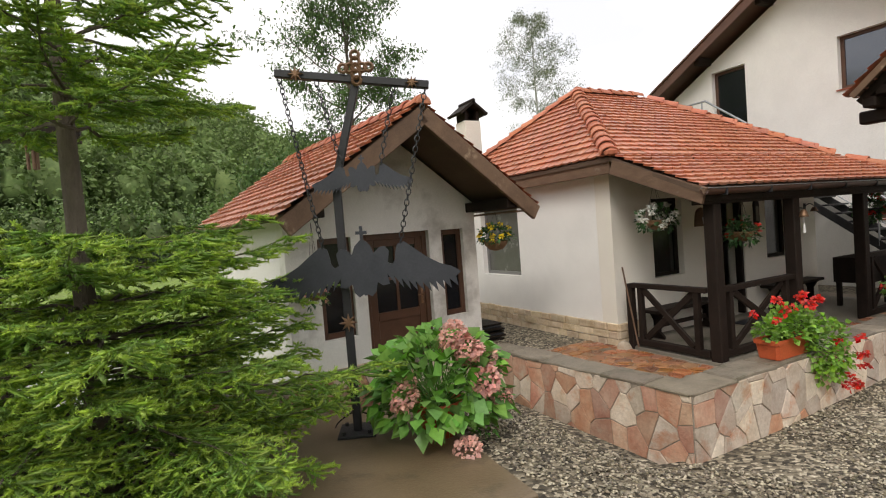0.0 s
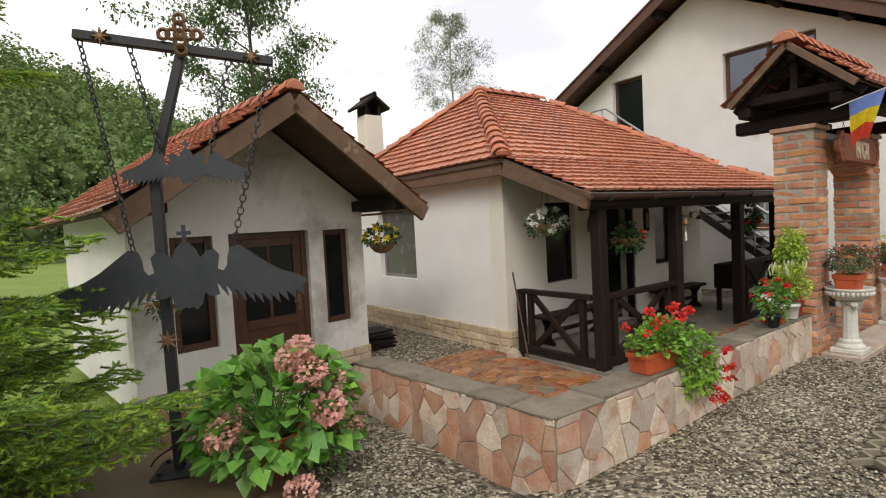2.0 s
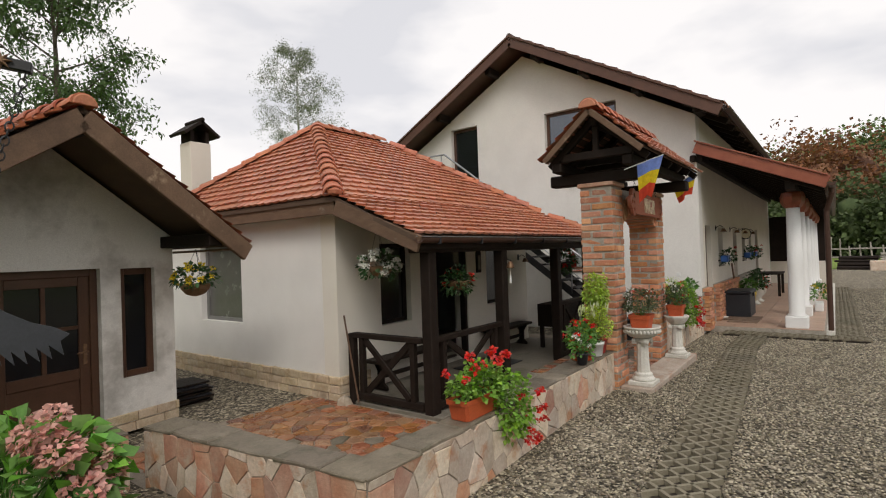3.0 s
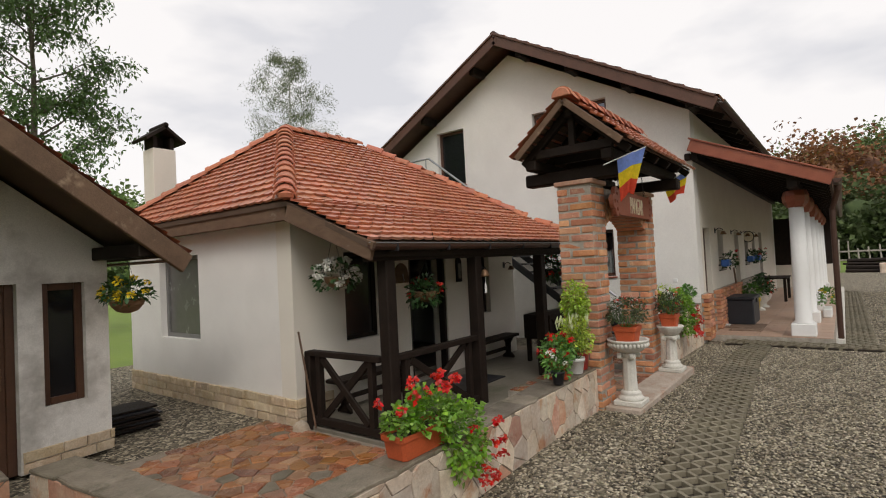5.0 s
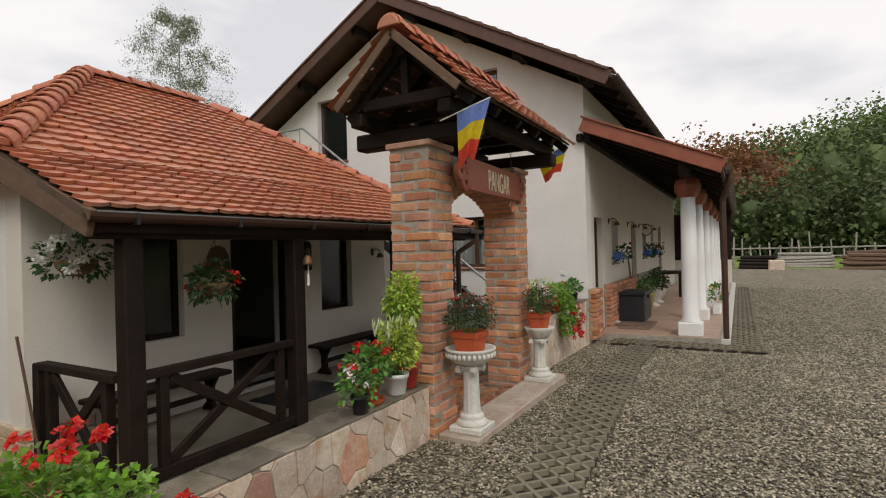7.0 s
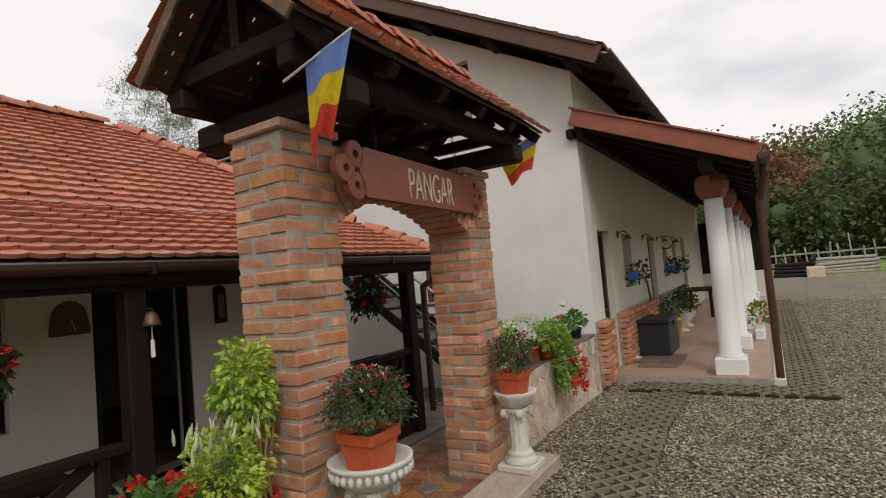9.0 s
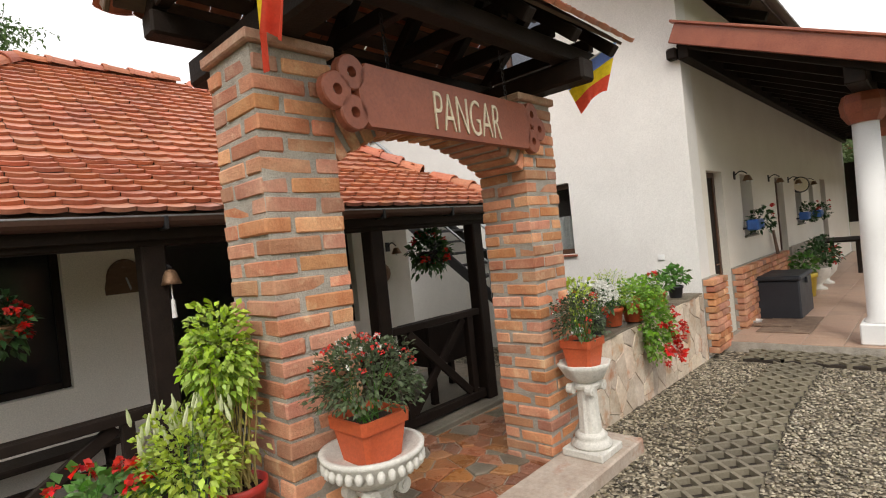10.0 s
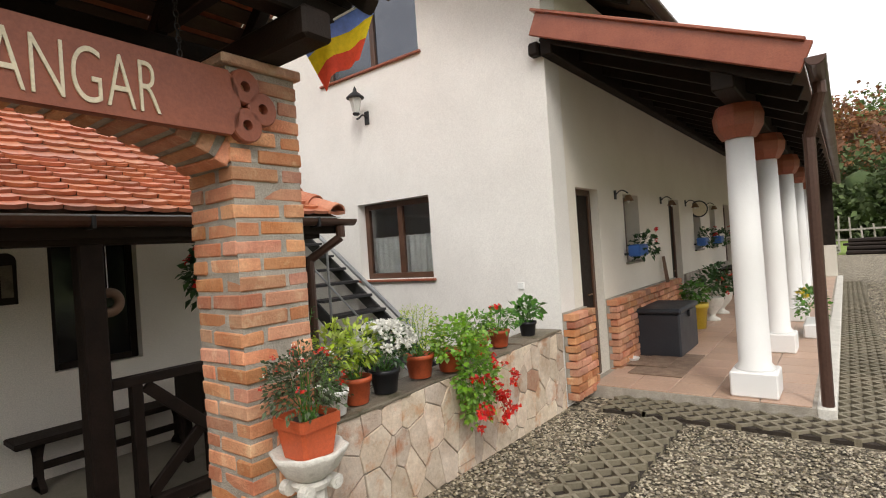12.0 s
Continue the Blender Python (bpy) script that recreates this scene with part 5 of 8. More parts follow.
# ---- paving: grid pavers, crazy paving, gravel ----
def zig_paver_mesh():
    """A concrete lawn paver: wavy bars across its width that touch at their bends and leave lens-shaped holes."""
    bm = bmesh.new()
    W, L, n = 0.46, 0.60, 3
    p = L / n
    xs = [k / 10 for k in range(11)]
    for i in range(n):
        for s in (-1, 1):
            top, bot = [], []
            for t in xs:
                y = (t - 0.5) * W
                off = s * p * 0.25 * (1 - 4 * abs((t * 2.5) % 1.0 - 0.5)) * 0.95
                xc = (i + 0.5 + 0.25 * s) * p - L / 2 + off
                top.append((xc, y))
            for (xa, ya), (xb, yb) in zip(top, top[1:]):
                h = 0.021
                v = [bm.verts.new(q) for q in ((xa - h, ya, 0.012), (xa + h, ya, 0.012), (xb + h, yb, 0.012), (xb - h, yb, 0.012), (xa - h, ya, -0.05), (xa + h, ya, -0.05), (xb + h, yb, -0.05), (xb - h, yb, -0.05))]
                for f in ((0, 1, 2, 3), (0, 4, 5, 1), (2, 6, 7, 3), (0, 3, 7, 4), (1, 5, 6, 2)):
                    bm.faces.new([v[k] for k in f])
    bmesh.ops.remove_doubles(bm, verts=bm.verts, dist=0.0005)
    bmesh.ops.recalc_face_normals(bm, faces=bm.faces)
    return link_mesh("grid_paver", bm, M_PAVER)


def strip_y(x):
    return 1.02 + 0.07 * (min(x, 11.0) - 4.2)


PAVER = zig_paver_mesh()
strip = thing("paver_strip", "strip of grey concrete grid pavers sunk in the gravel", "paving", kind="structure")
rnd = random.Random(23)
for k in range(14):
    x = 4.45 + k * 0.603
    piece("grid_paver", PAVER, strip, pose(x, strip_y(x), ground_z(x) + 0.030, 0, 1.17, (4.0 if x < 11.0 else 0.0) + rnd.uniform(-0.5, 0.5)))
for k in range(22):
    piece("grid_paver", PAVER, strip, pose(13.46 + k * 0.603, -0.05, ground_z(13) + 0.025, 0, 0, rnd.uniform(-0.4, 0.4)))
bed = bmesh.new()
xs_ = span(4.16, 12.66, 14)
rows_ = [[bed.verts.new((x, strip_y(x) + s * 0.225, ground_z(x) + 0.004)) for s in (-1, 1)] for x in xs_]
for a, b in zip(rows_, rows_[1:]):
    bed.faces.new((a[0], b[0], b[1], a[1]))
solid("paver_bed", bed, M_SOIL, "dark damp earth in the holes of the pavers", "soil")
solid("paver_bed", boxed(12.70, 13.155, -0.34, 2.06, -0.2, -0.034), M_SOIL, "dark earth under the pavers before the porch", "soil")
solid("paver_bed", boxed(13.16, 26.7, -0.28, 0.178, -0.25, -0.050), M_SOIL, "dark earth under the pavers beside the porch", "soil")
edge = thing("porch_edge_pavers", "row of grey grid pavers along the porch edge", "paving", kind="structure")
for k in range(4):
    piece("grid_paver", PAVER, edge, pose(12.93, -0.05 + k * 0.603, -0.022, 0, 0, 90 + rnd.uniform(-0.5, 0.5)))

# pink porch tiles
pf = thing("porch_floor", "pinkish square floor tiles of the long porch", "floor", kind="structure")
tm = link_mesh("floor_tile", boxed(-0.196, 0.196, -0.196, 0.196, -0.012, 0.0, 0.003), M_FLOORTILE)
for i in range(35):
    for j in range(5):
        piece("floor_tile", tm, pf, pose(13.37 + 0.4 * i, 0.55 + 0.4 * j, PF))
solid("porch_kerb", boxed(13.16, 27.5, 0.18, 0.32, -0.25, PF - 0.002, 0.01), M_CAST, "pale painted kerb along the porch floor", "kerb")

# crazy paving of the terrace
terrace = thing("terrace_paving", "rust-red and grey irregular paving stones laid in mortar", "paving", kind="structure")
cnt = 0
for (x0, y0, w, h, st, sd) in ((2.68, 2.80, 2.56, 3.35, 0.21, 31), (5.24, 2.80, 1.84, 1.05, 0.22, 32), (7.50, 2.37, 1.52, 1.48, 0.21, 33), (9.1, 2.82, 2.4, 1.0, 0.3, 34)):
    for poly in cells(w, h, st * 0.85, sd, joint=0.014):
        c = [sum(p[k] for p in poly) / len(poly) for k in (0, 1)]
        if x0 + c[0] < 3.9 and y0 + c[1] > 6.0:
            continue
        zb = -0.126 if sd != 33 else 0.02
        bm = extrude_poly(bmesh.new(), poly, lambda u, v, t: (x0 + u, y0 + v, zb + t), rnd.uniform(0.010, 0.018), 0.01)
        part("paving_stone", bm, M_PAVE if rnd.random() < (0.96 if x0 + c[0] < 5.0 else 0.75) else M_COPING, terrace)
solid("gate_step", boxed(7.06, 9.62, 1.96, 2.352, -0.2, 0.10, 0.012), M_STONE, "worn pale stone step under the gate", "step")
solid("gate_bed", boxed(7.45, 9.02, 2.353, 3.855, -0.2, 0.018), M_MORTAR, "mortar bed under the gate paving", "floor")

# concrete slab under the flower pot and the iron stand
slab_pts = [(-0.2, 2.35), (1.30, 2.45), (1.36, 3.2), (1.52, 4.5), (0.3, 4.7), (-0.5, 4.7)]
bm = extrude_poly(bmesh.new(), slab_pts, lambda u, v, t: (u, v, ground_z(u) - 0.02 + t), 0.05, 0.02)
solid("concrete_slab", bm, M_SLAB, "wet brownish concrete slab in the gravel", "slab")

# loose pebbles over the yard
prng = np.random.default_rng(5)
octv = np.array([(1, 0, 0), (-1, 0, 0), (0, 1, 0), (0, -1, 0), (0, 0, 1), (0, 0, -0.6)])
octf = np.array([(0, 2, 4), (2, 1, 4), (1, 3, 4), (3, 0, 4), (2, 0, 5), (1, 2, 5), (3, 1, 5), (0, 3, 5)])


def pebbles(name, n, x0, x1, y0, y1, r0, r1, keep, label, material):
    x, y = prng.uniform(x0, x1, n), prng.uniform(y0, y1, n)
    ok = np.array([keep(a, b) for a, b in zip(x, y)])
    x, y = x[ok], y[ok]
    n = len(x)
    s = prng.uniform(r0, r1, n)[:, None] * prng.uniform(0.6, 1.3, (n, 3)) * np.array([1.15, 0.85, 0.62])
    a = prng.uniform(0, 6.28, n)
    v = octv[None] * s[:, None, :] * prng.uniform(0.8, 1.2, (n, 6, 1))
    ca, sa = np.cos(a)[:, None], np.sin(a)[:, None]
    vx, vy = v[..., 0] * ca - v[..., 1] * sa, v[..., 0] * sa + v[..., 1] * ca
    z = np.array([ground_z(p, q) for p, q in zip(x, y)])
    V = np.stack([vx + x[:, None], vy + y[:, None], v[..., 2] + z[:, None] - 0.006 + prng.uniform(0, 0.006, n)[:, None]], -1).reshape(-1, 3)
    F = (octf[None] + (np.arange(n) * 6)[:, None, None]).reshape(-1, 3)
    me = bpy.data.meshes.new(name)
    me.vertices.add(len(V))
    me.vertices.foreach_set("co", V.ravel())
    me.loops.add(F.size)
    me.loops.foreach_set("vertex_index", F.ravel())
    me.polygons.add(len(F))
    me.polygons.foreach_set("loop_start", np.arange(0, F.size, 3))
    me.update(calc_edges=True)
    me.polygons.foreach_set("use_smooth", np.ones(len(F), dtype=bool))
    me.materials.append(material)
    tagged(new(name, me), label, "gravel", "", "stuff")


def on_gravel(x, y):
    if y > 2.40 and x > 2.25:
        return False
    if abs(y - strip_y(x)) < 0.24 and 4.15 < x < 12.68:
        return False
    if -0.4 < x < 1.42 and 2.35 < y < 4.7:
        return False
    if 7.04 < x < 9.64 and y > 1.94:
        return False
    if x > 12.62 and y > -0.32:
        return False
    return True


for share, material, tone in ((0.60, M_PEBBLE, "brown-grey"), (0.40, M_PEBBLE_PALE, "cream-white")):
    pebbles("gravel_stones", int(98000 * share), 1.2, 13.0, -1.2, 4.6, 0.007, 0.019, on_gravel, "loose rounded " + tone + " gravel stones", material)
    pebbles("gravel_stones", int(56000 * share), 5.0, 26.0, -8.0, -0.3, 0.010, 0.024, on_gravel, "loose " + tone + " gravel stones of the wide yard", material)


# ---- plants and pots ----
def cloud_mesh(name, pts, dirs, size, ratio, material, seed, fold=0.25, vary=0.35):
    """Many folded leaves: at each point a leaf that grows along its direction."""
    rg = np.random.default_rng(seed)
    pts, dirs = np.asarray(pts, float), np.asarray(dirs, float)
    n = len(pts)
    d = dirs / np.maximum(np.linalg.norm(dirs, axis=1, keepdims=True), 1e-6)
    up = rg.normal(0, 0.55, (n, 3)) + np.array([0, 0, 1.0])
    side = np.cross(d, up)
    side /= np.maximum(np.linalg.norm(side, axis=1, keepdims=True), 1e-6)
    nrm = np.cross(side, d)
    s = (size * rg.uniform(1 - vary, 1 + vary, n))[:, None]
    base, tip = pts, pts + d * s - np.array([0, 0, 0.18]) * s
    mid = pts + d * s * 0.45 + nrm * s * fold * 0.3
    left, right = mid + side * s * ratio / 2, mid - side * s * ratio / 2
    V = np.stack([base, left, tip, right], 1).reshape(-1, 3)
    F = (np.array([(0, 1, 2), (0, 2, 3)])[None] + (np.arange(n) * 4)[:, None, None]).reshape(-1, 3)
    return tri_mesh(name, V, F, material)


def tri_mesh(name, V, F, material, smooth=False):
    me = bpy.data.meshes.new(name)
    V, F = np.asarray(V, np.float32), np.asarray(F, np.int32)
    me.vertices.add(len(V))
    me.vertices.foreach_set("co", V.ravel())
    me.loops.add(F.size)
    me.loops.foreach_set("vertex_index", F.ravel())
    me.polygons.add(len(F))
    me.polygons.foreach_set("loop_start", np.arange(0, F.size, 3))
    me.update(calc_edges=True)
    if smooth:
        me.polygons.foreach_set("use_smooth", np.ones(len(F), dtype=bool))
    me.materials.append(material)
    return me


def mound(n, rx, ry, rz, c, seed, low=-0.35, shell=0.55):
    """Points and outward directions in the outer shell of an uneven mound."""
    rg = np.random.default_rng(seed)
    u = rg.normal(0, 1, (n * 2, 3))
    u /= np.linalg.norm(u, axis=1, keepdims=True)
    u = u[u[:, 2] > low][:n]
    lump = 1 + 0.16 * np.sin(u[:, 0] * 5 + seed) * np.cos(u[:, 1] * 4 + 2 * seed) + 0.1 * np.sin(u[:, 2] * 7 + seed)
    r = (shell + (1 - shell) * rg.random(len(u)) ** 0.5) * lump
    p = u * r[:, None] * np.array([rx, ry, rz]) + np.array(c)
    return p, u + rg.normal(0, 0.35, u.shape)


def leaves(parent, name, p, d, size, ratio, material, seed, label=""):
    ob = new(name, cloud_mesh(name, p, d, size, ratio, material, seed))
    ob.parent = parent
    return tagged(ob, label)


def stems(parent, ends, r=0.004, material=None, base=(0, 0, 0), spread=0.02, seed=0, name="stems"):
    rg = random.Random(seed)
    bm = bmesh.new()
    for e in ends:
        rod(bm, (base[0] + rg.uniform(-spread, spread), base[1] + rg.uniform(-spread, spread), base[2]), e, r, r * 0.5, 4, False)
    return tagged(part(name, bm, material or M_LEAF, parent), kind="stuff")


def flower_mesh(name, r, petals, material, seed, ball=1.0, petal=0.75, core=0.55):
    rg = np.random.default_rng(seed)
    u = rg.normal(0, 1, (petals, 3))
    u /= np.linalg.norm(u, axis=1, keepdims=True)
    u[:, 2] = np.abs(u[:, 2]) * ball + u[:, 2] * (1 - ball)
    return cloud_mesh(name, u * r * core, u + rg.normal(0, 0.7, u.shape), r * petal, 0.9, material, seed)


FL_RED = [flower_mesh("flower", 0.042, 26, M_RED, 3), flower_mesh("flower", 0.034, 20, M_RED, 4)]
FL_WHITE = [flower_mesh("flower", 0.026, 16, M_WHITEFL, 5)]
FL_YEL = [flower_mesh("flower", 0.036, 20, M_YELLOW, 6)]
FL_PINK = [flower_mesh("flower_head", 0.12, 300, M_PINK, 7, 0.3, 0.30, 0.8), flower_mesh("flower_head", 0.105, 260, M_PINK, 8, 0.3, 0.30, 0.8)]
FL_MAG = [flower_mesh("flower", 0.05, 40, M_MAGENTA, 9, 0.5)]


def blooms(parent, meshes, spots, seed=0, name="flower"):
    rg = random.Random(seed)
    for x, y, z in spots:
        piece(name, rg.choice(meshes), parent, pose(x, y, z, rg.uniform(-40, 40), rg.uniform(-40, 40), rg.uniform(0, 360)) @ Matrix.Scale(rg.uniform(0.8, 1.2), 4))


def round_pot(parent, r, h, material, z=0.0, label="", rim=True):
    prof = [(r * 0.70, z), (r * 0.74, z + 0.004), (r * 0.93, z + h * 0.80)]
    prof += [(r * 1.02, z + h * 0.81), (r * 1.04, z + h), (r * 0.94, z + h), (r * 0.90, z + h * 0.84)] if rim else [(r, z + h), (r * 0.93, z + h), (r * 0.9, z + h * 0.85)]
    ob = part("pot", turned(prof, 22), material, parent, label, True)
    part("soil", turned([(r * 0.90, z + h * 0.84), (r * 0.5, z + h * 0.88), (0.01, z + h * 0.89)], 14), M_SOIL, parent)
    return ob


def square_pot(parent, w, h, material, z=0.0, label=""):
    bm = bmesh.new()
    rings = []
    for s, zz in ((0.76, 0), (0.78, 0.005), (0.95, h * 0.72), (1.04, h * 0.74), (1.06, h), (0.96, h), (0.92, h * 0.8)):
        k, c = w / 2 * s, w * 0.07
        rings.append([bm.verts.new((x, y, z + zz)) for x, y in ((k - c, -k), (k, -k + c), (k, k - c), (k - c, k), (-k + c, k), (-k, k - c), (-k, -k + c), (-k + c, -k))])
    for a, b in zip(rings, rings[1:]):
        for i in range(8):
            bm.faces.new((a[i], a[(i + 1) % 8], b[(i + 1) % 8], b[i]))
    bm.faces.new(list(reversed(rings[0])))
    part("pot", bm, material, parent, label)
    part("soil", boxed(-w * 0.45, w * 0.45, -w * 0.45, w * 0.45, z + h * 0.76, z + h * 0.82), M_SOIL, parent)


# hydrangea
hy = thing("hydrangea", "large hydrangea with fading pink flower heads in a terracotta pot", "potted plant", (1.26, 3.62, ground_z(1.26) + 0.03))
round_pot(hy, 0.19, 0.27, M_TERRA)
p, d = mound(860, 0.50, 0.44, 0.42, (0, 0, 0.40), 4, -0.6, 0.5)
d[:, 2] -= 0.05
leaves(hy, "foliage", p, d, 0.112, 0.86, M_HYDR, 5)
stems(hy, [tuple(q) for q in p[::6]], 0.006, base=(0, 0, 0.2), spread=0.06, seed=1)
blooms(hy, FL_PINK, [(0.16, -0.28, 0.66), (0.30, -0.24, 0.56), (0.22, -0.38, 0.46), (0.40, -0.18, 0.46), (0.08, -0.20, 0.76), (0.38, -0.30, 0.28), (-0.40, -0.30, 0.42), (-0.34, -0.20, 0.50), (-0.02, -0.46, 0.02), (0.34, 0.0, 0.62), (0.22, 0.06, 0.74)], 3, "flower_head")
mg = thing("small_flower", "low plant with one magenta flower head in the gravel", "flower", (1.50, 3.34, ground_z(1.50)))
p, d = mound(24, 0.08, 0.08, 0.10, (0, 0, 0.06), 3)
leaves(mg, "foliage", p, d, 0.06, 0.5, M_LEAF, 3)
stems(mg, [(0, 0, 0.2)], 0.003)
blooms(mg, FL_MAG, [(0, 0, 0.2)])

# iron stand with bronze crosses
ST = (0.732, 4.046, ground_z(0.70) + 0.03)
ST_M = pose(*ST, 0, 0, -24)
st = thing("iron_stand", "black iron stand with a leaning upper post and crossbar", "stand", ST_M)
part("base_plate", boxed(-0.15, 0.15, -0.15, 0.15, 0, 0.02, 0.004), M_IRON, st)
for sx in (-0.1, 0.1):
    for sy in (-0.1, 0.1):
        part("bolt", rodded((sx, sy, 0.02), (sx, sy, 0.045), 0.016, seg=6), M_IRON, st)
part("post", beamed((0, 0, 0.02), (-0.01, 0, 2.06), 0.065, 0.065, 0.006, up=(1, 0, 0)), M_IRON, st)
part("upper_post", beamed((-0.01, 0.0, 2.03), (0.205, 0, 2.79), 0.06, 0.06, 0.006, up=(0, 1, 0)), M_IRON, st)
part("crossbar", beamed((-0.415, -0.01, 2.90), (0.785, -0.01, 2.745), 0.06, 0.06, 0.006), M_IRON, st)
for k, (a, b) in enumerate((((-0.16, 0), (0, 0.22)), ((0.16, 0), (0, 0.22)))):
    bm = bmesh.new()
    s = -1 if k == 0 else 1
    for i in range(14):
        t0, t1 = i / 14 * 4.2, (i + 1) / 14 * 4.2
        f = lambda t: (s * (0.04 + 0.07 * (1 - t / 6) * (1 + math.cos(t))), 0, 0.05 + 0.05 * t * 0.7 + 0.03 * math.sin(t))
        rod(bm, f(t0), f(t1), 0.006, seg=5)
    part("scroll", bm, M_IRON, st)


def bronze_cross(parent, at, s=0.16):
    """A budded cross of small rings and rays."""
    bm = bmesh.new()
    for dx, dz in ((0, 1), (0, -1), (1, 0), (-1, 0), (0, 0), (0.5, 0), (-0.5, 0), (0, 0.5), (0, -0.5)):
        m = Matrix.Translation((at[0] + dx * s * 0.62, at[1], at[2] + dz * s * 0.62)) @ Matrix.Rotation(math.pi / 2, 4, "X")
        vs = []
        R, r = s * 0.20, s * 0.085
        for i in range(12):
            a = 2 * math.pi * i / 12
            vs.append([bm.verts.new(m @ Vector(((R + r * math.cos(b)) * math.cos(a), (R + r * math.cos(b)) * math.sin(a), r * math.sin(b)))) for b in (0, 1.57, 3.14, 4.71)])
        for i in range(12):
            for j in range(4):
                bm.faces.new((vs[i][j], vs[(i + 1) % 12][j], vs[(i + 1) % 12][(j + 1) % 4], vs[i][(j + 1) % 4]))
    bmesh.ops.recalc_face_normals(bm, faces=bm.faces)
    return part("bronze_cross", bm, M_BRASS, parent, "aged bronze budded cross")


def bronze_star(parent, at, s):
    bm = bmesh.new()
    pts = [((s if k % 2 == 0 else s * 0.42) * math.cos(math.pi * k / 8), (s if k % 2 == 0 else s * 0.42) * math.sin(math.pi * k / 8)) for k in range(16)]
    extrude_poly(bm, pts, lambda u, v, t: (at[0] + u, at[1] - t, at[2] + v), 0.02, 0.015)
    bmesh.ops.recalc_face_normals(bm, faces=bm.faces)
    return part("bronze_star", bm, M_BRASS, parent, "small bronze sun ornament")


bronze_cross(st, (0.22, -0.055, 2.90))
bronze_star(st, (-0.25, -0.045, 2.878), 0.062)
bronze_star(st, (0.65, -0.045, 2.763), 0.055)
bronze_star(st, (0.0, -0.04, 0.90), 0.075)


def eagle_outline(s, tip_drop):
    """Half of a flat double-headed bird from the crown to the tail, mirrored: wing with feather tips below."""
    half = [(0.0, 0.22), (0.025, 0.20), (0.06, 0.165), (0.085, 0.10), (0.13, 0.145), (0.175, 0.150), (0.205, 0.115), (0.20, 0.075), (0.19, 0.02), (0.225, 0.005), (0.25, 0.04), (0.255, 0.10), (0.275, 0.16), (0.33, 0.175), (0.40, 0.12), (0.50, 0.04), (0.60, -0.02), (0.70, -0.055), (0.77, -tip_drop)]
    n = 11
    for k in range(n):
        t = k / n
        x, y = 0.77 - 0.60 * t, -tip_drop - 0.10 * math.sin(math.pi * min(1.0, 0.25 + t * 0.8))
        half += [(x - 0.045, y + 0.035), (x - 0.030, y - 0.045)]
    half += [(0.14, -0.16), (0.10, -0.13), (0.085, -0.20), (0.05, -0.24), (0.02, -0.22), (0.0, -0.23)]
    full = half + [(-u, v) for u, v in reversed(half[1:-1])]
    return [(u * s, v * s) for u, v in full]


def eagle(name, at, s, chains, yaw, label):
    e = thing(name, label, "ornament", ST_M @ pose(*at, 0, 0, yaw))
    bm = bmesh.new()
    pts = eagle_outline(s, 0.10)
    f = bm.faces.new([bm.verts.new((u, 0.004, v)) for u, v in pts])
    g = bmesh.ops.extrude_face_region(bm, geom=[f])
    bmesh.ops.translate(bm, vec=(0, -0.008, 0), verts=[v for v in g["geom"] if isinstance(v, bmesh.types.BMVert)])
    bmesh.ops.triangulate(bm, faces=[q for q in bm.faces if len(q.verts) > 4])
    bmesh.ops.recalc_face_normals(bm, faces=bm.faces)
    part("plate", bm, M_EAGLE, e)
    bm = bmesh.new()
    box(bm, -0.010 * s / 0.8, 0.010 * s / 0.8, -0.004, 0.004, 0.21 * s, 0.32 * s)
    box(bm, -0.035 * s / 0.8, 0.035 * s / 0.8, -0.0035, 0.0035, 0.255 * s, 0.28 * s)
    part("crown_cross", bm, M_EAGLE, e)
    inv = pose(*at, 0, 0, yaw).inverted()
    for a, b in chains:
        chain(e, a, inv @ Vector(b), 0.055, 0.0055, 0.018)


eagle("eagle_plate", (0.16, -0.10, 1.34), 1.0, (((-0.30, 0, 0.165), (-0.385, -0.01, 2.866)), ((0.30, 0, 0.165), (0.755, -0.01, 2.72))), 3, "large flat anthracite steel double-headed eagle hung on chains")
eagle("eagle_plate", (0.205, -0.07, 2.05), 0.52, (((-0.15, 0, 0.08), (-0.10, -0.01, 2.83)), ((0.15, 0, 0.08), (0.50, -0.01, 2.752))), 3, "small flat anthracite steel double-headed eagle hung on chains")


# geraniums on the parapet
def coping_z(x):
    return 0.48 + 0.0068 * (x - 2.6) + 0.03


tr = thing("geranium_trough", "orange plastic trough with red geraniums spilling over", "potted plant", (4.03, 2.54, coping_z(4.03)))
bm = bmesh.new()
rings = []
for s, zz in ((0.86, 0), (0.88, 0.005), (0.97, 0.125), (1.04, 0.13), (1.05, 0.165), (0.96, 0.165), (0.93, 0.14)):
    a, b = 0.25 * s, 0.10 * s
    rings.append([bm.verts.new((x, y, zz)) for x, y in ((a - 0.02, -b), (a, -b + 0.02), (a, b - 0.02), (a - 0.02, b), (-a + 0.02, b), (-a, b - 0.02), (-a, -b + 0.02), (-a + 0.02, -b))])
for a, b in zip(rings, rings[1:]):
    for i in range(8):
        bm.faces.new((a[i], a[(i + 1) % 8], b[(i + 1) % 8], b[i]))
bm.faces.new(list(reversed(rings[0])))
part("trough", bm, M_TERRA, tr)
part("soil", boxed(-0.23, 0.23, -0.088, 0.088, 0.12, 0.14), M_SOIL, tr)
p1_, d1_ = mound(700, 0.22, 0.18, 0.18, (0.12, -0.02, 0.22), 21, -0.5, 0.3)
p2_, d2_ = mound(820, 0.18, 0.16, 0.30, (0.30, -0.18, 0.03), 22, -0.95, 0.3)
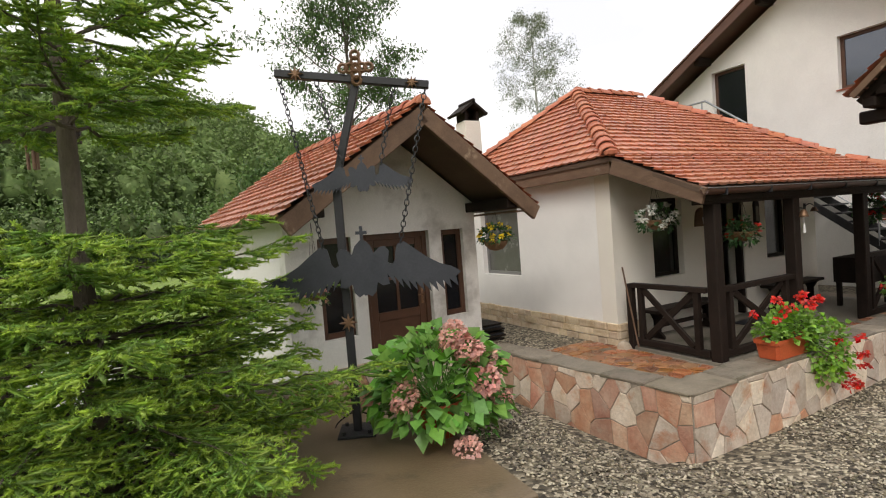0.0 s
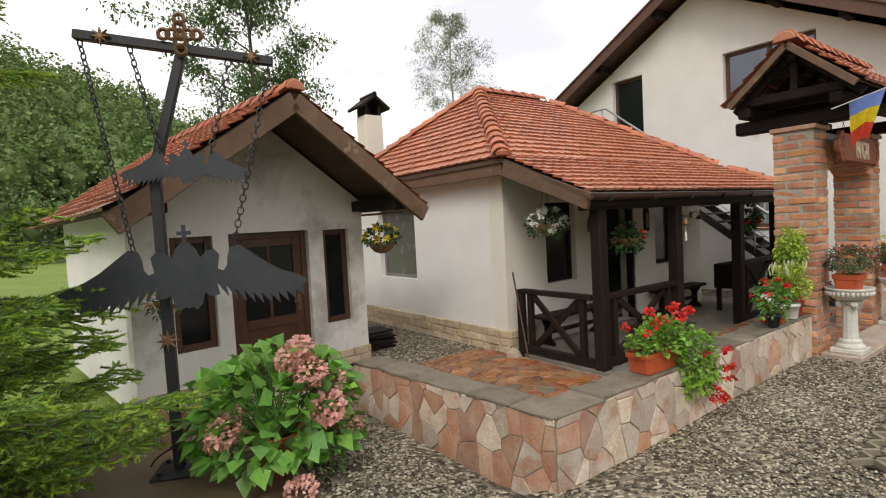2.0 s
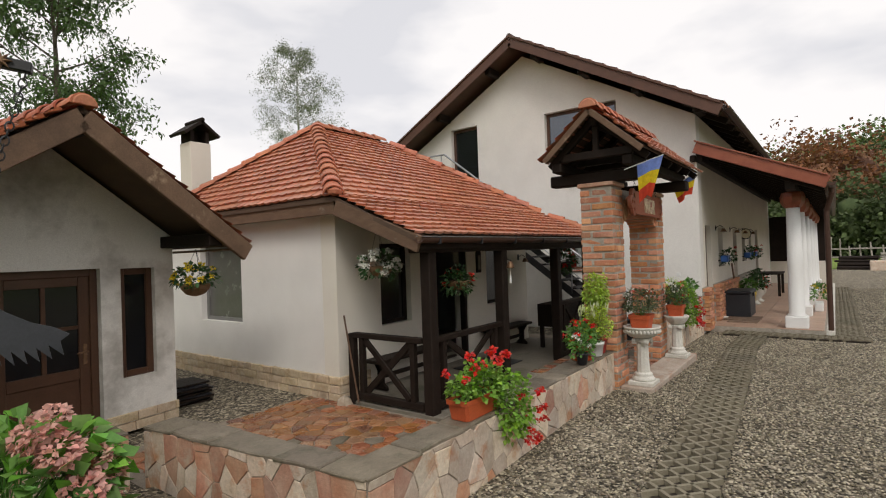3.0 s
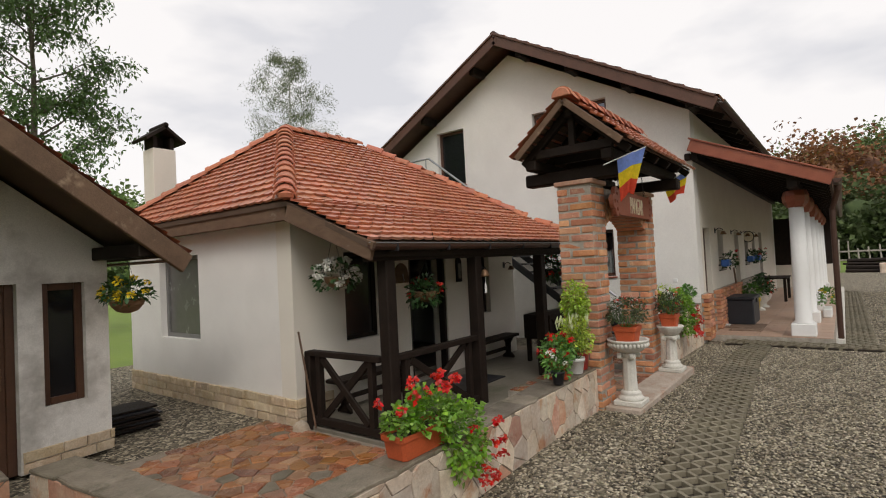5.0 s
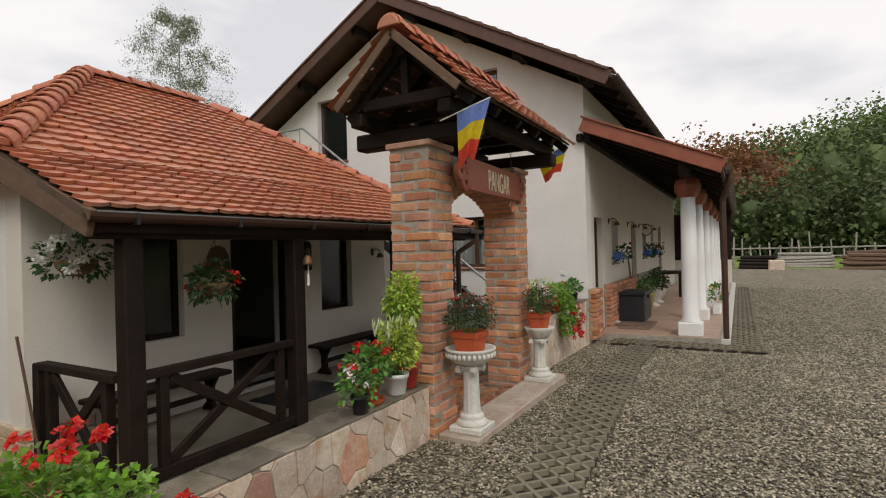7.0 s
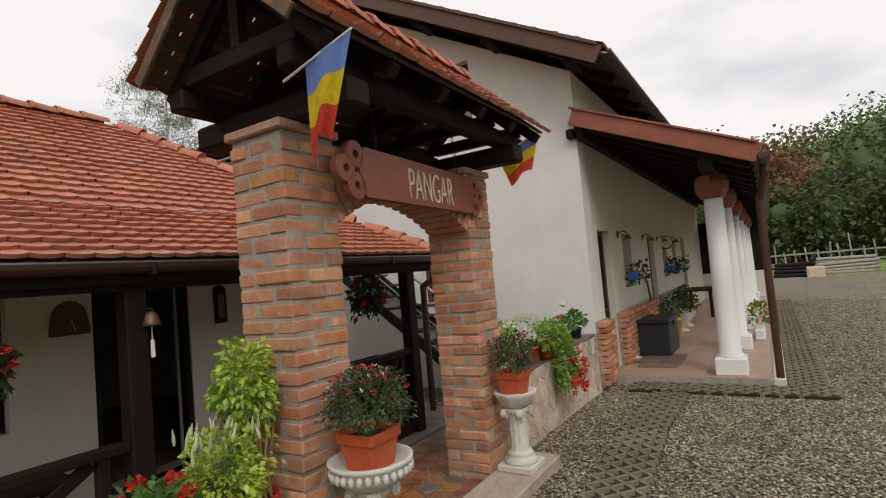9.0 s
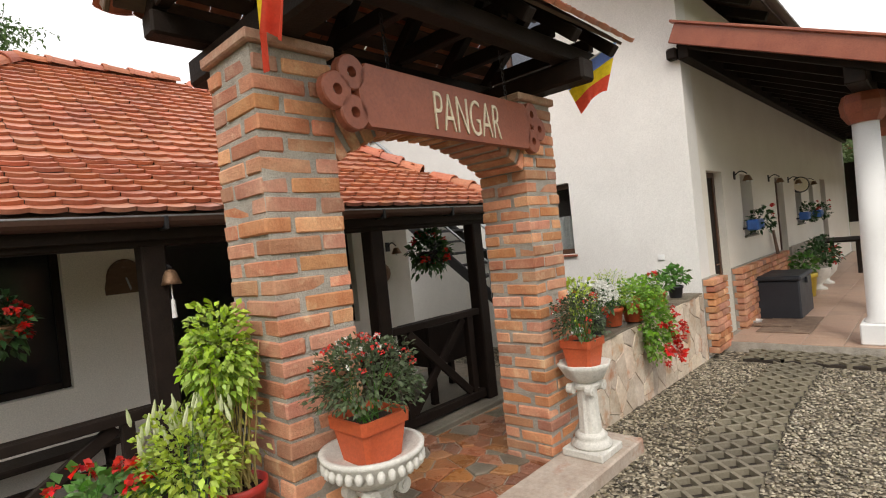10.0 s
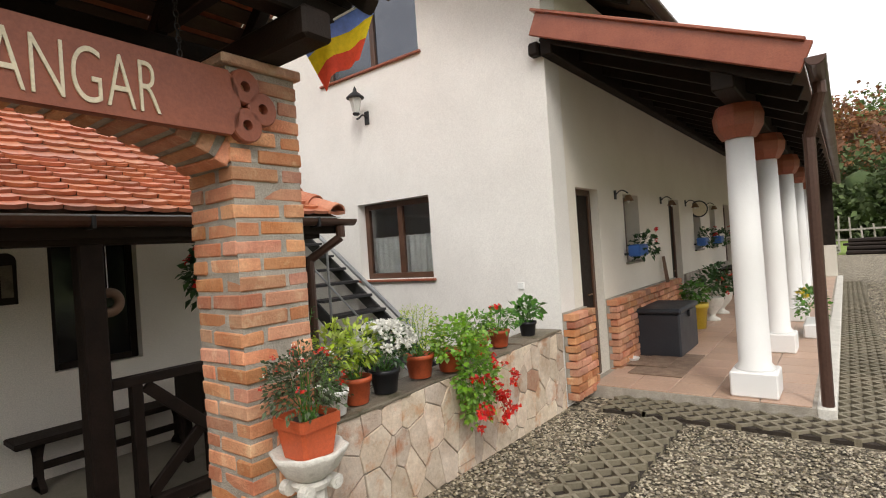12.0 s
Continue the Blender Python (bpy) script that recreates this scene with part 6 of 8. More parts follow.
p3_, d3_ = mound(260, 0.15, 0.12, 0.13, (-0.14, 0.0, 0.21), 23, -0.3, 0.4)
leaves(tr, "foliage", np.vstack([p1_, p2_, p3_]), np.vstack([d1_, d2_, d3_]), 0.040, 1.05, M_GERAN, 24)
rg = random.Random(9)
blooms(tr, FL_RED, [(rg.uniform(-0.2, 0.35), rg.uniform(-0.16, 0.1), rg.uniform(0.38, 0.50)) for _ in range(9)] + [(rg.uniform(0.25, 0.6), -0.28 + rg.uniform(-0.08, 0.05), rg.uniform(-0.32, 0.15)) for _ in range(13)] + [(-0.25, -0.1, 0.34), (-0.3, 0.05, 0.38)], 5)
stems(tr, [(rg.uniform(0.3, 0.62), -0.30, rg.uniform(-0.3, 0.1)) for _ in range(12)] + [(rg.uniform(-0.2, 0.3), -0.05, 0.42) for _ in range(8)], 0.0025, base=(0.2, -0.1, 0.15), spread=0.1, seed=8)


def potted(name, label, at, r, h, pot_mat, crown, leaf, ratio, leaf_mat, flowers=(), seed=1, n=220, square=False, pot_label="", saucer=None):
    """A pot with a mound of leaves: crown is (rx, ry, rz, centre height)."""
    t = thing(name, label, "potted plant", at)
    if square:
        square_pot(t, 2 * r, h, pot_mat, 0, pot_label)
    else:
        round_pot(t, r, h, pot_mat, 0.012 if saucer else 0, pot_label)
    if saucer:
        part("saucer", turned([(r * 0.8, 0), (r * 1.15, 0.004), (r * 1.25, 0.03), (r * 1.18, 0.03), (r * 1.1, 0.012)], 20), saucer, t)
    rx, ry, rz, zc = crown
    p, d = mound(n, rx, ry, rz, (0, 0, zc), seed, -0.6, 0.3)
    leaves(t, "foliage", p, d, leaf, ratio, leaf_mat, seed + 1)
    stems(t, [tuple(q) for q in p[::max(1, n // 22)]], 0.0035, base=(0, 0, h * 0.8), spread=r * 0.4, seed=seed)
    rg = random.Random(seed)
    for meshes, cnt in flowers:
        spots = []
        for _ in range(cnt):
            a, e = rg.uniform(0, 6.28), rg.uniform(0.05, 1.3)
            spots.append((rx * 1.02 * math.cos(a) * math.cos(e), ry * 1.02 * math.sin(a) * math.cos(e), zc + rz * 1.02 * math.sin(e)))
        blooms(t, meshes, spots, seed)
    return t


potted("small_geranium", "small dark pot with white and red flowers on the parapet", (6.13, 2.46, coping_z(6.13)), 0.07, 0.13, M_BLACKPOT, (0.15, 0.14, 0.14, 0.20), 0.04, 0.8, M_LEAF, ((FL_WHITE, 9), (FL_RED, 3)), 31)
potted("red_geranium", "red geranium in a brown pot with saucer", (6.36, 2.56, coping_z(6.36)), 0.10, 0.16, M_TERRA, (0.22, 0.18, 0.17, 0.28), 0.05, 1.0, M_LEAF, ((FL_RED, 7),), 32, 260, saucer=M_TERRA)
sv = potted("lime_plant", "pale lime leafy plant with white flower spikes in a white pot", (6.66, 2.50, coping_z(6.66)), 0.10, 0.17, M_WHITE, (0.21, 0.19, 0.24, 0.36), 0.032, 0.65, M_LEAF_LIGHT, (), 33, 1500)
rg = random.Random(4)
spike = link_mesh("flower_spike", turned([(0.004, 0), (0.009, 0.02), (0.007, 0.05), (0.002, 0.08)], 6), surface("pale_flower_spikes", (0.45, 0.5, 0.25), (0.55, 0.58, 0.36), 30, 80, 0.8, 0.3))
for k in range(38):
    a, rr = rg.uniform(0, 6.28), rg.uniform(0.02, 0.21)
    x, y, z = rr * math.cos(a), rr * math.sin(a), 0.46 + rg.uniform(0, 0.12)
    piece("flower_spike", spike, sv, pose(x, y, z, rg.uniform(-15, 15), rg.uniform(-15, 15)))
bs = thing("basil", "tall basil with bare yellow stems in a red pot", "potted plant", (6.87, 2.55, coping_z(6.87)))
round_pot(bs, 0.12, 0.20, M_REDPOT, label="glossy red pot")
rg = random.Random(12)
ends = [(rg.uniform(-0.15, 0.13), rg.uniform(-0.13, 0.13), rg.uniform(0.62, 0.85)) for _ in range(40)]
stems(bs, ends, 0.005, surface("dry_yellow_stems", (0.34, 0.27, 0.08), (0.45, 0.38, 0.14), 8, 60, 0.8, 0.2), (0, 0, 0.18), 0.07, 3)
p, d = mound(1500, 0.15, 0.15, 0.24, (-0.03, 0, 0.74), 34, -0.9, 0.2)
d[:, 2] -= 0.4
leaves(bs, "foliage", p, d, 0.038, 0.62, leafy("basil_leaves", (0.27, 0.43, 0.045), (0.42, 0.56, 0.075), 0.45), 35)
p, d = mound(110, 0.13, 0.12, 0.20, (0, 0, 0.42), 36, -0.9, 0.3)
d[:, 2] -= 0.5
leaves(bs, "lower_leaves", p, d, 0.040, 0.5, surface("yellowing_leaves", (0.30, 0.32, 0.05), (0.42, 0.40, 0.09), 6, 40, 0.6, 0), 37)


# cast stone pedestals
def pedestal(name, at, label, bowl, h):
    t = thing(name, label, "pedestal", at)
    part("plinth", boxed(-0.155, 0.155, -0.155, 0.155, 0, 0.055, 0.008), M_CAST, t)
    part("foot", turned([(0.14, 0.055), (0.145, 0.075), (0.12, 0.10), (0.105, 0.115), (0.115, 0.13), (0.09, 0.155)], 24), M_CAST, t, smooth=True)
    part("shaft", turned([(0.078, 0.15), (0.072, 0.3), (0.068, h - 0.2)], 40, flute=0.035, flutes=10), M_CAST, t, "fluted column shaft")
    bm = turned([(0.07, h - 0.2), (0.09, h - 0.19), (0.10, h - 0.165), (0.085, h - 0.15)], 20)
    for sx in (-1, 1):
        for sy in (-1, 1):
            rod(bm, (sx * 0.085, sy * 0.05, h - 0.185), (sx * 0.085, sy * 0.095, h - 0.185), 0.036, seg=12)
            rod(bm, (sx * 0.085, sy * 0.095, h - 0.185), (sx * 0.085, sy * 0.102, h - 0.185), 0.018, seg=10)
    part("capital", bm, M_CAST, t, "scrolled capital")
    if bowl:
        part("bowl", turned([(0.08, h - 0.15), (0.15, h - 0.13), (0.20, h - 0.085), (0.215, h - 0.03), (0.228, h - 0.02), (0.232, h), (0.205, h), (0.19, h - 0.03), (0.05, h - 0.06)], 36), M_CAST, t, "round bowl with an egg-moulded rim", True)
        em = turned([(0.004, -0.03), (0.016, -0.018), (0.018, 0.005), (0.008, 0.022)], 8)
        eme = link_mesh("egg_moulding", em, M_CAST, True)
        for k in range(30):
            a = 2 * math.pi * k / 30
            piece("egg_moulding", eme, t, pose(0.213 * math.cos(a), 0.213 * math.sin(a), h - 0.055))
    else:
        part("shell_bowl", turned([(0.075, h - 0.15), (0.13, h - 0.11), (0.17, h - 0.04), (0.185, h - 0.01), (0.17, h - 0.005), (0.12, h - 0.04), (0.03, h - 0.05)], 40, flute=0.045, flutes=8), M_CAST, t, "scalloped shell bowl", True)
    return t


pedestal("plant_pedestal", (7.29, 2.13, 0.10), "white cast stone pedestal with a round bowl", True, 0.735)
pedestal("plant_pedestal", (9.22, 2.16, 0.10), "weathered cast stone pedestal with a shell bowl", False, 0.655)
M_FUCHSIA = leafy("fuchsia_leaves", (0.055, 0.085, 0.04), (0.11, 0.145, 0.07), 0.5)
FUCH = flower_mesh("flower", 0.017, 12, M_RED, 11)
FUCW = flower_mesh("flower", 0.012, 8, M_WHITEFL, 12)
potted("fuchsia", "fuchsia with small red and white flowers in a square terracotta pot", (7.29, 2.13, 0.785), 0.125, 0.20, M_TERRA, (0.25, 0.22, 0.19, 0.34), 0.026, 0.6, M_FUCHSIA, (([FUCH], 30), ([FUCW], 18)), 41, 1900, True)
potted("fuchsia", "leggy fuchsia with dark leaves in a square terracotta pot", (9.22, 2.16, 0.715), 0.115, 0.20, M_TERRA, (0.20, 0.18, 0.20, 0.34), 0.026, 0.6, M_FUCHSIA, (([FUCH], 18), ([FUCW], 14)), 42, 1100, True)


def pl_z(x):
    return 0.695 + 0.045 * (x - 9.46) / 3.2 + 0.03


potted("herb_pot", "tall bronze-leaved plant behind the terracotta pot", (9.50, 2.58, pl_z(9.50)), 0.08, 0.12, M_BLACKPOT, (0.12, 0.10, 0.42, 0.52), 0.030, 0.4, M_LEAF_DARK, (([FUCH], 10),), 43, 240)
potted("leafy_pot", "light green leafy plant in a small white pot", (9.68, 2.50, pl_z(9.68)), 0.085, 0.15, M_WHITE, (0.15, 0.14, 0.20, 0.34), 0.055, 0.5, M_LEAF_LIGHT, (), 44, 240)
potted("leafy_pot", "yellow-green plant in a brown terracotta pot", (9.90, 2.55, pl_z(9.90)), 0.10, 0.17, M_TERRA, (0.17, 0.15, 0.18, 0.34), 0.055, 0.5, M_LEAF_LIGHT, (), 45, 260)
potted("chrysanthemum", "white chrysanthemum in a black plastic pot", (10.16, 2.55, pl_z(10.16)), 0.105, 0.16, M_BLACKPOT, (0.24, 0.20, 0.16, 0.30), 0.04, 0.6, M_LEAF_DARK, (([FL_WHITE[0]], 170),), 46, 380)
potted("leafy_pot", "feathery green plant in a terracotta pot", (10.56, 2.58, pl_z(10.56)), 0.11, 0.17, M_TERRA, (0.20, 0.17, 0.22, 0.32), 0.03, 0.25, M_LEAF_LIGHT, (), 47, 700)
tg = thing("geranium_pot", "trailing red geranium hanging over the stone wall", "potted plant", (10.80, 2.48, pl_z(10.80)))
round_pot(tg, 0.11, 0.16, M_TERRA)
p1_, d1_ = mound(620, 0.24, 0.18, 0.19, (0, -0.04, 0.21), 51, -0.5, 0.3)
p2_, d2_ = mound(900, 0.22, 0.13, 0.32, (0.05, -0.20, -0.05), 52, -0.95, 0.3)
leaves(tg, "foliage", np.vstack([p1_, p2_]), np.vstack([d1_, d2_]), 0.038, 1.0, M_GERAN, 53)
rg = random.Random(19)
spots = [(rg.uniform(-0.2, 0.32), -0.36 + rg.uniform(-0.04, 0.06), rg.uniform(-0.42, 0.12)) for _ in range(22)] + [(rg.uniform(0.25, 0.55), -0.30, rg.uniform(-0.4, -0.05)) for _ in range(10)]
blooms(tg, FL_RED, spots, 6)
stems(tg, spots[::2], 0.0025, base=(0.05, -0.15, 0.1), spread=0.08, seed=5)
potted("leafy_pot", "dry green plant in a terracotta pot", (11.30, 2.58, pl_z(11.30)), 0.12, 0.16, M_TERRA, (0.20, 0.15, 0.13, 0.25), 0.05, 0.45, M_GERAN, (), 54, 260)
potted("leafy_pot", "olive green plant in a brown pot", (11.68, 2.58, pl_z(11.68)), 0.10, 0.15, M_TERRA, (0.17, 0.15, 0.12, 0.23), 0.05, 0.5, M_LEAF, ((FL_RED, 2),), 55, 220)
potted("leafy_pot", "broad-leaved green plant in a black pot", (12.22, 2.58, pl_z(12.22)), 0.09, 0.14, M_BLACKPOT, (0.16, 0.14, 0.12, 0.24), 0.075, 0.75, M_LEAF, (), 56, 120)


# hanging baskets
def basket(name, label, at, hook, r, crown, leaf, ratio, leaf_mat, flowers, seed, n=260, wicker=True):
    t = thing(name, label, "hanging basket", at)
    col_ = surface("wicker", (0.16, 0.09, 0.045), (0.24, 0.14, 0.07), 40, 90, 0.8, 0.6) if wicker else M_BLACKPOT
    part("basket", turned([(0.03, -r * 0.8), (r * 0.6, -r * 0.66), (r * 0.92, -r * 0.3), (r, 0), (r * 0.95, 0.01), (r * 0.88, -r * 0.2)], 22), col_, t)
    hk = Vector(hook) - Vector(at)
    for k in range(3):
        a = 2 * math.pi * k / 3 + 0.4
        part("hanger", rodded((r * math.cos(a), r * math.sin(a), 0), hk, 0.0025, seg=4), M_IRON, t)
    rx, ry, rz, zc = crown
    p, d = mound(n, rx, ry, rz, (0, 0, zc), seed, -0.85, 0.35)
    leaves(t, "foliage", p, d, leaf, ratio, leaf_mat, seed)
    rg = random.Random(seed)
    for meshes, cnt in flowers:
        spots = []
        for _ in range(cnt):
            a, e = rg.uniform(0, 6.28), rg.uniform(-0.7, 1.2)
            spots.append((rx * math.cos(a) * math.cos(e), ry * math.sin(a) * math.cos(e), zc + rz * math.sin(e)))
        blooms(t, meshes, spots, seed)
    return t


basket("hanging_basket", "wicker hanging basket full of yellow flowers under the hut eave", (3.64, 6.20, 1.58), (3.66, 6.2, 2.0), 0.17, (0.24, 0.22, 0.15, 0.09), 0.06, 0.7, M_LEAF_DARK, ((FL_YEL, 26),), 61)
basket("hanging_basket", "hanging basket with white flowers under the porch verge", (5.40, 4.86, 1.70), (5.36, 4.86, 2.22), 0.16, (0.27, 0.25, 0.20, 0.02), 0.055, 0.75, M_LEAF_DARK, (([flower_mesh("flower", 0.042, 22, M_WHITEFL, 25)], 40), ([flower_mesh("flower", 0.05, 24, M_WHITEFL, 15)], 8)), 62)
basket("hanging_basket", "hanging basket with drooping red begonia by the porch door", (6.24, 4.24, 1.46), (6.24, 4.2, 1.86), 0.15, (0.22, 0.20, 0.19, 0.0), 0.060, 0.6, M_LEAF_DARK, ((FL_RED, 9),), 63, 420)
basket("hanging_basket", "dark hanging plant with red flowers at the porch end", (9.98, 4.36, 1.60), (9.98, 4.33, 1.95), 0.15, (0.22, 0.21, 0.24, 0.0), 0.075, 0.6, M_LEAF_DARK, ((FL_RED, 14),), 64, 480, False)
basket("hanging_basket", "small hanging plant with red flowers in front of the hut", (1.0, 6.15, 1.15), (1.0, 6.1, 2.0), 0.09, (0.14, 0.13, 0.2, 0.0), 0.06, 0.6, M_LEAF_DARK, (([flower_mesh("flower", 0.04, 20, M_PINK, 19)], 9),), 65, 90)


# ---- porch of the tiled house: small things ----
def bench(at, L, label):
    b = thing("wooden_bench", label, "bench", at)
    part("seat", boxed(-L / 2, L / 2, -0.16, 0.16, 0.40, 0.45, 0.01), M_DARKWOOD, b)
    for x in (-L / 2 + 0.18, L / 2 - 0.18):
        bm = extrude_poly(bmesh.new(), [(-0.12, 0), (0.12, 0), (0.12, 0.04), (0.05, 0.10), (0.05, 0.28), (0.13, 0.40), (-0.13, 0.40), (-0.05, 0.28), (-0.05, 0.10), (-0.12, 0.04)], lambda u, v, t: (x - 0.025 + t, u, v), 0.05, 0.004)
        bmesh.ops.recalc_face_normals(bm, faces=bm.faces)
        part("leg", bm, M_DARKWOOD, b)
    part("stretcher", boxed(-L / 2 + 0.2, L / 2 - 0.2, -0.02, 0.02, 0.16, 0.22, 0.005), M_DARKWOOD, b)


bench((9.5, 5.38, -0.075), 1.5, "dark wooden bench against the white wall")
bench((6.45, 5.38, -0.075), 1.5, "dark wooden bench behind the porch rail")
cb = thing("wooden_chest", "dark stained open wooden trough on legs at the porch end", "chest", (10.25, 4.62, -0.075))
bm = bmesh.new()
box(bm, -0.42, 0.42, -0.26, -0.23, 0.42, 0.86, 0.006)
box(bm, -0.42, 0.42, 0.23, 0.26, 0.42, 0.86, 0.006)
box(bm, -0.42, -0.39, -0.23, 0.23, 0.42, 0.86, 0.006)
box(bm, 0.39, 0.42, -0.23, 0.23, 0.42, 0.86, 0.006)
box(bm, -0.39, 0.39, -0.23, 0.23, 0.44, 0.47)
part("body", bm, M_DARKWOOD, cb)
for sx in (-0.36, 0.36):
    for sy in (-0.2, 0.2):
        part("leg", boxed(sx - 0.035, sx + 0.035, sy - 0.035, sy + 0.035, 0, 0.42, 0.005), M_DARKWOOD, cb)
solid("door_mat", boxed(7.45, 8.55, 4.55, 5.25, -0.073, -0.058, 0.004), M_BLACKPOT, "black rubber door mat before the porch door", "mat", "")
pq = thing("bell_plaque", "dark bell-shaped wooden plaque on the porch wall", "plaque", (7.33, PGY - 0.03, 1.53))
pts = [(-0.16, 0), (0.16, 0), (0.165, 0.06)] + [(0.15 * math.cos(a), 0.13 + 0.18 * math.sin(a)) for a in span(0.0, math.pi, 12)] + [(-0.165, 0.06)]
bm = extrude_poly(bmesh.new(), pts, lambda u, v, t: (u, 0.03 - t, v), 0.03, 0.006)
bmesh.ops.recalc_face_normals(bm, faces=bm.faces)
part("board", bm, M_BEAM, pq)
part("clapper", rodded((0.0, -0.012, 0.14), (0.03, -0.012, 0.03), 0.008), M_STEEL, pq)
vb = solid("vent_cover", boxed(7.07, 7.29, PGY - 0.03, PGY - 0.002, 1.95, 2.05, 0.004), M_DARKWOOD, "small dark vent cover high on the wall", "vent", "")
bl = thing("hand_bell", "small brass bell hung from the porch post with a cord", "bell", (7.15, 3.93, 1.60))
part("bell", turned([(0.062, 0), (0.055, 0.02), (0.045, 0.06), (0.03, 0.09), (0.008, 0.10)], 16), M_BRASS, bl, smooth=True)
part("bracket", beamed((0, 0.06, 0.13), (0, -0.02, 0.11), 0.012, 0.012, 0.0), M_IRON, bl)
part("cord", rodded((0, 0, 0.0), (0, 0, -0.10), 0.004, seg=5), M_WHITE, bl)
part("handle", rodded((0, 0, -0.10), (0, 0, -0.22), 0.012, 0.016), M_WHITE, bl)
ic = thing("wall_icon", "narrow arched dark wooden wall frame with a pale panel", "picture", (8.85, PGY - 0.02, 1.46))
bm = extrude_poly(bmesh.new(), [(-0.07, 0), (0.07, 0), (0.075, 0.36)] + [(0.075 * math.cos(a), 0.36 + 0.075 * math.sin(a)) for a in span(0.2, 2.94, 8)] + [(-0.075, 0.36)], lambda u, v, t: (u, 0.018 - t, v), 0.035, 0.006)
bmesh.ops.recalc_face_normals(bm, faces=bm.faces)
part("frame", bm, M_DARKWOOD, ic)
part("panel", boxed(-0.04, 0.04, -0.022, -0.018, 0.06, 0.33), M_COPING, ic)
gd = thing("nest_ornament", "round straw nest ornament hung beside the porch post", "ornament", (9.09, 4.14, 1.46))
bm = bmesh.new()
ring = []
for i in range(18):
    a = 2 * math.pi * i / 18
    ring.append([bm.verts.new(((0.07 + 0.035 * math.cos(b)) * math.cos(a), 0.04 * math.sin(b), (0.07 + 0.035 * math.cos(b)) * math.sin(a))) for b in span(0, 5.2, 5)])
for i in range(18):
    for j in range(6):
        bm.faces.new((ring[i][j], ring[(i + 1) % 18][j], ring[(i + 1) % 18][(j + 1) % 6], ring[i][(j + 1) % 6]))
part("ring", bm, M_BEAM, gd, smooth=True)
part("cord", rodded((0, 0, 0.10), (0, 0, 0.45), 0.003, seg=4), M_WHITE, gd)


def sconce(name, m, label, arm=0.16):
    s = thing(name, label, "wall lamp", m)
    part("wall_plate", boxed(-0.035, 0.035, -0.015, 0.0, -0.06, 0.06, 0.004), M_IRON, s)
    bm = bmesh.new()
    f = lambda t: (0, -0.015 - arm * t, 0.05 * math.sin(t * 3.1))
    for k in range(8):
        rod(bm, f(k / 8), f((k + 1) / 8), 0.008, seg=6)
    part("arm", bm, M_IRON, s)
    part("shade", turned([(0.03, -0.02), (0.07, -0.10), (0.065, -0.10), (0.02, -0.03)], 14, (0, -0.015 - arm, 0.0)), M_BRASS, s)
    part("bulb", turned([(0.01, -0.04), (0.03, -0.08), (0.01, -0.12)], 10, (0, -0.015 - arm, 0.0)), M_WHITE, s, smooth=True)
    return s


sconce("wall_sconce", face_m(10.44, PGY, 1.71, 0), "small iron wall sconce at the porch end")
br = thing("broom_stick", "thin wooden stick leaning in the porch corner", "stick", (5.26, 5.20, -0.07))
part("stick", rodded((0, 0, 0), (-0.12, 0.10, 1.15), 0.012), M_BEAM, br)
rk = thing("corner_stone", "pale broken stone at the plinth corner", "stone", (5.22, 5.42, -0.12))
bm = bmesh.new()
bmesh.ops.create_icosphere(bm, subdivisions=2, radius=0.11)
for v in bm.verts:
    v.co *= 1 + 0.25 * noise.noise(v.co * 9)
    v.co.z = max(v.co.z, -0.02) * 1.1
part("stone", bm, M_STONE, rk)
ss = thing("slate_stack", "stack of dark roofing slates beside the hut", "slates", (4.12, 7.55, -0.135))
rg = random.Random(2)
for k in range(9):
    m = pose(rg.uniform(-0.05, 0.05), rg.uniform(-0.05, 0.05), k * 0.032, 0, 0, rg.uniform(-10, 10))
    bm = boxed(-0.30, 0.30, -0.24, 0.24, 0, 0.026, 0.004)
    bmesh.ops.transform(bm, matrix=m, verts=bm.verts)
    part("slate", bm, M_BLACKPOT if k % 2 else M_DARKWOOD, ss)

# ---- outdoor stair on the gable wall ----
sr = thing("outdoor_stair", "dark open-tread outdoor stair with a steel handrail on the gable wall", "stair", (12.15, 3.65, -0.14))
NS, RISE, RUN = 20, 0.185, 0.2395
for k in range(NS):
    part("tread", boxed(-0.40, 0.42, RUN * k, RUN * k + 0.26, RISE * (k + 1) - 0.035, RISE * (k + 1), 0.005), M_IRON, sr)
for x in (-0.42, 0.44):
    part("stringer", beamed((x, -0.05, -0.02), (x, RUN * NS, RISE * NS - 0.08), 0.03, 0.16), M_IRON, sr)
part("landing", boxed(-0.44, 0.46, RUN * NS, RUN * NS + 1.1, RISE * NS - 0.05, RISE * NS, 0.005), M_IRON, sr)
hr = part("handrail", rodded((-0.42, 0.05, 1.03), (-0.42, RUN * NS, RISE * NS + 0.95), 0.026), M_STEEL, sr, "galvanised steel handrail")
part("mid_rail", rodded((-0.42, 0.1, 0.55), (-0.42, RUN * NS, RISE * NS + 0.5), 0.012), M_STEEL, sr)
part("landing_rail", rodded((-0.42, RUN * NS, RISE * NS + 0.95), (-0.42, RUN * NS + 1.1, RISE * NS + 0.95), 0.024), M_STEEL, sr)
part("landing_end_rail", rodded((-0.42, RUN * NS + 1.1, RISE * NS + 0.95), (0.44, RUN * NS + 1.1, RISE * NS + 0.95), 0.024), M_STEEL, sr)
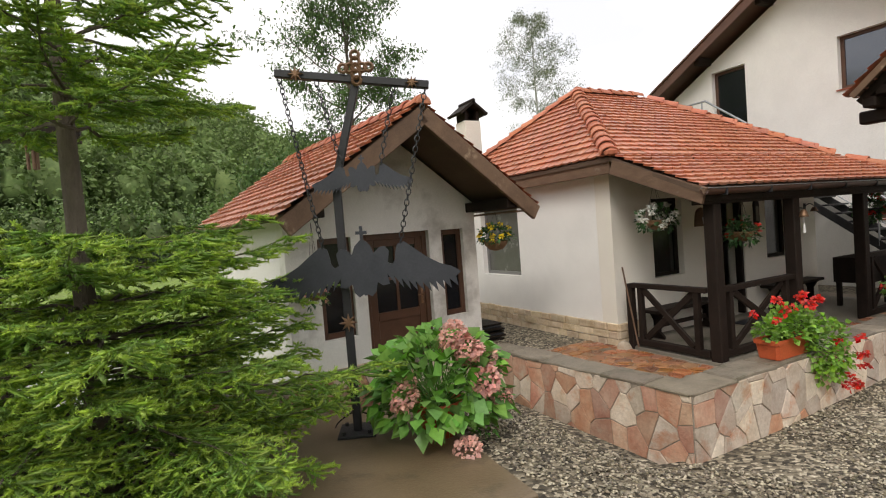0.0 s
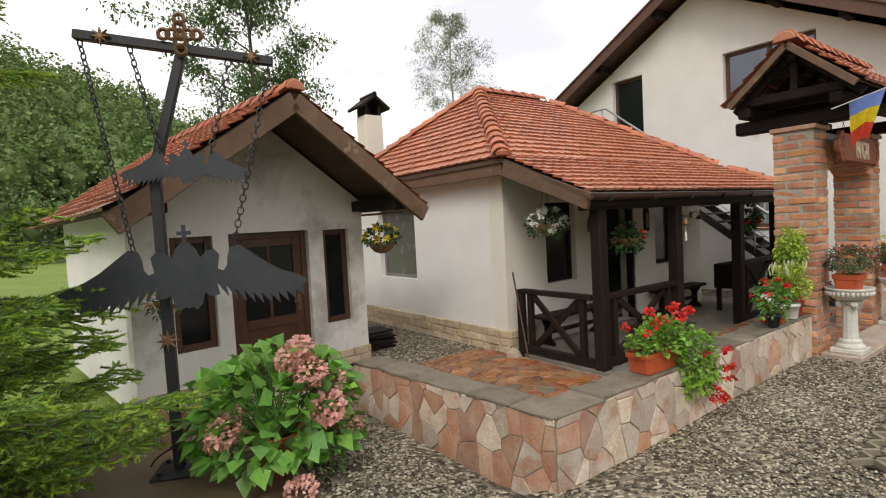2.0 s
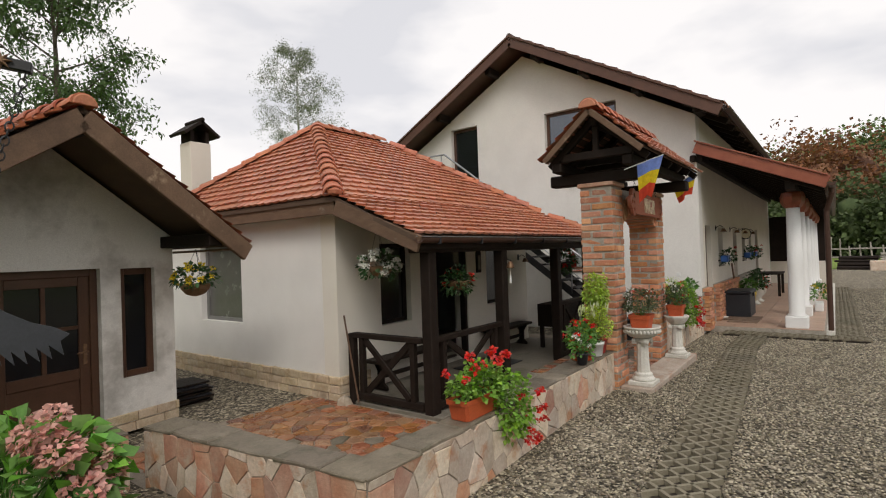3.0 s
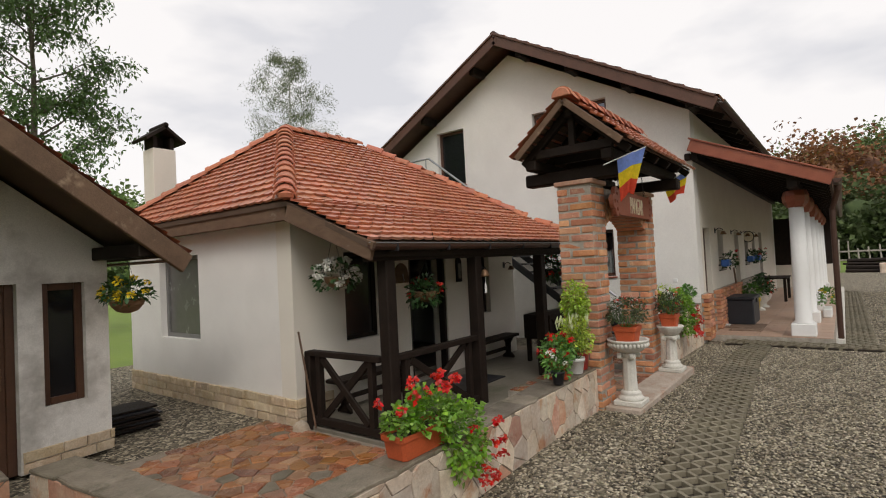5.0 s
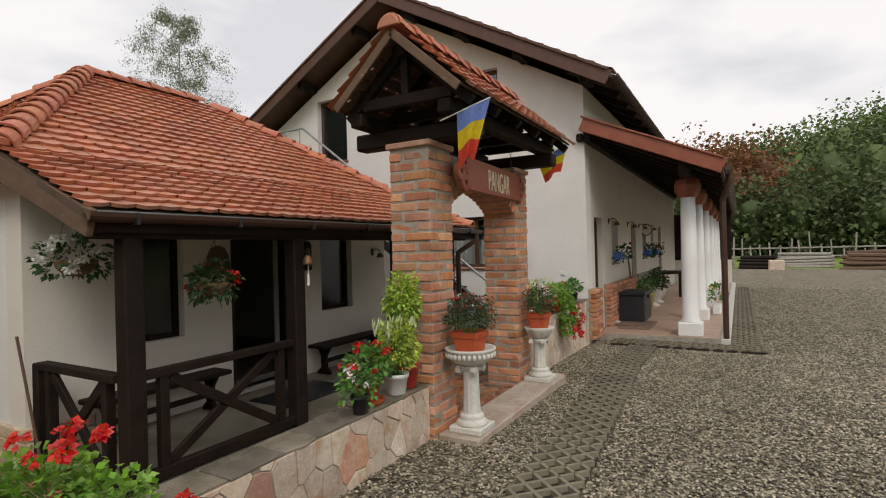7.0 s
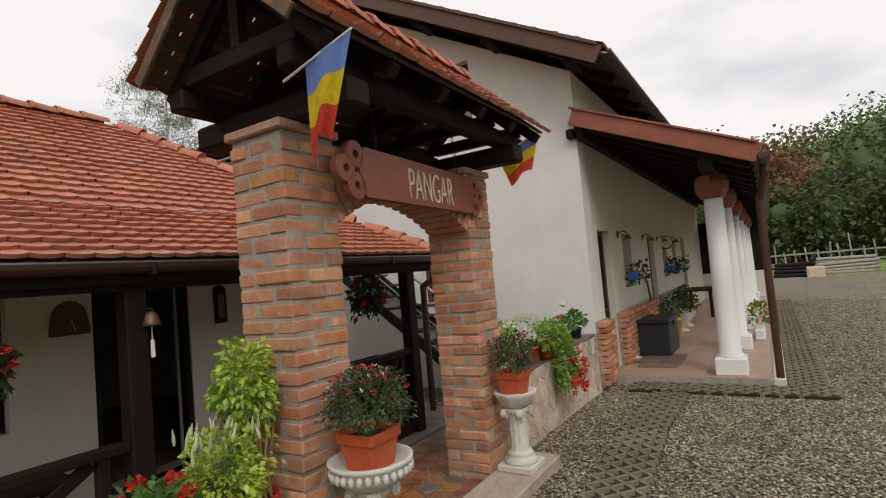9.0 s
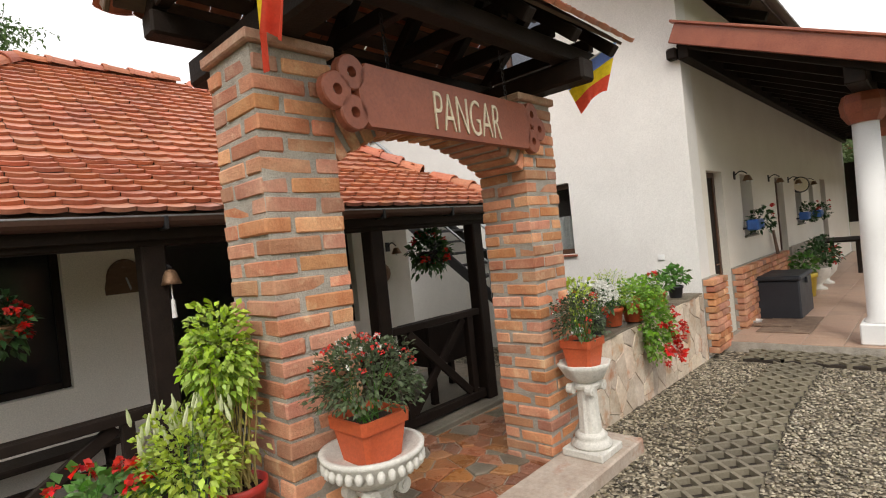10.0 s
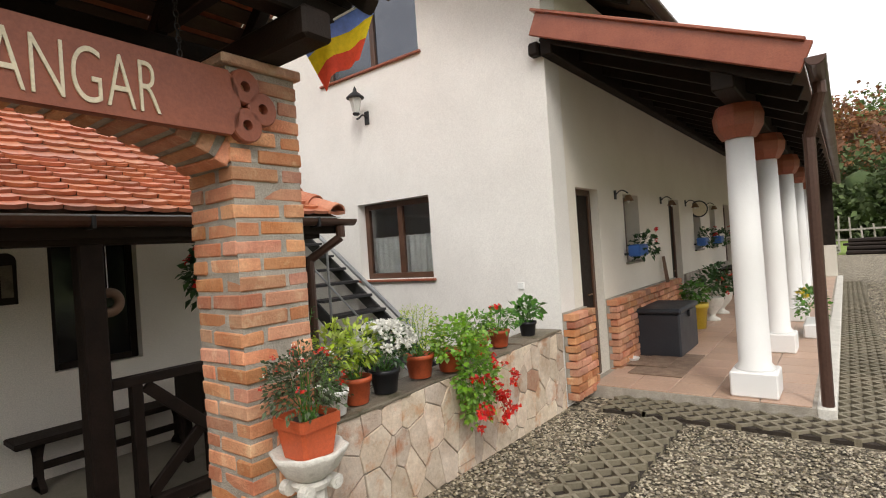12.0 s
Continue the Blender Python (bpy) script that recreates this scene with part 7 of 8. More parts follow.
for k in (0, 5, 10, 15, 20):
    part("baluster", rodded((-0.42, 0.1 + RUN * k, RISE * k + 0.05), (-0.42, 0.1 + RUN * k, RISE * k + 0.97), 0.016), M_STEEL, hr)
for y in (RUN * NS + 0.5, RUN * NS + 1.08):
    part("baluster", rodded((-0.42, y, RISE * NS), (-0.42, y, RISE * NS + 0.95), 0.016), M_STEEL, sr)
for x in (-0.40, 0.40):
    part("support", rodded((x, RUN * NS + 1.0, 0.0), (x, RUN * NS + 1.0, RISE * NS - 0.05), 0.04), M_IRON, sr)

# ---- gable wall: lantern, switch box ----
ln = thing("wall_lantern", "black coach lantern on a curved bracket with glass panes", "wall lamp", face_m(BX, 5.09, 3.74, -90))
part("wall_plate", boxed(-0.04, 0.04, -0.02, 0, -0.30, -0.12, 0.005), M_IRON, ln)
bm = bmesh.new()
f = lambda t: (0, -0.02 - 0.18 * t, -0.2 + 0.03 * math.sin(t * 5) - 0.02 * t)
for k in range(8):
    rod(bm, f(k / 8), f((k + 1) / 8), 0.012, seg=6)
part("bracket", bm, M_IRON, ln)
part("body", turned([(0.04, -0.20), (0.05, -0.18), (0.045, -0.17)], 6, (0, -0.2, 0)), M_IRON, ln)
part("glass", turned([(0.045, -0.17), (0.085, 0.02), (0.08, 0.02)], 6, (0, -0.2, 0)), surface("frosted_lamp_glass", (0.5, 0.5, 0.48), (0.6, 0.6, 0.57), rough=0.3, bump=0), ln)
part("cap", turned([(0.115, 0.02), (0.12, 0.035), (0.06, 0.09), (0.03, 0.11), (0.02, 0.15), (0.004, 0.19)], 16, (0, -0.2, 0)), M_IRON, ln)
solid("switch_box", boxed(BX - 0.02, BX - 0.001, 2.85, 2.93, 1.18, 1.25, 0.004), M_WHITE, "small white switch box on the gable wall", "switch", "")
W3C = thing("lace_curtain", "short white pleated curtain inside the ground floor window", "curtain", (BX + 0.235, 4.76, 1.38))
bm = bmesh.new()
rows = []
for zz in (0.0, 0.52):
    rows.append([bm.verts.new((0.02 * math.sin(k * 0.9), -0.56 + 1.12 * k / 80, zz)) for k in range(81)])
for k in range(80):
    bm.faces.new((rows[0][k], rows[0][k + 1], rows[1][k + 1], rows[1][k]))
part("cloth", bm, M_CURTAIN, W3C, smooth=True)

# ---- brick base along the porch wall ----
bb = thing("brick_base", "rough orange brick base along the porch wall", "brick base", kind="structure")
rg = random.Random(33)
for x0, x1 in ((BX + 0.0, 13.27), (13.96, 17.19), (17.91, 22.28)):
    part("mortar_bed", boxed(x0, x1, BYC - 0.045, BYC - 0.003, -0.02, 0.92), M_MORTAR, bb)
    for j in range(11 if x0 < 15 else 10):
        u = x0 + (0.0 if j % 2 else -0.13)
        while u < x1 - 0.03:
            a, b = max(u, x0 - 0.012), min(u + 0.25, x1 + 0.012)
            if b - a > 0.05 and u < 17.5:
                m = Matrix.Translation(((a + b) / 2, BYC - 0.075 + rg.uniform(-0.006, 0.006), 0.04 + 0.083 * j)) @ pose(0, 0, 0, rg.uniform(-2, 2), rg.uniform(-1, 1), rg.uniform(-1.5, 1.5)) @ Matrix.Diagonal(((b - a - 0.012) / BR_L, 1, 1, 1))
                piece("brick", rg.choice(BRICKS), bb, m)
            u += 0.262
# ---- things on the long porch ----
bx = thing("storage_box", "black plastic garden storage box with a hinged lid", "storage box", (15.22, 2.08, PF))
part("body", boxed(-0.48, 0.48, -0.30, 0.30, 0.0, 0.56, 0.02), M_BOX, bx)
part("lid", boxed(-0.51, 0.51, -0.325, 0.31, 0.562, 0.63, 0.02), M_BOX, bx)
part("latch", boxed(-0.06, 0.06, -0.335, -0.303, 0.48, 0.57, 0.005), M_BLACKPOT, bx)
M_MAT = surface("worn_brown_rug", (0.16, 0.10, 0.07), (0.28, 0.20, 0.14), 9, 70, 0.95, 0.6)
solid("floor_rug", boxed(13.75, 14.95, 1.55, 2.15, PF + 0.002, PF + 0.016, 0.004, None), M_MAT, "worn brown rug on the porch tiles", "rug", "")
solid("floor_rug", boxed(14.10, 14.62, 1.80, 2.28, PF + 0.018, PF + 0.03, 0.004, None), M_MAT, "small patterned brown rug beside the storage box", "rug", "")
bw = thing("feeding_bowl", "small white feeding bowl on the porch floor", "bowl", (14.35, 2.28, PF))
part("bowl", turned([(0.05, 0), (0.09, 0.06), (0.085, 0.06), (0.045, 0.015)], 18), M_WHITE, bw)
M_BLUE = surface("blue_plastic", (0.03, 0.12, 0.42), (0.05, 0.16, 0.50), 5, 50, 0.4, 0.05)
M_YELLOWPOT = surface("yellow_plastic", (0.55, 0.40, 0.03), (0.62, 0.46, 0.05), 5, 50, 0.4, 0.05)
for x, sd in ((14.98, 71), (19.1, 72), (20.7, 73)):
    t = thing("window_planter", "blue plastic window planter with trailing dark leaves", "planter", (x, BYC - 0.13, 1.40))
    part("trough", boxed(-0.20, 0.20, -0.08, 0.08, 0, 0.16, 0.02), M_BLUE, t)
    part("bracket", boxed(-0.2, 0.2, 0.085, 0.13, 0.02, 0.05), M_IRON, t)
    p, d = mound(200, 0.22, 0.16, 0.22, (0.14, -0.04, 0.12), sd, -0.8, 0.3)
    leaves(t, "foliage", p, d, 0.065, 0.6, M_LEAF_DARK, sd)
    blooms(t, FL_RED, [(0.1, -0.22, 0.2), (0.2, -0.2, 0.35)], sd)
potted("porch_plant", "bright yellow tub with a green plant on the porch", (17.1, 2.10, PF), 0.20, 0.42, M_YELLOWPOT, (0.22, 0.2, 0.22, 0.58), 0.09, 0.6, M_LEAF, (), 81, 160)
for k, x in enumerate((18.0, 18.9)):
    pu = thing("porch_urn", "white urn planter with red flowers against the porch wall", "urn", (x, 2.02, PF), group="porch urns")
    part("urn", turned([(0.13, 0), (0.13, 0.03), (0.05, 0.08), (0.06, 0.12), (0.18, 0.26), (0.21, 0.40), (0.22, 0.42), (0.18, 0.41)], 22), M_CAST, pu, smooth=True)
    part("soil", turned([(0.17, 0.38), (0.01, 0.40)], 14), M_SOIL, pu)
    p, d = mound(200, 0.30, 0.26, 0.34, (0, 0, 0.62), 83 + k, -0.6, 0.3)
    leaves(pu, "foliage", p, d, 0.09, 0.7, M_LEAF_DARK, 84 + k)
    blooms(pu, FL_RED, [(0.1, -0.25, 0.6), (-0.15, -0.22, 0.75), (0.22, -0.1, 0.72), (-0.05, -0.28, 0.5)], k)
tb = thing("porch_table", "dark wooden table at the far end of the porch", "table", (21.4, 1.95, PF))
part("tabletop", boxed(-0.8, 0.8, -0.4, 0.4, 0.71, 0.75, 0.008), M_DARKWOOD, tb)
for sx in (-0.7, 0.7):
    for sy in (-0.32, 0.32):
        part("leg", boxed(sx - 0.04, sx + 0.04, sy - 0.04, sy + 0.04, 0, 0.71, 0.006), M_DARKWOOD, tb)
for x in (14.56, 16.72, 18.4, 20.2):
    sconce("wall_sconce", face_m(x, BYC, 2.24, 0), "brass wall sconce on a curved iron arm")
ck = thing("wall_clock", "round dark station clock on a wall bracket", "clock", face_m(19.3, BYC, 2.14, -60))
part("case", rodded((0.0, -0.18, 0), (0, -0.10, 0), 0.17, seg=24), M_IRON, ck)
part("dial", rodded((0.0, -0.183, 0), (0, -0.18, 0), 0.145, seg=24), M_CREAM, ck)
part("bracket", beamed((0, 0.0, 0.1), (0, -0.14, 0.1), 0.02, 0.02), M_IRON, ck)
tl = thing("garden_tools", "long-handled garden tools leaning on the porch wall", "tools", (16.55, 2.28, PF))
for dx in (-0.12, 0.02, 0.14):
    part("handle", rodded((dx, 0, 0), (dx * 0.3 - 0.1, 0.10, 1.25), 0.014), M_BEAM, tl)
cw = thing("column_planter", "flowering plants in a white trough between the columns", "planter", (16.9, 0.50, PF))
part("trough", boxed(-0.4, 0.4, -0.09, 0.09, 0, 0.2, 0.02), M_WHITE, cw)
p, d = mound(260, 0.42, 0.2, 0.3, (0, 0, 0.4), 91, -0.5, 0.3)
leaves(cw, "foliage", p, d, 0.07, 0.6, M_LEAF, 92)
blooms(cw, FL_WHITE + FL_YEL, [(0.3 * math.cos(k), 0.18 * math.sin(k), 0.55 + 0.08 * math.sin(3 * k)) for k in range(16)], 4)
# Added dark screen: stands in for the dark area beyond the porch end.
solid("end_screen", boxed(27.52, 27.6, 0.3, 2.43, 1.004, 2.95), M_DARKWOOD, "dark timber screen closing the porch end", "screen")
solid("end_wall", boxed(27.5, 27.7, 0.3, 2.43, 0.0, 1.0), M_PLASTER_WARM, "low wall closing the porch end", "wall")


# ---- spruce ----
def spruce(at, H):
    """A young spruce: whorls of drooping branches with side twigs, every twig clad with needles."""
    rg = np.random.default_rng(77)
    t = thing("spruce", "young green spruce with drooping needle branches beside the stand", "spruce tree", at)
    bm = bmesh.new()
    prof = [(0.085, 0.0), (0.07, 0.6), (0.06, 1.5), (0.052, 2.4), (0.03, 4.5), (0.006, H)]
    lathe(bm, prof, 12)
    for v in bm.verts:
        v.co.x += 0.015 * math.sin(v.co.z * 2.3)
    part("trunk", bm, M_BARK, t, "scaly grey-brown trunk", True)
    wood, twigs, tips = [], [], []
    tiers = [(0.22, 1.75), (0.42, 1.75), (0.62, 1.7), (0.84, 1.62), (1.06, 1.55), (1.28, 1.45), (1.48, 1.30), (1.66, 1.1), (2.42, 1.20), (2.6, 1.25), (2.8, 1.2), (3.0, 1.15), (3.3, 1.05), (3.6, 1.0), (4.0, 0.9), (4.5, 0.75), (5.0, 0.6), (5.6, 0.4), (6.2, 0.22)]
    for k, (z, L) in enumerate(tiers):
        nb = 9 if z < 2.2 else 4
        for b in range(nb):
            az = 2 * math.pi * (b + rg.uniform(-0.25, 0.25)) / nb + k * 0.9
            Lb = L * rg.uniform(0.75, 1.1)
            out = np.array([math.cos(az), math.sin(az), 0.0])
            side = np.array([-math.sin(az), math.cos(az), 0.0])
            droop = rg.uniform(0.10, 0.26) if z < 2.2 else rg.uniform(-0.05, 0.14)
            pts = []
            for s in np.linspace(0, 1, 12):
                zz = z + Lb * (0.10 * s - droop * s * s * 1.1 + 0.16 * s ** 4) + 0.02 * rg.normal()
                pts.append(out * Lb * s + side * 0.05 * math.sin(4 * s + b) * Lb + np.array([0, 0, zz]))
            pts = np.array(pts)
            wood.append(pts)
            for i in range(2, 11):
                s0 = i / 11
                for sd in (-1, 1):
                    for rep in range(2):
                        f = rg.random()
                        p0 = pts[i] * (1 - f) + pts[min(i + 1, 11)] * f
                        Lt = (0.10 + 0.36 * (1 - s0) ** 0.7 * min(1, s0 * 3)) * Lb / 1.5 * rg.uniform(0.7, 1.2)
                        dirv = out * rg.uniform(0.55, 0.9) + side * sd * rg.uniform(0.6, 1.0) + np.array([0, 0, rg.uniform(-0.28, 0.12)])
                        dirv /= np.linalg.norm(dirv)
                        p1 = p0 + dirv * Lt
                        p1[2] -= 0.10 * Lt
                        twigs.append((p0, p1))
                        m = max(2, int(Lt / 0.06))
                        for q in range(m):
                            g = (q + 0.8) / (m + 0.3)
                            r0 = p0 + (p1 - p0) * g
                            sub = dirv * 0.75 + np.cross(dirv, [0, 0, 1.0]) * (1 if q % 2 else -1) * rg.uniform(0.5, 0.9) + np.array([0, 0, rg.uniform(-0.25, 0.2)])
                            sub /= np.linalg.norm(sub)
                            Ls = rg.uniform(0.10, 0.18) * (1.15 - 0.5 * g)
                            (tips if rg.random() < 0.6 else twigs).append((r0, r0 + sub * Ls))
                        tips.append((p1, p1 + dirv * 0.05))
            twigs += [(pts[i], pts[i + 1]) for i in range(5, 11)]
    bm = bmesh.new()
    for pts in wood:
        for i in range(11):
            rod(bm, pts[i], pts[i + 1], 0.014 * (1 - i / 13), 0.014 * (1 - (i + 1) / 13), 5, False)
    tagged(part("branches", bm, M_BARK, t), kind="stuff")

    def needles(segs, per_m, ln, wd):
        a, b = np.array([s[0] for s in segs]), np.array([s[1] for s in segs])
        L = np.linalg.norm(b - a, axis=1)
        cnt = np.maximum(6, (L * per_m).astype(int))
        idx = np.repeat(np.arange(len(segs)), cnt)
        n = len(idx)
        d = ((b - a) / L[:, None])[idx]
        p = a[idx] + (b - a)[idx] * rg.random(n)[:, None]
        u = rg.normal(0, 1, (n, 3))
        u[:, 2] += 0.35
        u -= d * np.sum(u * d, 1, keepdims=True)
        u /= np.linalg.norm(u, axis=1, keepdims=True)
        v = u * 0.85 + d * 0.6
        w = np.cross(v, rg.normal(0, 1, (n, 3)))
        w /= np.linalg.norm(w, axis=1, keepdims=True)
        l = (ln * rg.uniform(0.75, 1.2, n))[:, None]
        V = np.stack([p - w * wd, p + w * wd, p + v * l], 1).reshape(-1, 3)
        F = np.arange(3 * n).reshape(-1, 3)
        # the leafy shoot itself: a slim spindle inside the needles
        D = (b - a) / L[:, None]
        e1 = np.cross(D, [0.31, 0.17, 0.93])
        e1 /= np.linalg.norm(e1, axis=1, keepdims=True)
        e2 = np.cross(D, e1)
        mid = a + (b - a) * 0.55
        S = np.stack([a, mid + e1 * 0.011, mid - e1 * 0.5 * 0.011 + e2 * 0.0095, mid - e1 * 0.5 * 0.011 - e2 * 0.0095, b + D * 0.006], 1).reshape(-1, 3)
        sf = np.array([(0, 2, 1), (0, 3, 2), (0, 1, 3), (4, 1, 2), (4, 2, 3), (4, 3, 1)])
        SF = (sf[None] + (np.arange(len(L)) * 5)[:, None, None]).reshape(-1, 3) + len(V)
        return np.vstack([V, S]), np.vstack([F, SF])

    for nm, segs, mt, per in (("needles", twigs, M_NEEDLE, 190), ("fresh_tips", tips, leafy("fresh_spruce_tips", (0.31, 0.48, 0.06), (0.45, 0.60, 0.09), 0.5, 0.25, 0.35), 250)):
        V, F = needles(segs, per, 0.023, 0.0042)
        ob = new(nm, tri_mesh(nm, V, F, mt))
        ob.parent = t
        tagged(ob, kind="stuff")


spruce((-1.00, 4.00, ground_z(-1.0) - 0.02), 6.8)


# ---- broad-leaved trees ----
def tree(name, label, at, H, r, crown0, spread, n_limbs, leaf, n_leaf, mat_leaf, mat_bark, seed, droop=0.0, clump=0.55, lean=0.0):
    """A tapered trunk, limbs that fork twice and clumps of leaves at their ends."""
    rg = np.random.default_rng(seed)
    t = thing(name, label, "tree", at)
    bm = bmesh.new()
    zs = np.linspace(0, H * 0.93, 9)
    axis = [np.array([lean * z / H + 0.12 * math.sin(z * 0.6 + seed), 0.12 * math.cos(z * 0.5 + seed), z]) for z in zs]
    for i in range(8):
        rod(bm, axis[i], axis[i + 1], r * (1 - zs[i] / H * 0.93), r * (1 - zs[i + 1] / H * 0.93), 9, False)
    tw = []
    for k in range(n_limbs):
        f = crown0 + (0.97 - crown0) * (k + 0.5) / n_limbs
        z0 = H * f
        i = min(7, int(f / 0.93 * 8))
        p0 = axis[i] + (axis[i + 1] - axis[i]) * min(1, (z0 - zs[i]) / (zs[1] - zs[0]))
        az = k * 2.4 + rg.uniform(-0.4, 0.4)
        Lb = spread * (0.35 + 0.75 * math.sin(math.pi * min(1, max(0.08, (f - crown0) / (1 - crown0) * 0.85 + 0.15)))) * rg.uniform(0.65, 1.15)
        d = np.array([math.cos(az), math.sin(az), rg.uniform(0.35, 0.9)])
        d /= np.linalg.norm(d)
        mid, end = p0 + d * Lb * 0.5, p0 + d * Lb + np.array([0, 0, 0.12 * Lb])
        rr = r * 0.34 * (1 - f * 0.6)
        rod(bm, p0, mid, rr, rr * 0.65, 6, False)
        rod(bm, mid, end, rr * 0.65, rr * 0.2, 5, False)
        for q in range(9):
            g = rg.uniform(0.25, 1.0)
            b0 = p0 + d * Lb * g
            e = d * 0.5 + rg.normal(0, 0.6, 3)
            e[2] = e[2] * 0.6 + 0.15 - droop
            e1 = b0 + e * Lb * 0.34
            rod(bm, b0, e1, rr * 0.28, rr * 0.08, 4, False)
            tw.append(e1)
            tw.append((b0 + e1) / 2)
            for _ in range(3):
                e2 = e1 + rg.normal(0, 0.3, 3) * Lb * 0.4 - np.array([0, 0, droop * 0.6])
                rod(bm, e1, e2, rr * 0.09, rr * 0.04, 3, False)
                tw.append(e2)
        tw.append(end)
    part("trunk", bm, mat_bark, t)
    tw = np.array(tw)
    per = max(1, n_leaf // len(tw))
    P = np.repeat(tw, per, axis=0)
    P = P + rg.normal(0, clump, P.shape) * np.array([1, 1, 0.75]) - np.array([0, 0, droop * 0.5]) * rg.random((len(P), 1))
    D = rg.normal(0, 1, P.shape) - np.array([0, 0, 0.5 + droop])
    ob = new("crown", cloud_mesh("crown", P, D, leaf, 0.5, mat_leaf, seed))
    ob.parent = t
    return t


tree("ash_tree", "tall open-crowned green tree behind the hut", (6.5, 20.3, -0.3), 12.8, 0.19, 0.28, 2.75, 24, 0.15, 17000, M_TREELEAF, M_BARK, 3, 0.05, 0.19)
tree("birch_tree", "slender pale birch with fine hanging foliage behind the house", (20.4, 25.6, -0.3), 15.6, 0.15, 0.35, 2.1, 28, 0.085, 24000, M_BIRCHLEAF, surface("birch_bark", (0.40, 0.39, 0.37), (0.55, 0.54, 0.52), 5, 40, 0.8, 0.4), 5, 0.35, 0.15)
tree("young_tree", "small bushy tree at the meadow edge behind the hut", (4.4, 24.0, -0.3), 5.4, 0.10, 0.15, 2.2, 14, 0.20, 8000, M_TREELEAF, M_BARK, 12, 0.1, 0.4)


# ---- wooded hills ----
RIDGE = [(-180, 9), (-60, 17), (-40, 21), (-20, 20.5), (-10, 19.0), (6, 14.0), (13, 10.5), (20, 7.5), (35, 5.0), (60, 4.5), (75, 6), (84, 6.5), (90, 7.5), (96, 9.0), (104, 10.5), (115, 11), (140, 12), (180, 9)]


def ridge_angle(b):
    for (b0, e0), (b1, e1) in zip(RIDGE, RIDGE[1:]):
        if b0 <= b <= b1:
            return e0 + (e1 - e0) * (b - b0) / (b1 - b0)
    return 9.0


def hill_z(b, r):
    """Ground height of the hills at bearing b (degrees from the y axis) and distance r."""
    top = 115 * math.tan(radians(max(0.5, ridge_angle(b) - 4.0)))
    s = min(1.0, max(0.0, (r - 48) / 67))
    return -0.3 + 0.02 * max(0, r - 26) + (top - 2.0) * s * s * (3 - 2 * s)


verts, faces = [], []
bs_, rs_ = span(-180, 180, 90), [46, 55, 65, 75, 85, 95, 105, 115, 130, 160]
for b in bs_:
    for r_ in rs_:
        verts.append((4 + r_ * math.sin(radians(b)), 2 + r_ * math.cos(radians(b)), hill_z(b, r_) - (0.6 if r_ == 46 else 0)))
n = len(rs_)
for i in range(90):
    for j in range(n - 1):
        faces.append((i * n + j, i * n + j + 1, (i + 1) * n + j + 1, (i + 1) * n + j))
tagged(new("wooded_hill", poly_data("wooded_hill", verts, faces, surface("forest_floor", (0.03, 0.05, 0.018), (0.06, 0.085, 0.03), 0.15, 2, 0.95, 0.5), True)), "low green hills that ring the meadow", "hill", "", "structure")


def forest(name, label, n, b0, b1, r0, r1, material, seed, hmin, hmax, per=150, size=0.85):
    rg = np.random.default_rng(seed)
    P, D, C = [], [], []
    for _ in range(n):
        b, r_ = rg.uniform(b0, b1), r0 + (r1 - r0) * rg.random()
        h = rg.uniform(hmin, hmax)
        w = h * rg.uniform(0.26, 0.40)
        c = np.array([4 + r_ * math.sin(radians(b)), 2 + r_ * math.cos(radians(b)), hill_z(b, r_) + h * 0.52])
        C.append((c, w, h))
        u = rg.normal(0, 1, (per, 3))
        u /= np.linalg.norm(u, axis=1, keepdims=True)
        lump = 1 + 0.22 * np.sin(u[:, 0] * 4 + rg.uniform(0, 6)) * np.sin(u[:, 2] * 5 + rg.uniform(0, 6)) + rg.normal(0, 0.08, per)
        P.append(c + u * lump[:, None] * np.array([w, w, h * 0.5]))
        D.append(u * 0.6 + rg.normal(0, 0.6, u.shape) + np.array([0, 0, 0.1]))
    me = cloud_mesh(name, np.vstack(P), np.vstack(D), size, 0.8, material, seed)
    ico = bmesh.new()
    bmesh.ops.create_icosphere(ico, subdivisions=2, radius=1.0)
    iv = np.array([v.co[:] for v in ico.verts])
    fi = [tuple(v.index for v in f.verts) for f in ico.faces]
    ico.free()
    V, F = [], []
    for k, (c, w, h) in enumerate(C):
        lump = 0.50 + 0.14 * np.sin(iv[:, 0] * 4 + k) * np.sin(iv[:, 2] * 5 + 2 * k) + rg.normal(0, 0.05, len(iv))
        F += [tuple(a + len(iv) * k for a in f) for f in fi]
        V.append(c + iv * lump[:, None] * np.array([w, w, h * 0.5]))
    nv_ = len(me.vertices)
    co = np.empty(nv_ * 3, np.float32)
    me.vertices.foreach_get("co", co)
    lv = np.empty(len(me.loops), np.int32)
    me.loops.foreach_get("vertex_index", lv)
    bpy.data.meshes.remove(me)
    me = tri_mesh(name, np.vstack([co.reshape(-1, 3), np.vstack(V)]), np.vstack([lv.reshape(-1, 3), np.array(F) + nv_]), material)
    return tagged(new(name, me), label, "forest", "", "stuff")


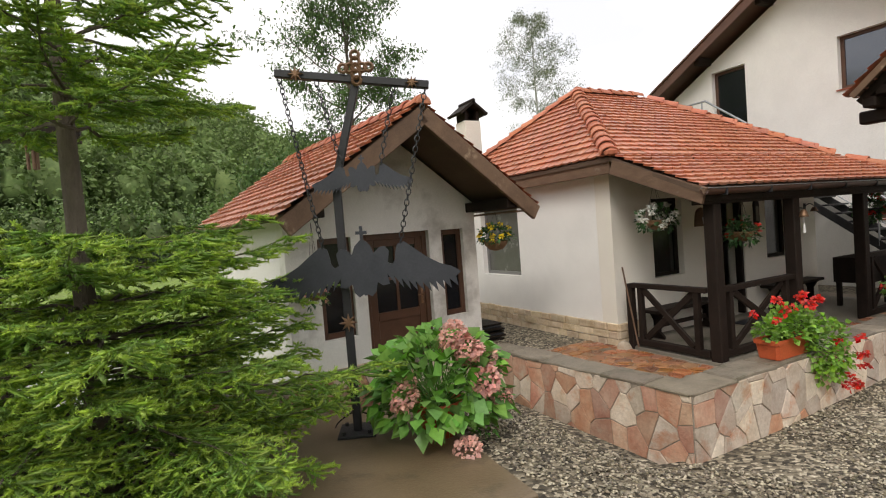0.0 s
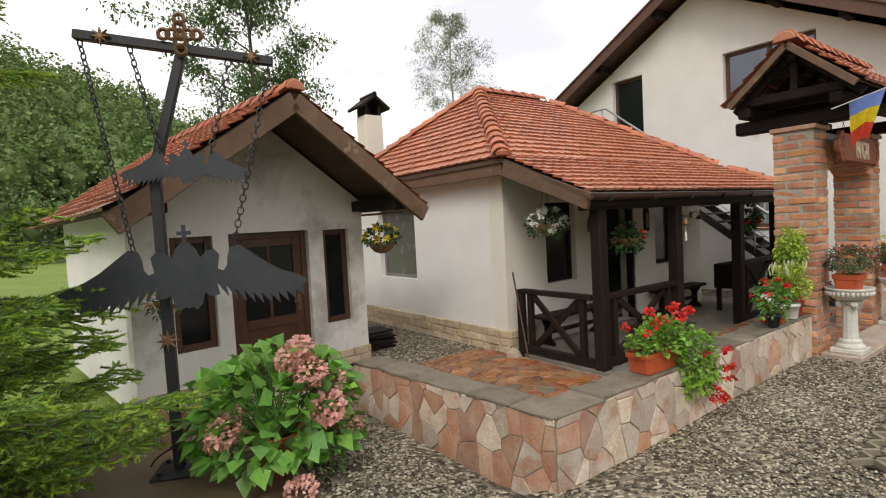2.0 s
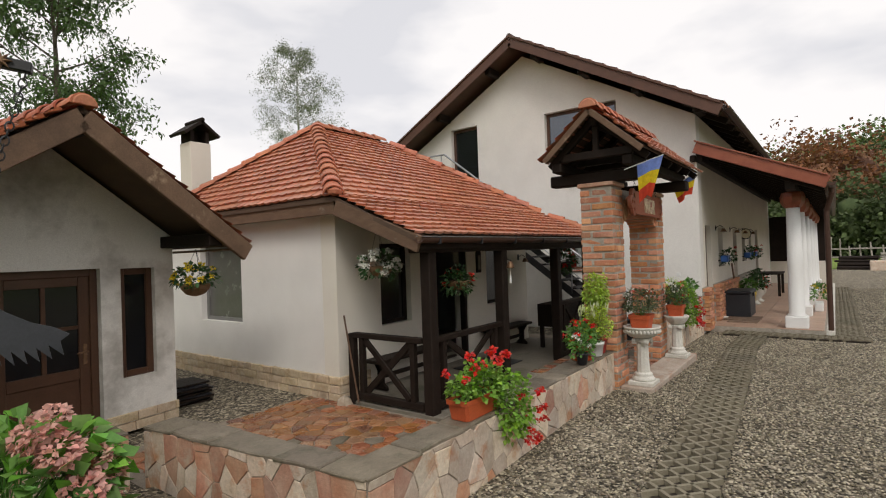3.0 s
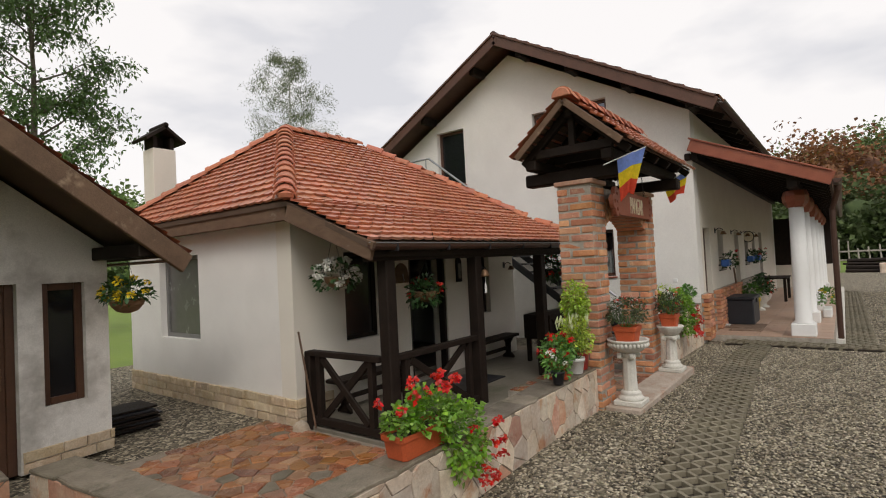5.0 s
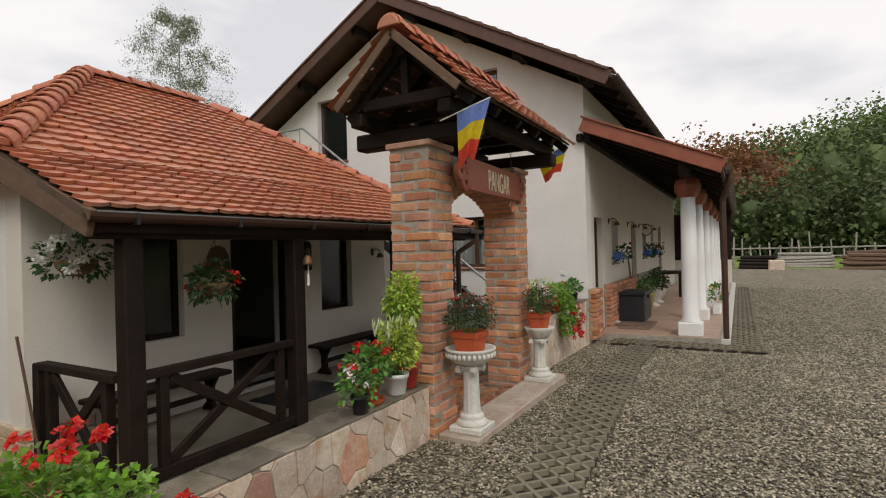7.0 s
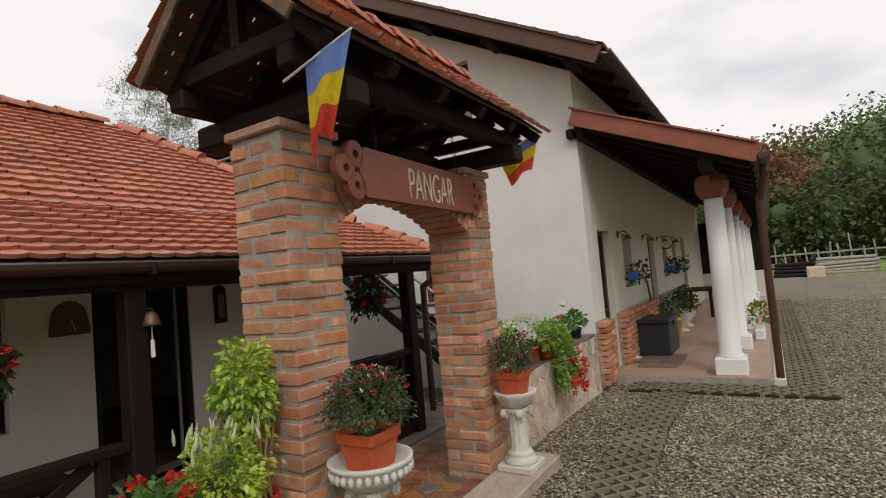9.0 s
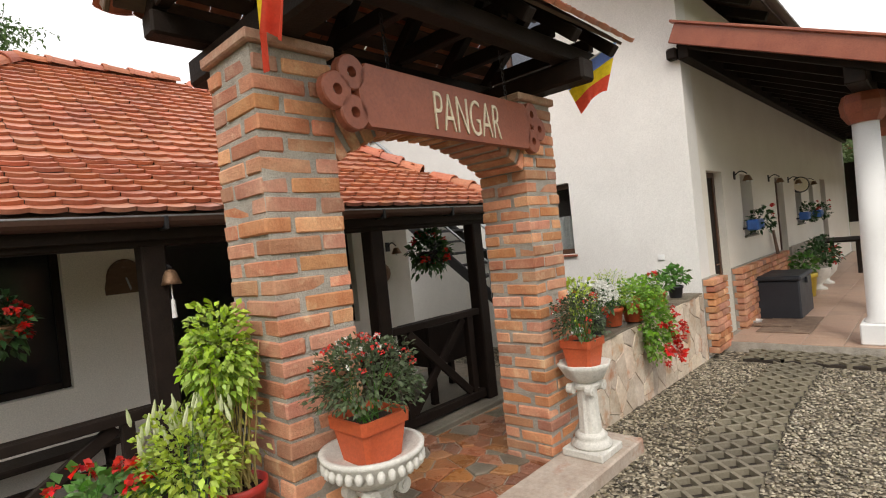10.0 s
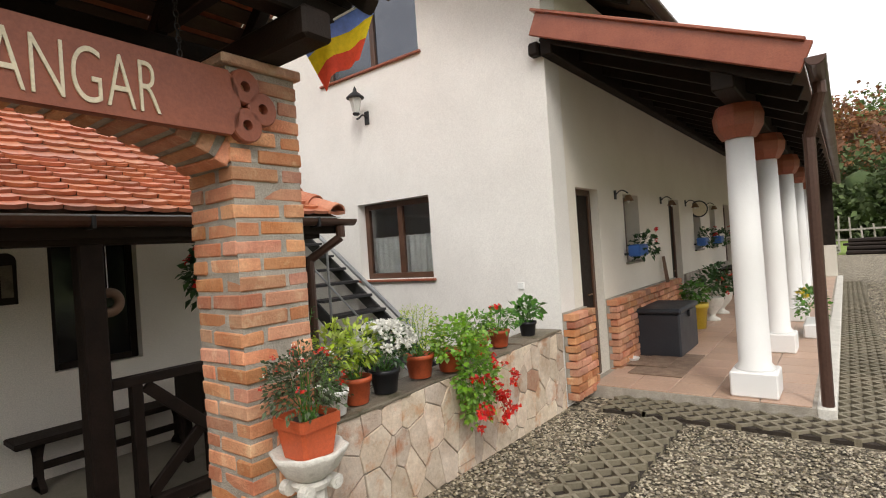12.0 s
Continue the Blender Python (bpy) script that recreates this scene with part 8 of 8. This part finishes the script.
forest("hill_forest", "dense mixed green forest on the hillside", 820, -55, 28, 62, 122, M_FOREST, 1, 6, 10, 300, 0.56)
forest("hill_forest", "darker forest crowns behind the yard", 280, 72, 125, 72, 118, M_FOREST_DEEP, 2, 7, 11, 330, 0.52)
forest("hill_forest", "lighter green crowns among the dark ones", 240, 72, 125, 74, 118, M_FOREST, 8, 6, 12.5, 330, 0.52)
forest("hill_forest", "distant forest all round the valley", 420, 125, 300, 70, 125, M_FOREST, 3, 7, 12, 60, 1.6)
forest("hill_forest", "distant forest behind the houses", 160, 28, 72, 80, 120, M_FOREST, 4, 6, 9, 70, 1.4)
forest("edge_bushes", "leafy bushes along the meadow edge", 130, -55, 20, 50, 62, leafy("bush_leaves", (0.085, 0.145, 0.042), (0.15, 0.215, 0.068), 0.7, 0.4, 0.1), 5, 3, 6, 330, 0.34)
forest("russet_trees", "russet-brown autumn crowns at the yard edge", 14, 87.5, 94.5, 60, 68, M_RUST_TREE, 6, 8.5, 12.0, 700, 0.42)
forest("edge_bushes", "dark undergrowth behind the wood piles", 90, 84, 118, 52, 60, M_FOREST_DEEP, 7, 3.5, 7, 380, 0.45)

# ---- far end of the yard: fence, logs, sheds ----
fn = thing("paddock_fence", "grey rough paddock fence of uneven posts at the yard end", "fence", (44, -3, 0))
rg = random.Random(6)
for k in range(34):
    y = 4.5 - k * 0.55
    part("post", rodded((rg.uniform(-0.3, 0.3), y, -0.15), (rg.uniform(-0.4, 0.4), y + rg.uniform(-0.15, 0.15), rg.uniform(1.1, 2.3)), 0.06, 0.045, 6), M_GREYWOOD, fn)
for z in (0.7, 1.25):
    part("rail", beamed((0, 4.5, z), (0, -6, z), 0.06, 0.1), M_GREYWOOD, fn)


def log_pile(at, n, L, r, label, yaw=0.0, material=None):
    t = thing("log_pile", label, "log pile", Matrix.Translation(at) @ pose(0, 0, 0, 0, 0, yaw))
    rg = random.Random(int(at[1] * 10))
    row, k, z = n, 0, r
    while row > 0:
        for i in range(row):
            part("log", rodded((-L / 2 + rg.uniform(-0.2, 0.2), (i - row / 2) * 2 * r, z), (L / 2 + rg.uniform(-0.2, 0.2), (i - row / 2) * 2 * r + rg.uniform(-0.14, 0.14), z + rg.uniform(-0.12, 0.12)), r * rg.uniform(0.55, 1.05), seg=7), material or M_BEAM, t)
        row -= 2
        z += r * 1.75


log_pile((41, -6.4, -0.05), 9, 2.2, 0.13, "pile of brown logs at the yard edge", 70)
log_pile((42, -1.0, -0.05), 8, 2.0, 0.12, "stack of dark timber beside the fence", 80, M_DARKWOOD)
log_pile((42.5, 1.6, -0.05), 8, 2.0, 0.10, "stack of pale sawn slats beside the fence", 85, M_GREYWOOD)
log_pile((43, -3.6, -0.05), 9, 2.6, 0.11, "stack of weathered boards by the fence", 85, M_GREYWOOD)
wb = thing("stone_block", "pale square stone block beside the timber stack", "block", (40.5, -1.9, -0.05))
part("block", boxed(-0.5, 0.5, -0.4, 0.4, 0, 0.6, 0.04), M_STONE, wb)
nb = thing("notice_board", "small white notice board on a post", "notice", (36, 1.2, -0.05))
part("post", rodded((0, 0, 0), (0, 0, 1.5), 0.03), M_STEEL, nb)
part("board", boxed(-0.02, 0.02, -0.22, 0.22, 1.4, 2.0, 0.004), M_WHITE, nb)
part("mark", boxed(-0.028, -0.021, -0.08, 0.08, 1.6, 1.75), M_REDPOT, nb)

# ---- timber swing frame and pale path behind the spruce ----
sw = thing("timber_swing_frame", "red-brown timber frame with crossed posts behind the spruce", "swing frame", (-2.2, 6.6, -0.2))
for x in (0.0, -2.4):
    part("post", beamed((x + 0.15, 0, 0), (x + 0.15, 0, 3.2), 0.13, 0.13, 0.01, up=(1, 0, 0)), M_DARKWOOD, sw)
    part("brace", beamed((x - 0.45, 0.1, 0.6), (x + 0.02, 0.1, 3.1), 0.10, 0.10, 0.01, up=(0, 1, 0)), M_ORANGE_WOOD, sw)
part("top_beam", beamed((-3.0, 0, 3.28), (1.0, 0, 3.28), 0.14, 0.16), M_DARKWOOD, sw)
part("seat_rail", beamed((-2.3, 0.2, 1.0), (0.3, 0.2, 1.0), 0.06, 0.12), M_ORANGE_WOOD, sw)
wc = thing("wind_chime", "small wooden wind chime hung from the swing beam", "wind chime", (-1.62, 6.55, 2.72))
part("cap", turned([(0.02, 0.28), (0.07, 0.24), (0.06, 0.22)], 10), M_ORANGE_WOOD, wc)
part("cord", rodded((0, 0, 0.28), (0, 0, 0.36), 0.004, seg=4), M_IRON, wc)
for k in range(5):
    a = k * 1.257
    part("tube", rodded((0.045 * math.cos(a), 0.045 * math.sin(a), 0.0), (0.045 * math.cos(a), 0.045 * math.sin(a), 0.22), 0.012, seg=7), M_BEAM, wc)
solid("pale_path", boxed(-14, -1.4, 8.6, 13.5, -0.215, -0.185, 0.01), surface("pale_path_concrete", (0.38, 0.37, 0.35), (0.48, 0.47, 0.44), 1, 30, 0.9, 0.3), "pale concrete path across the meadow", "path")
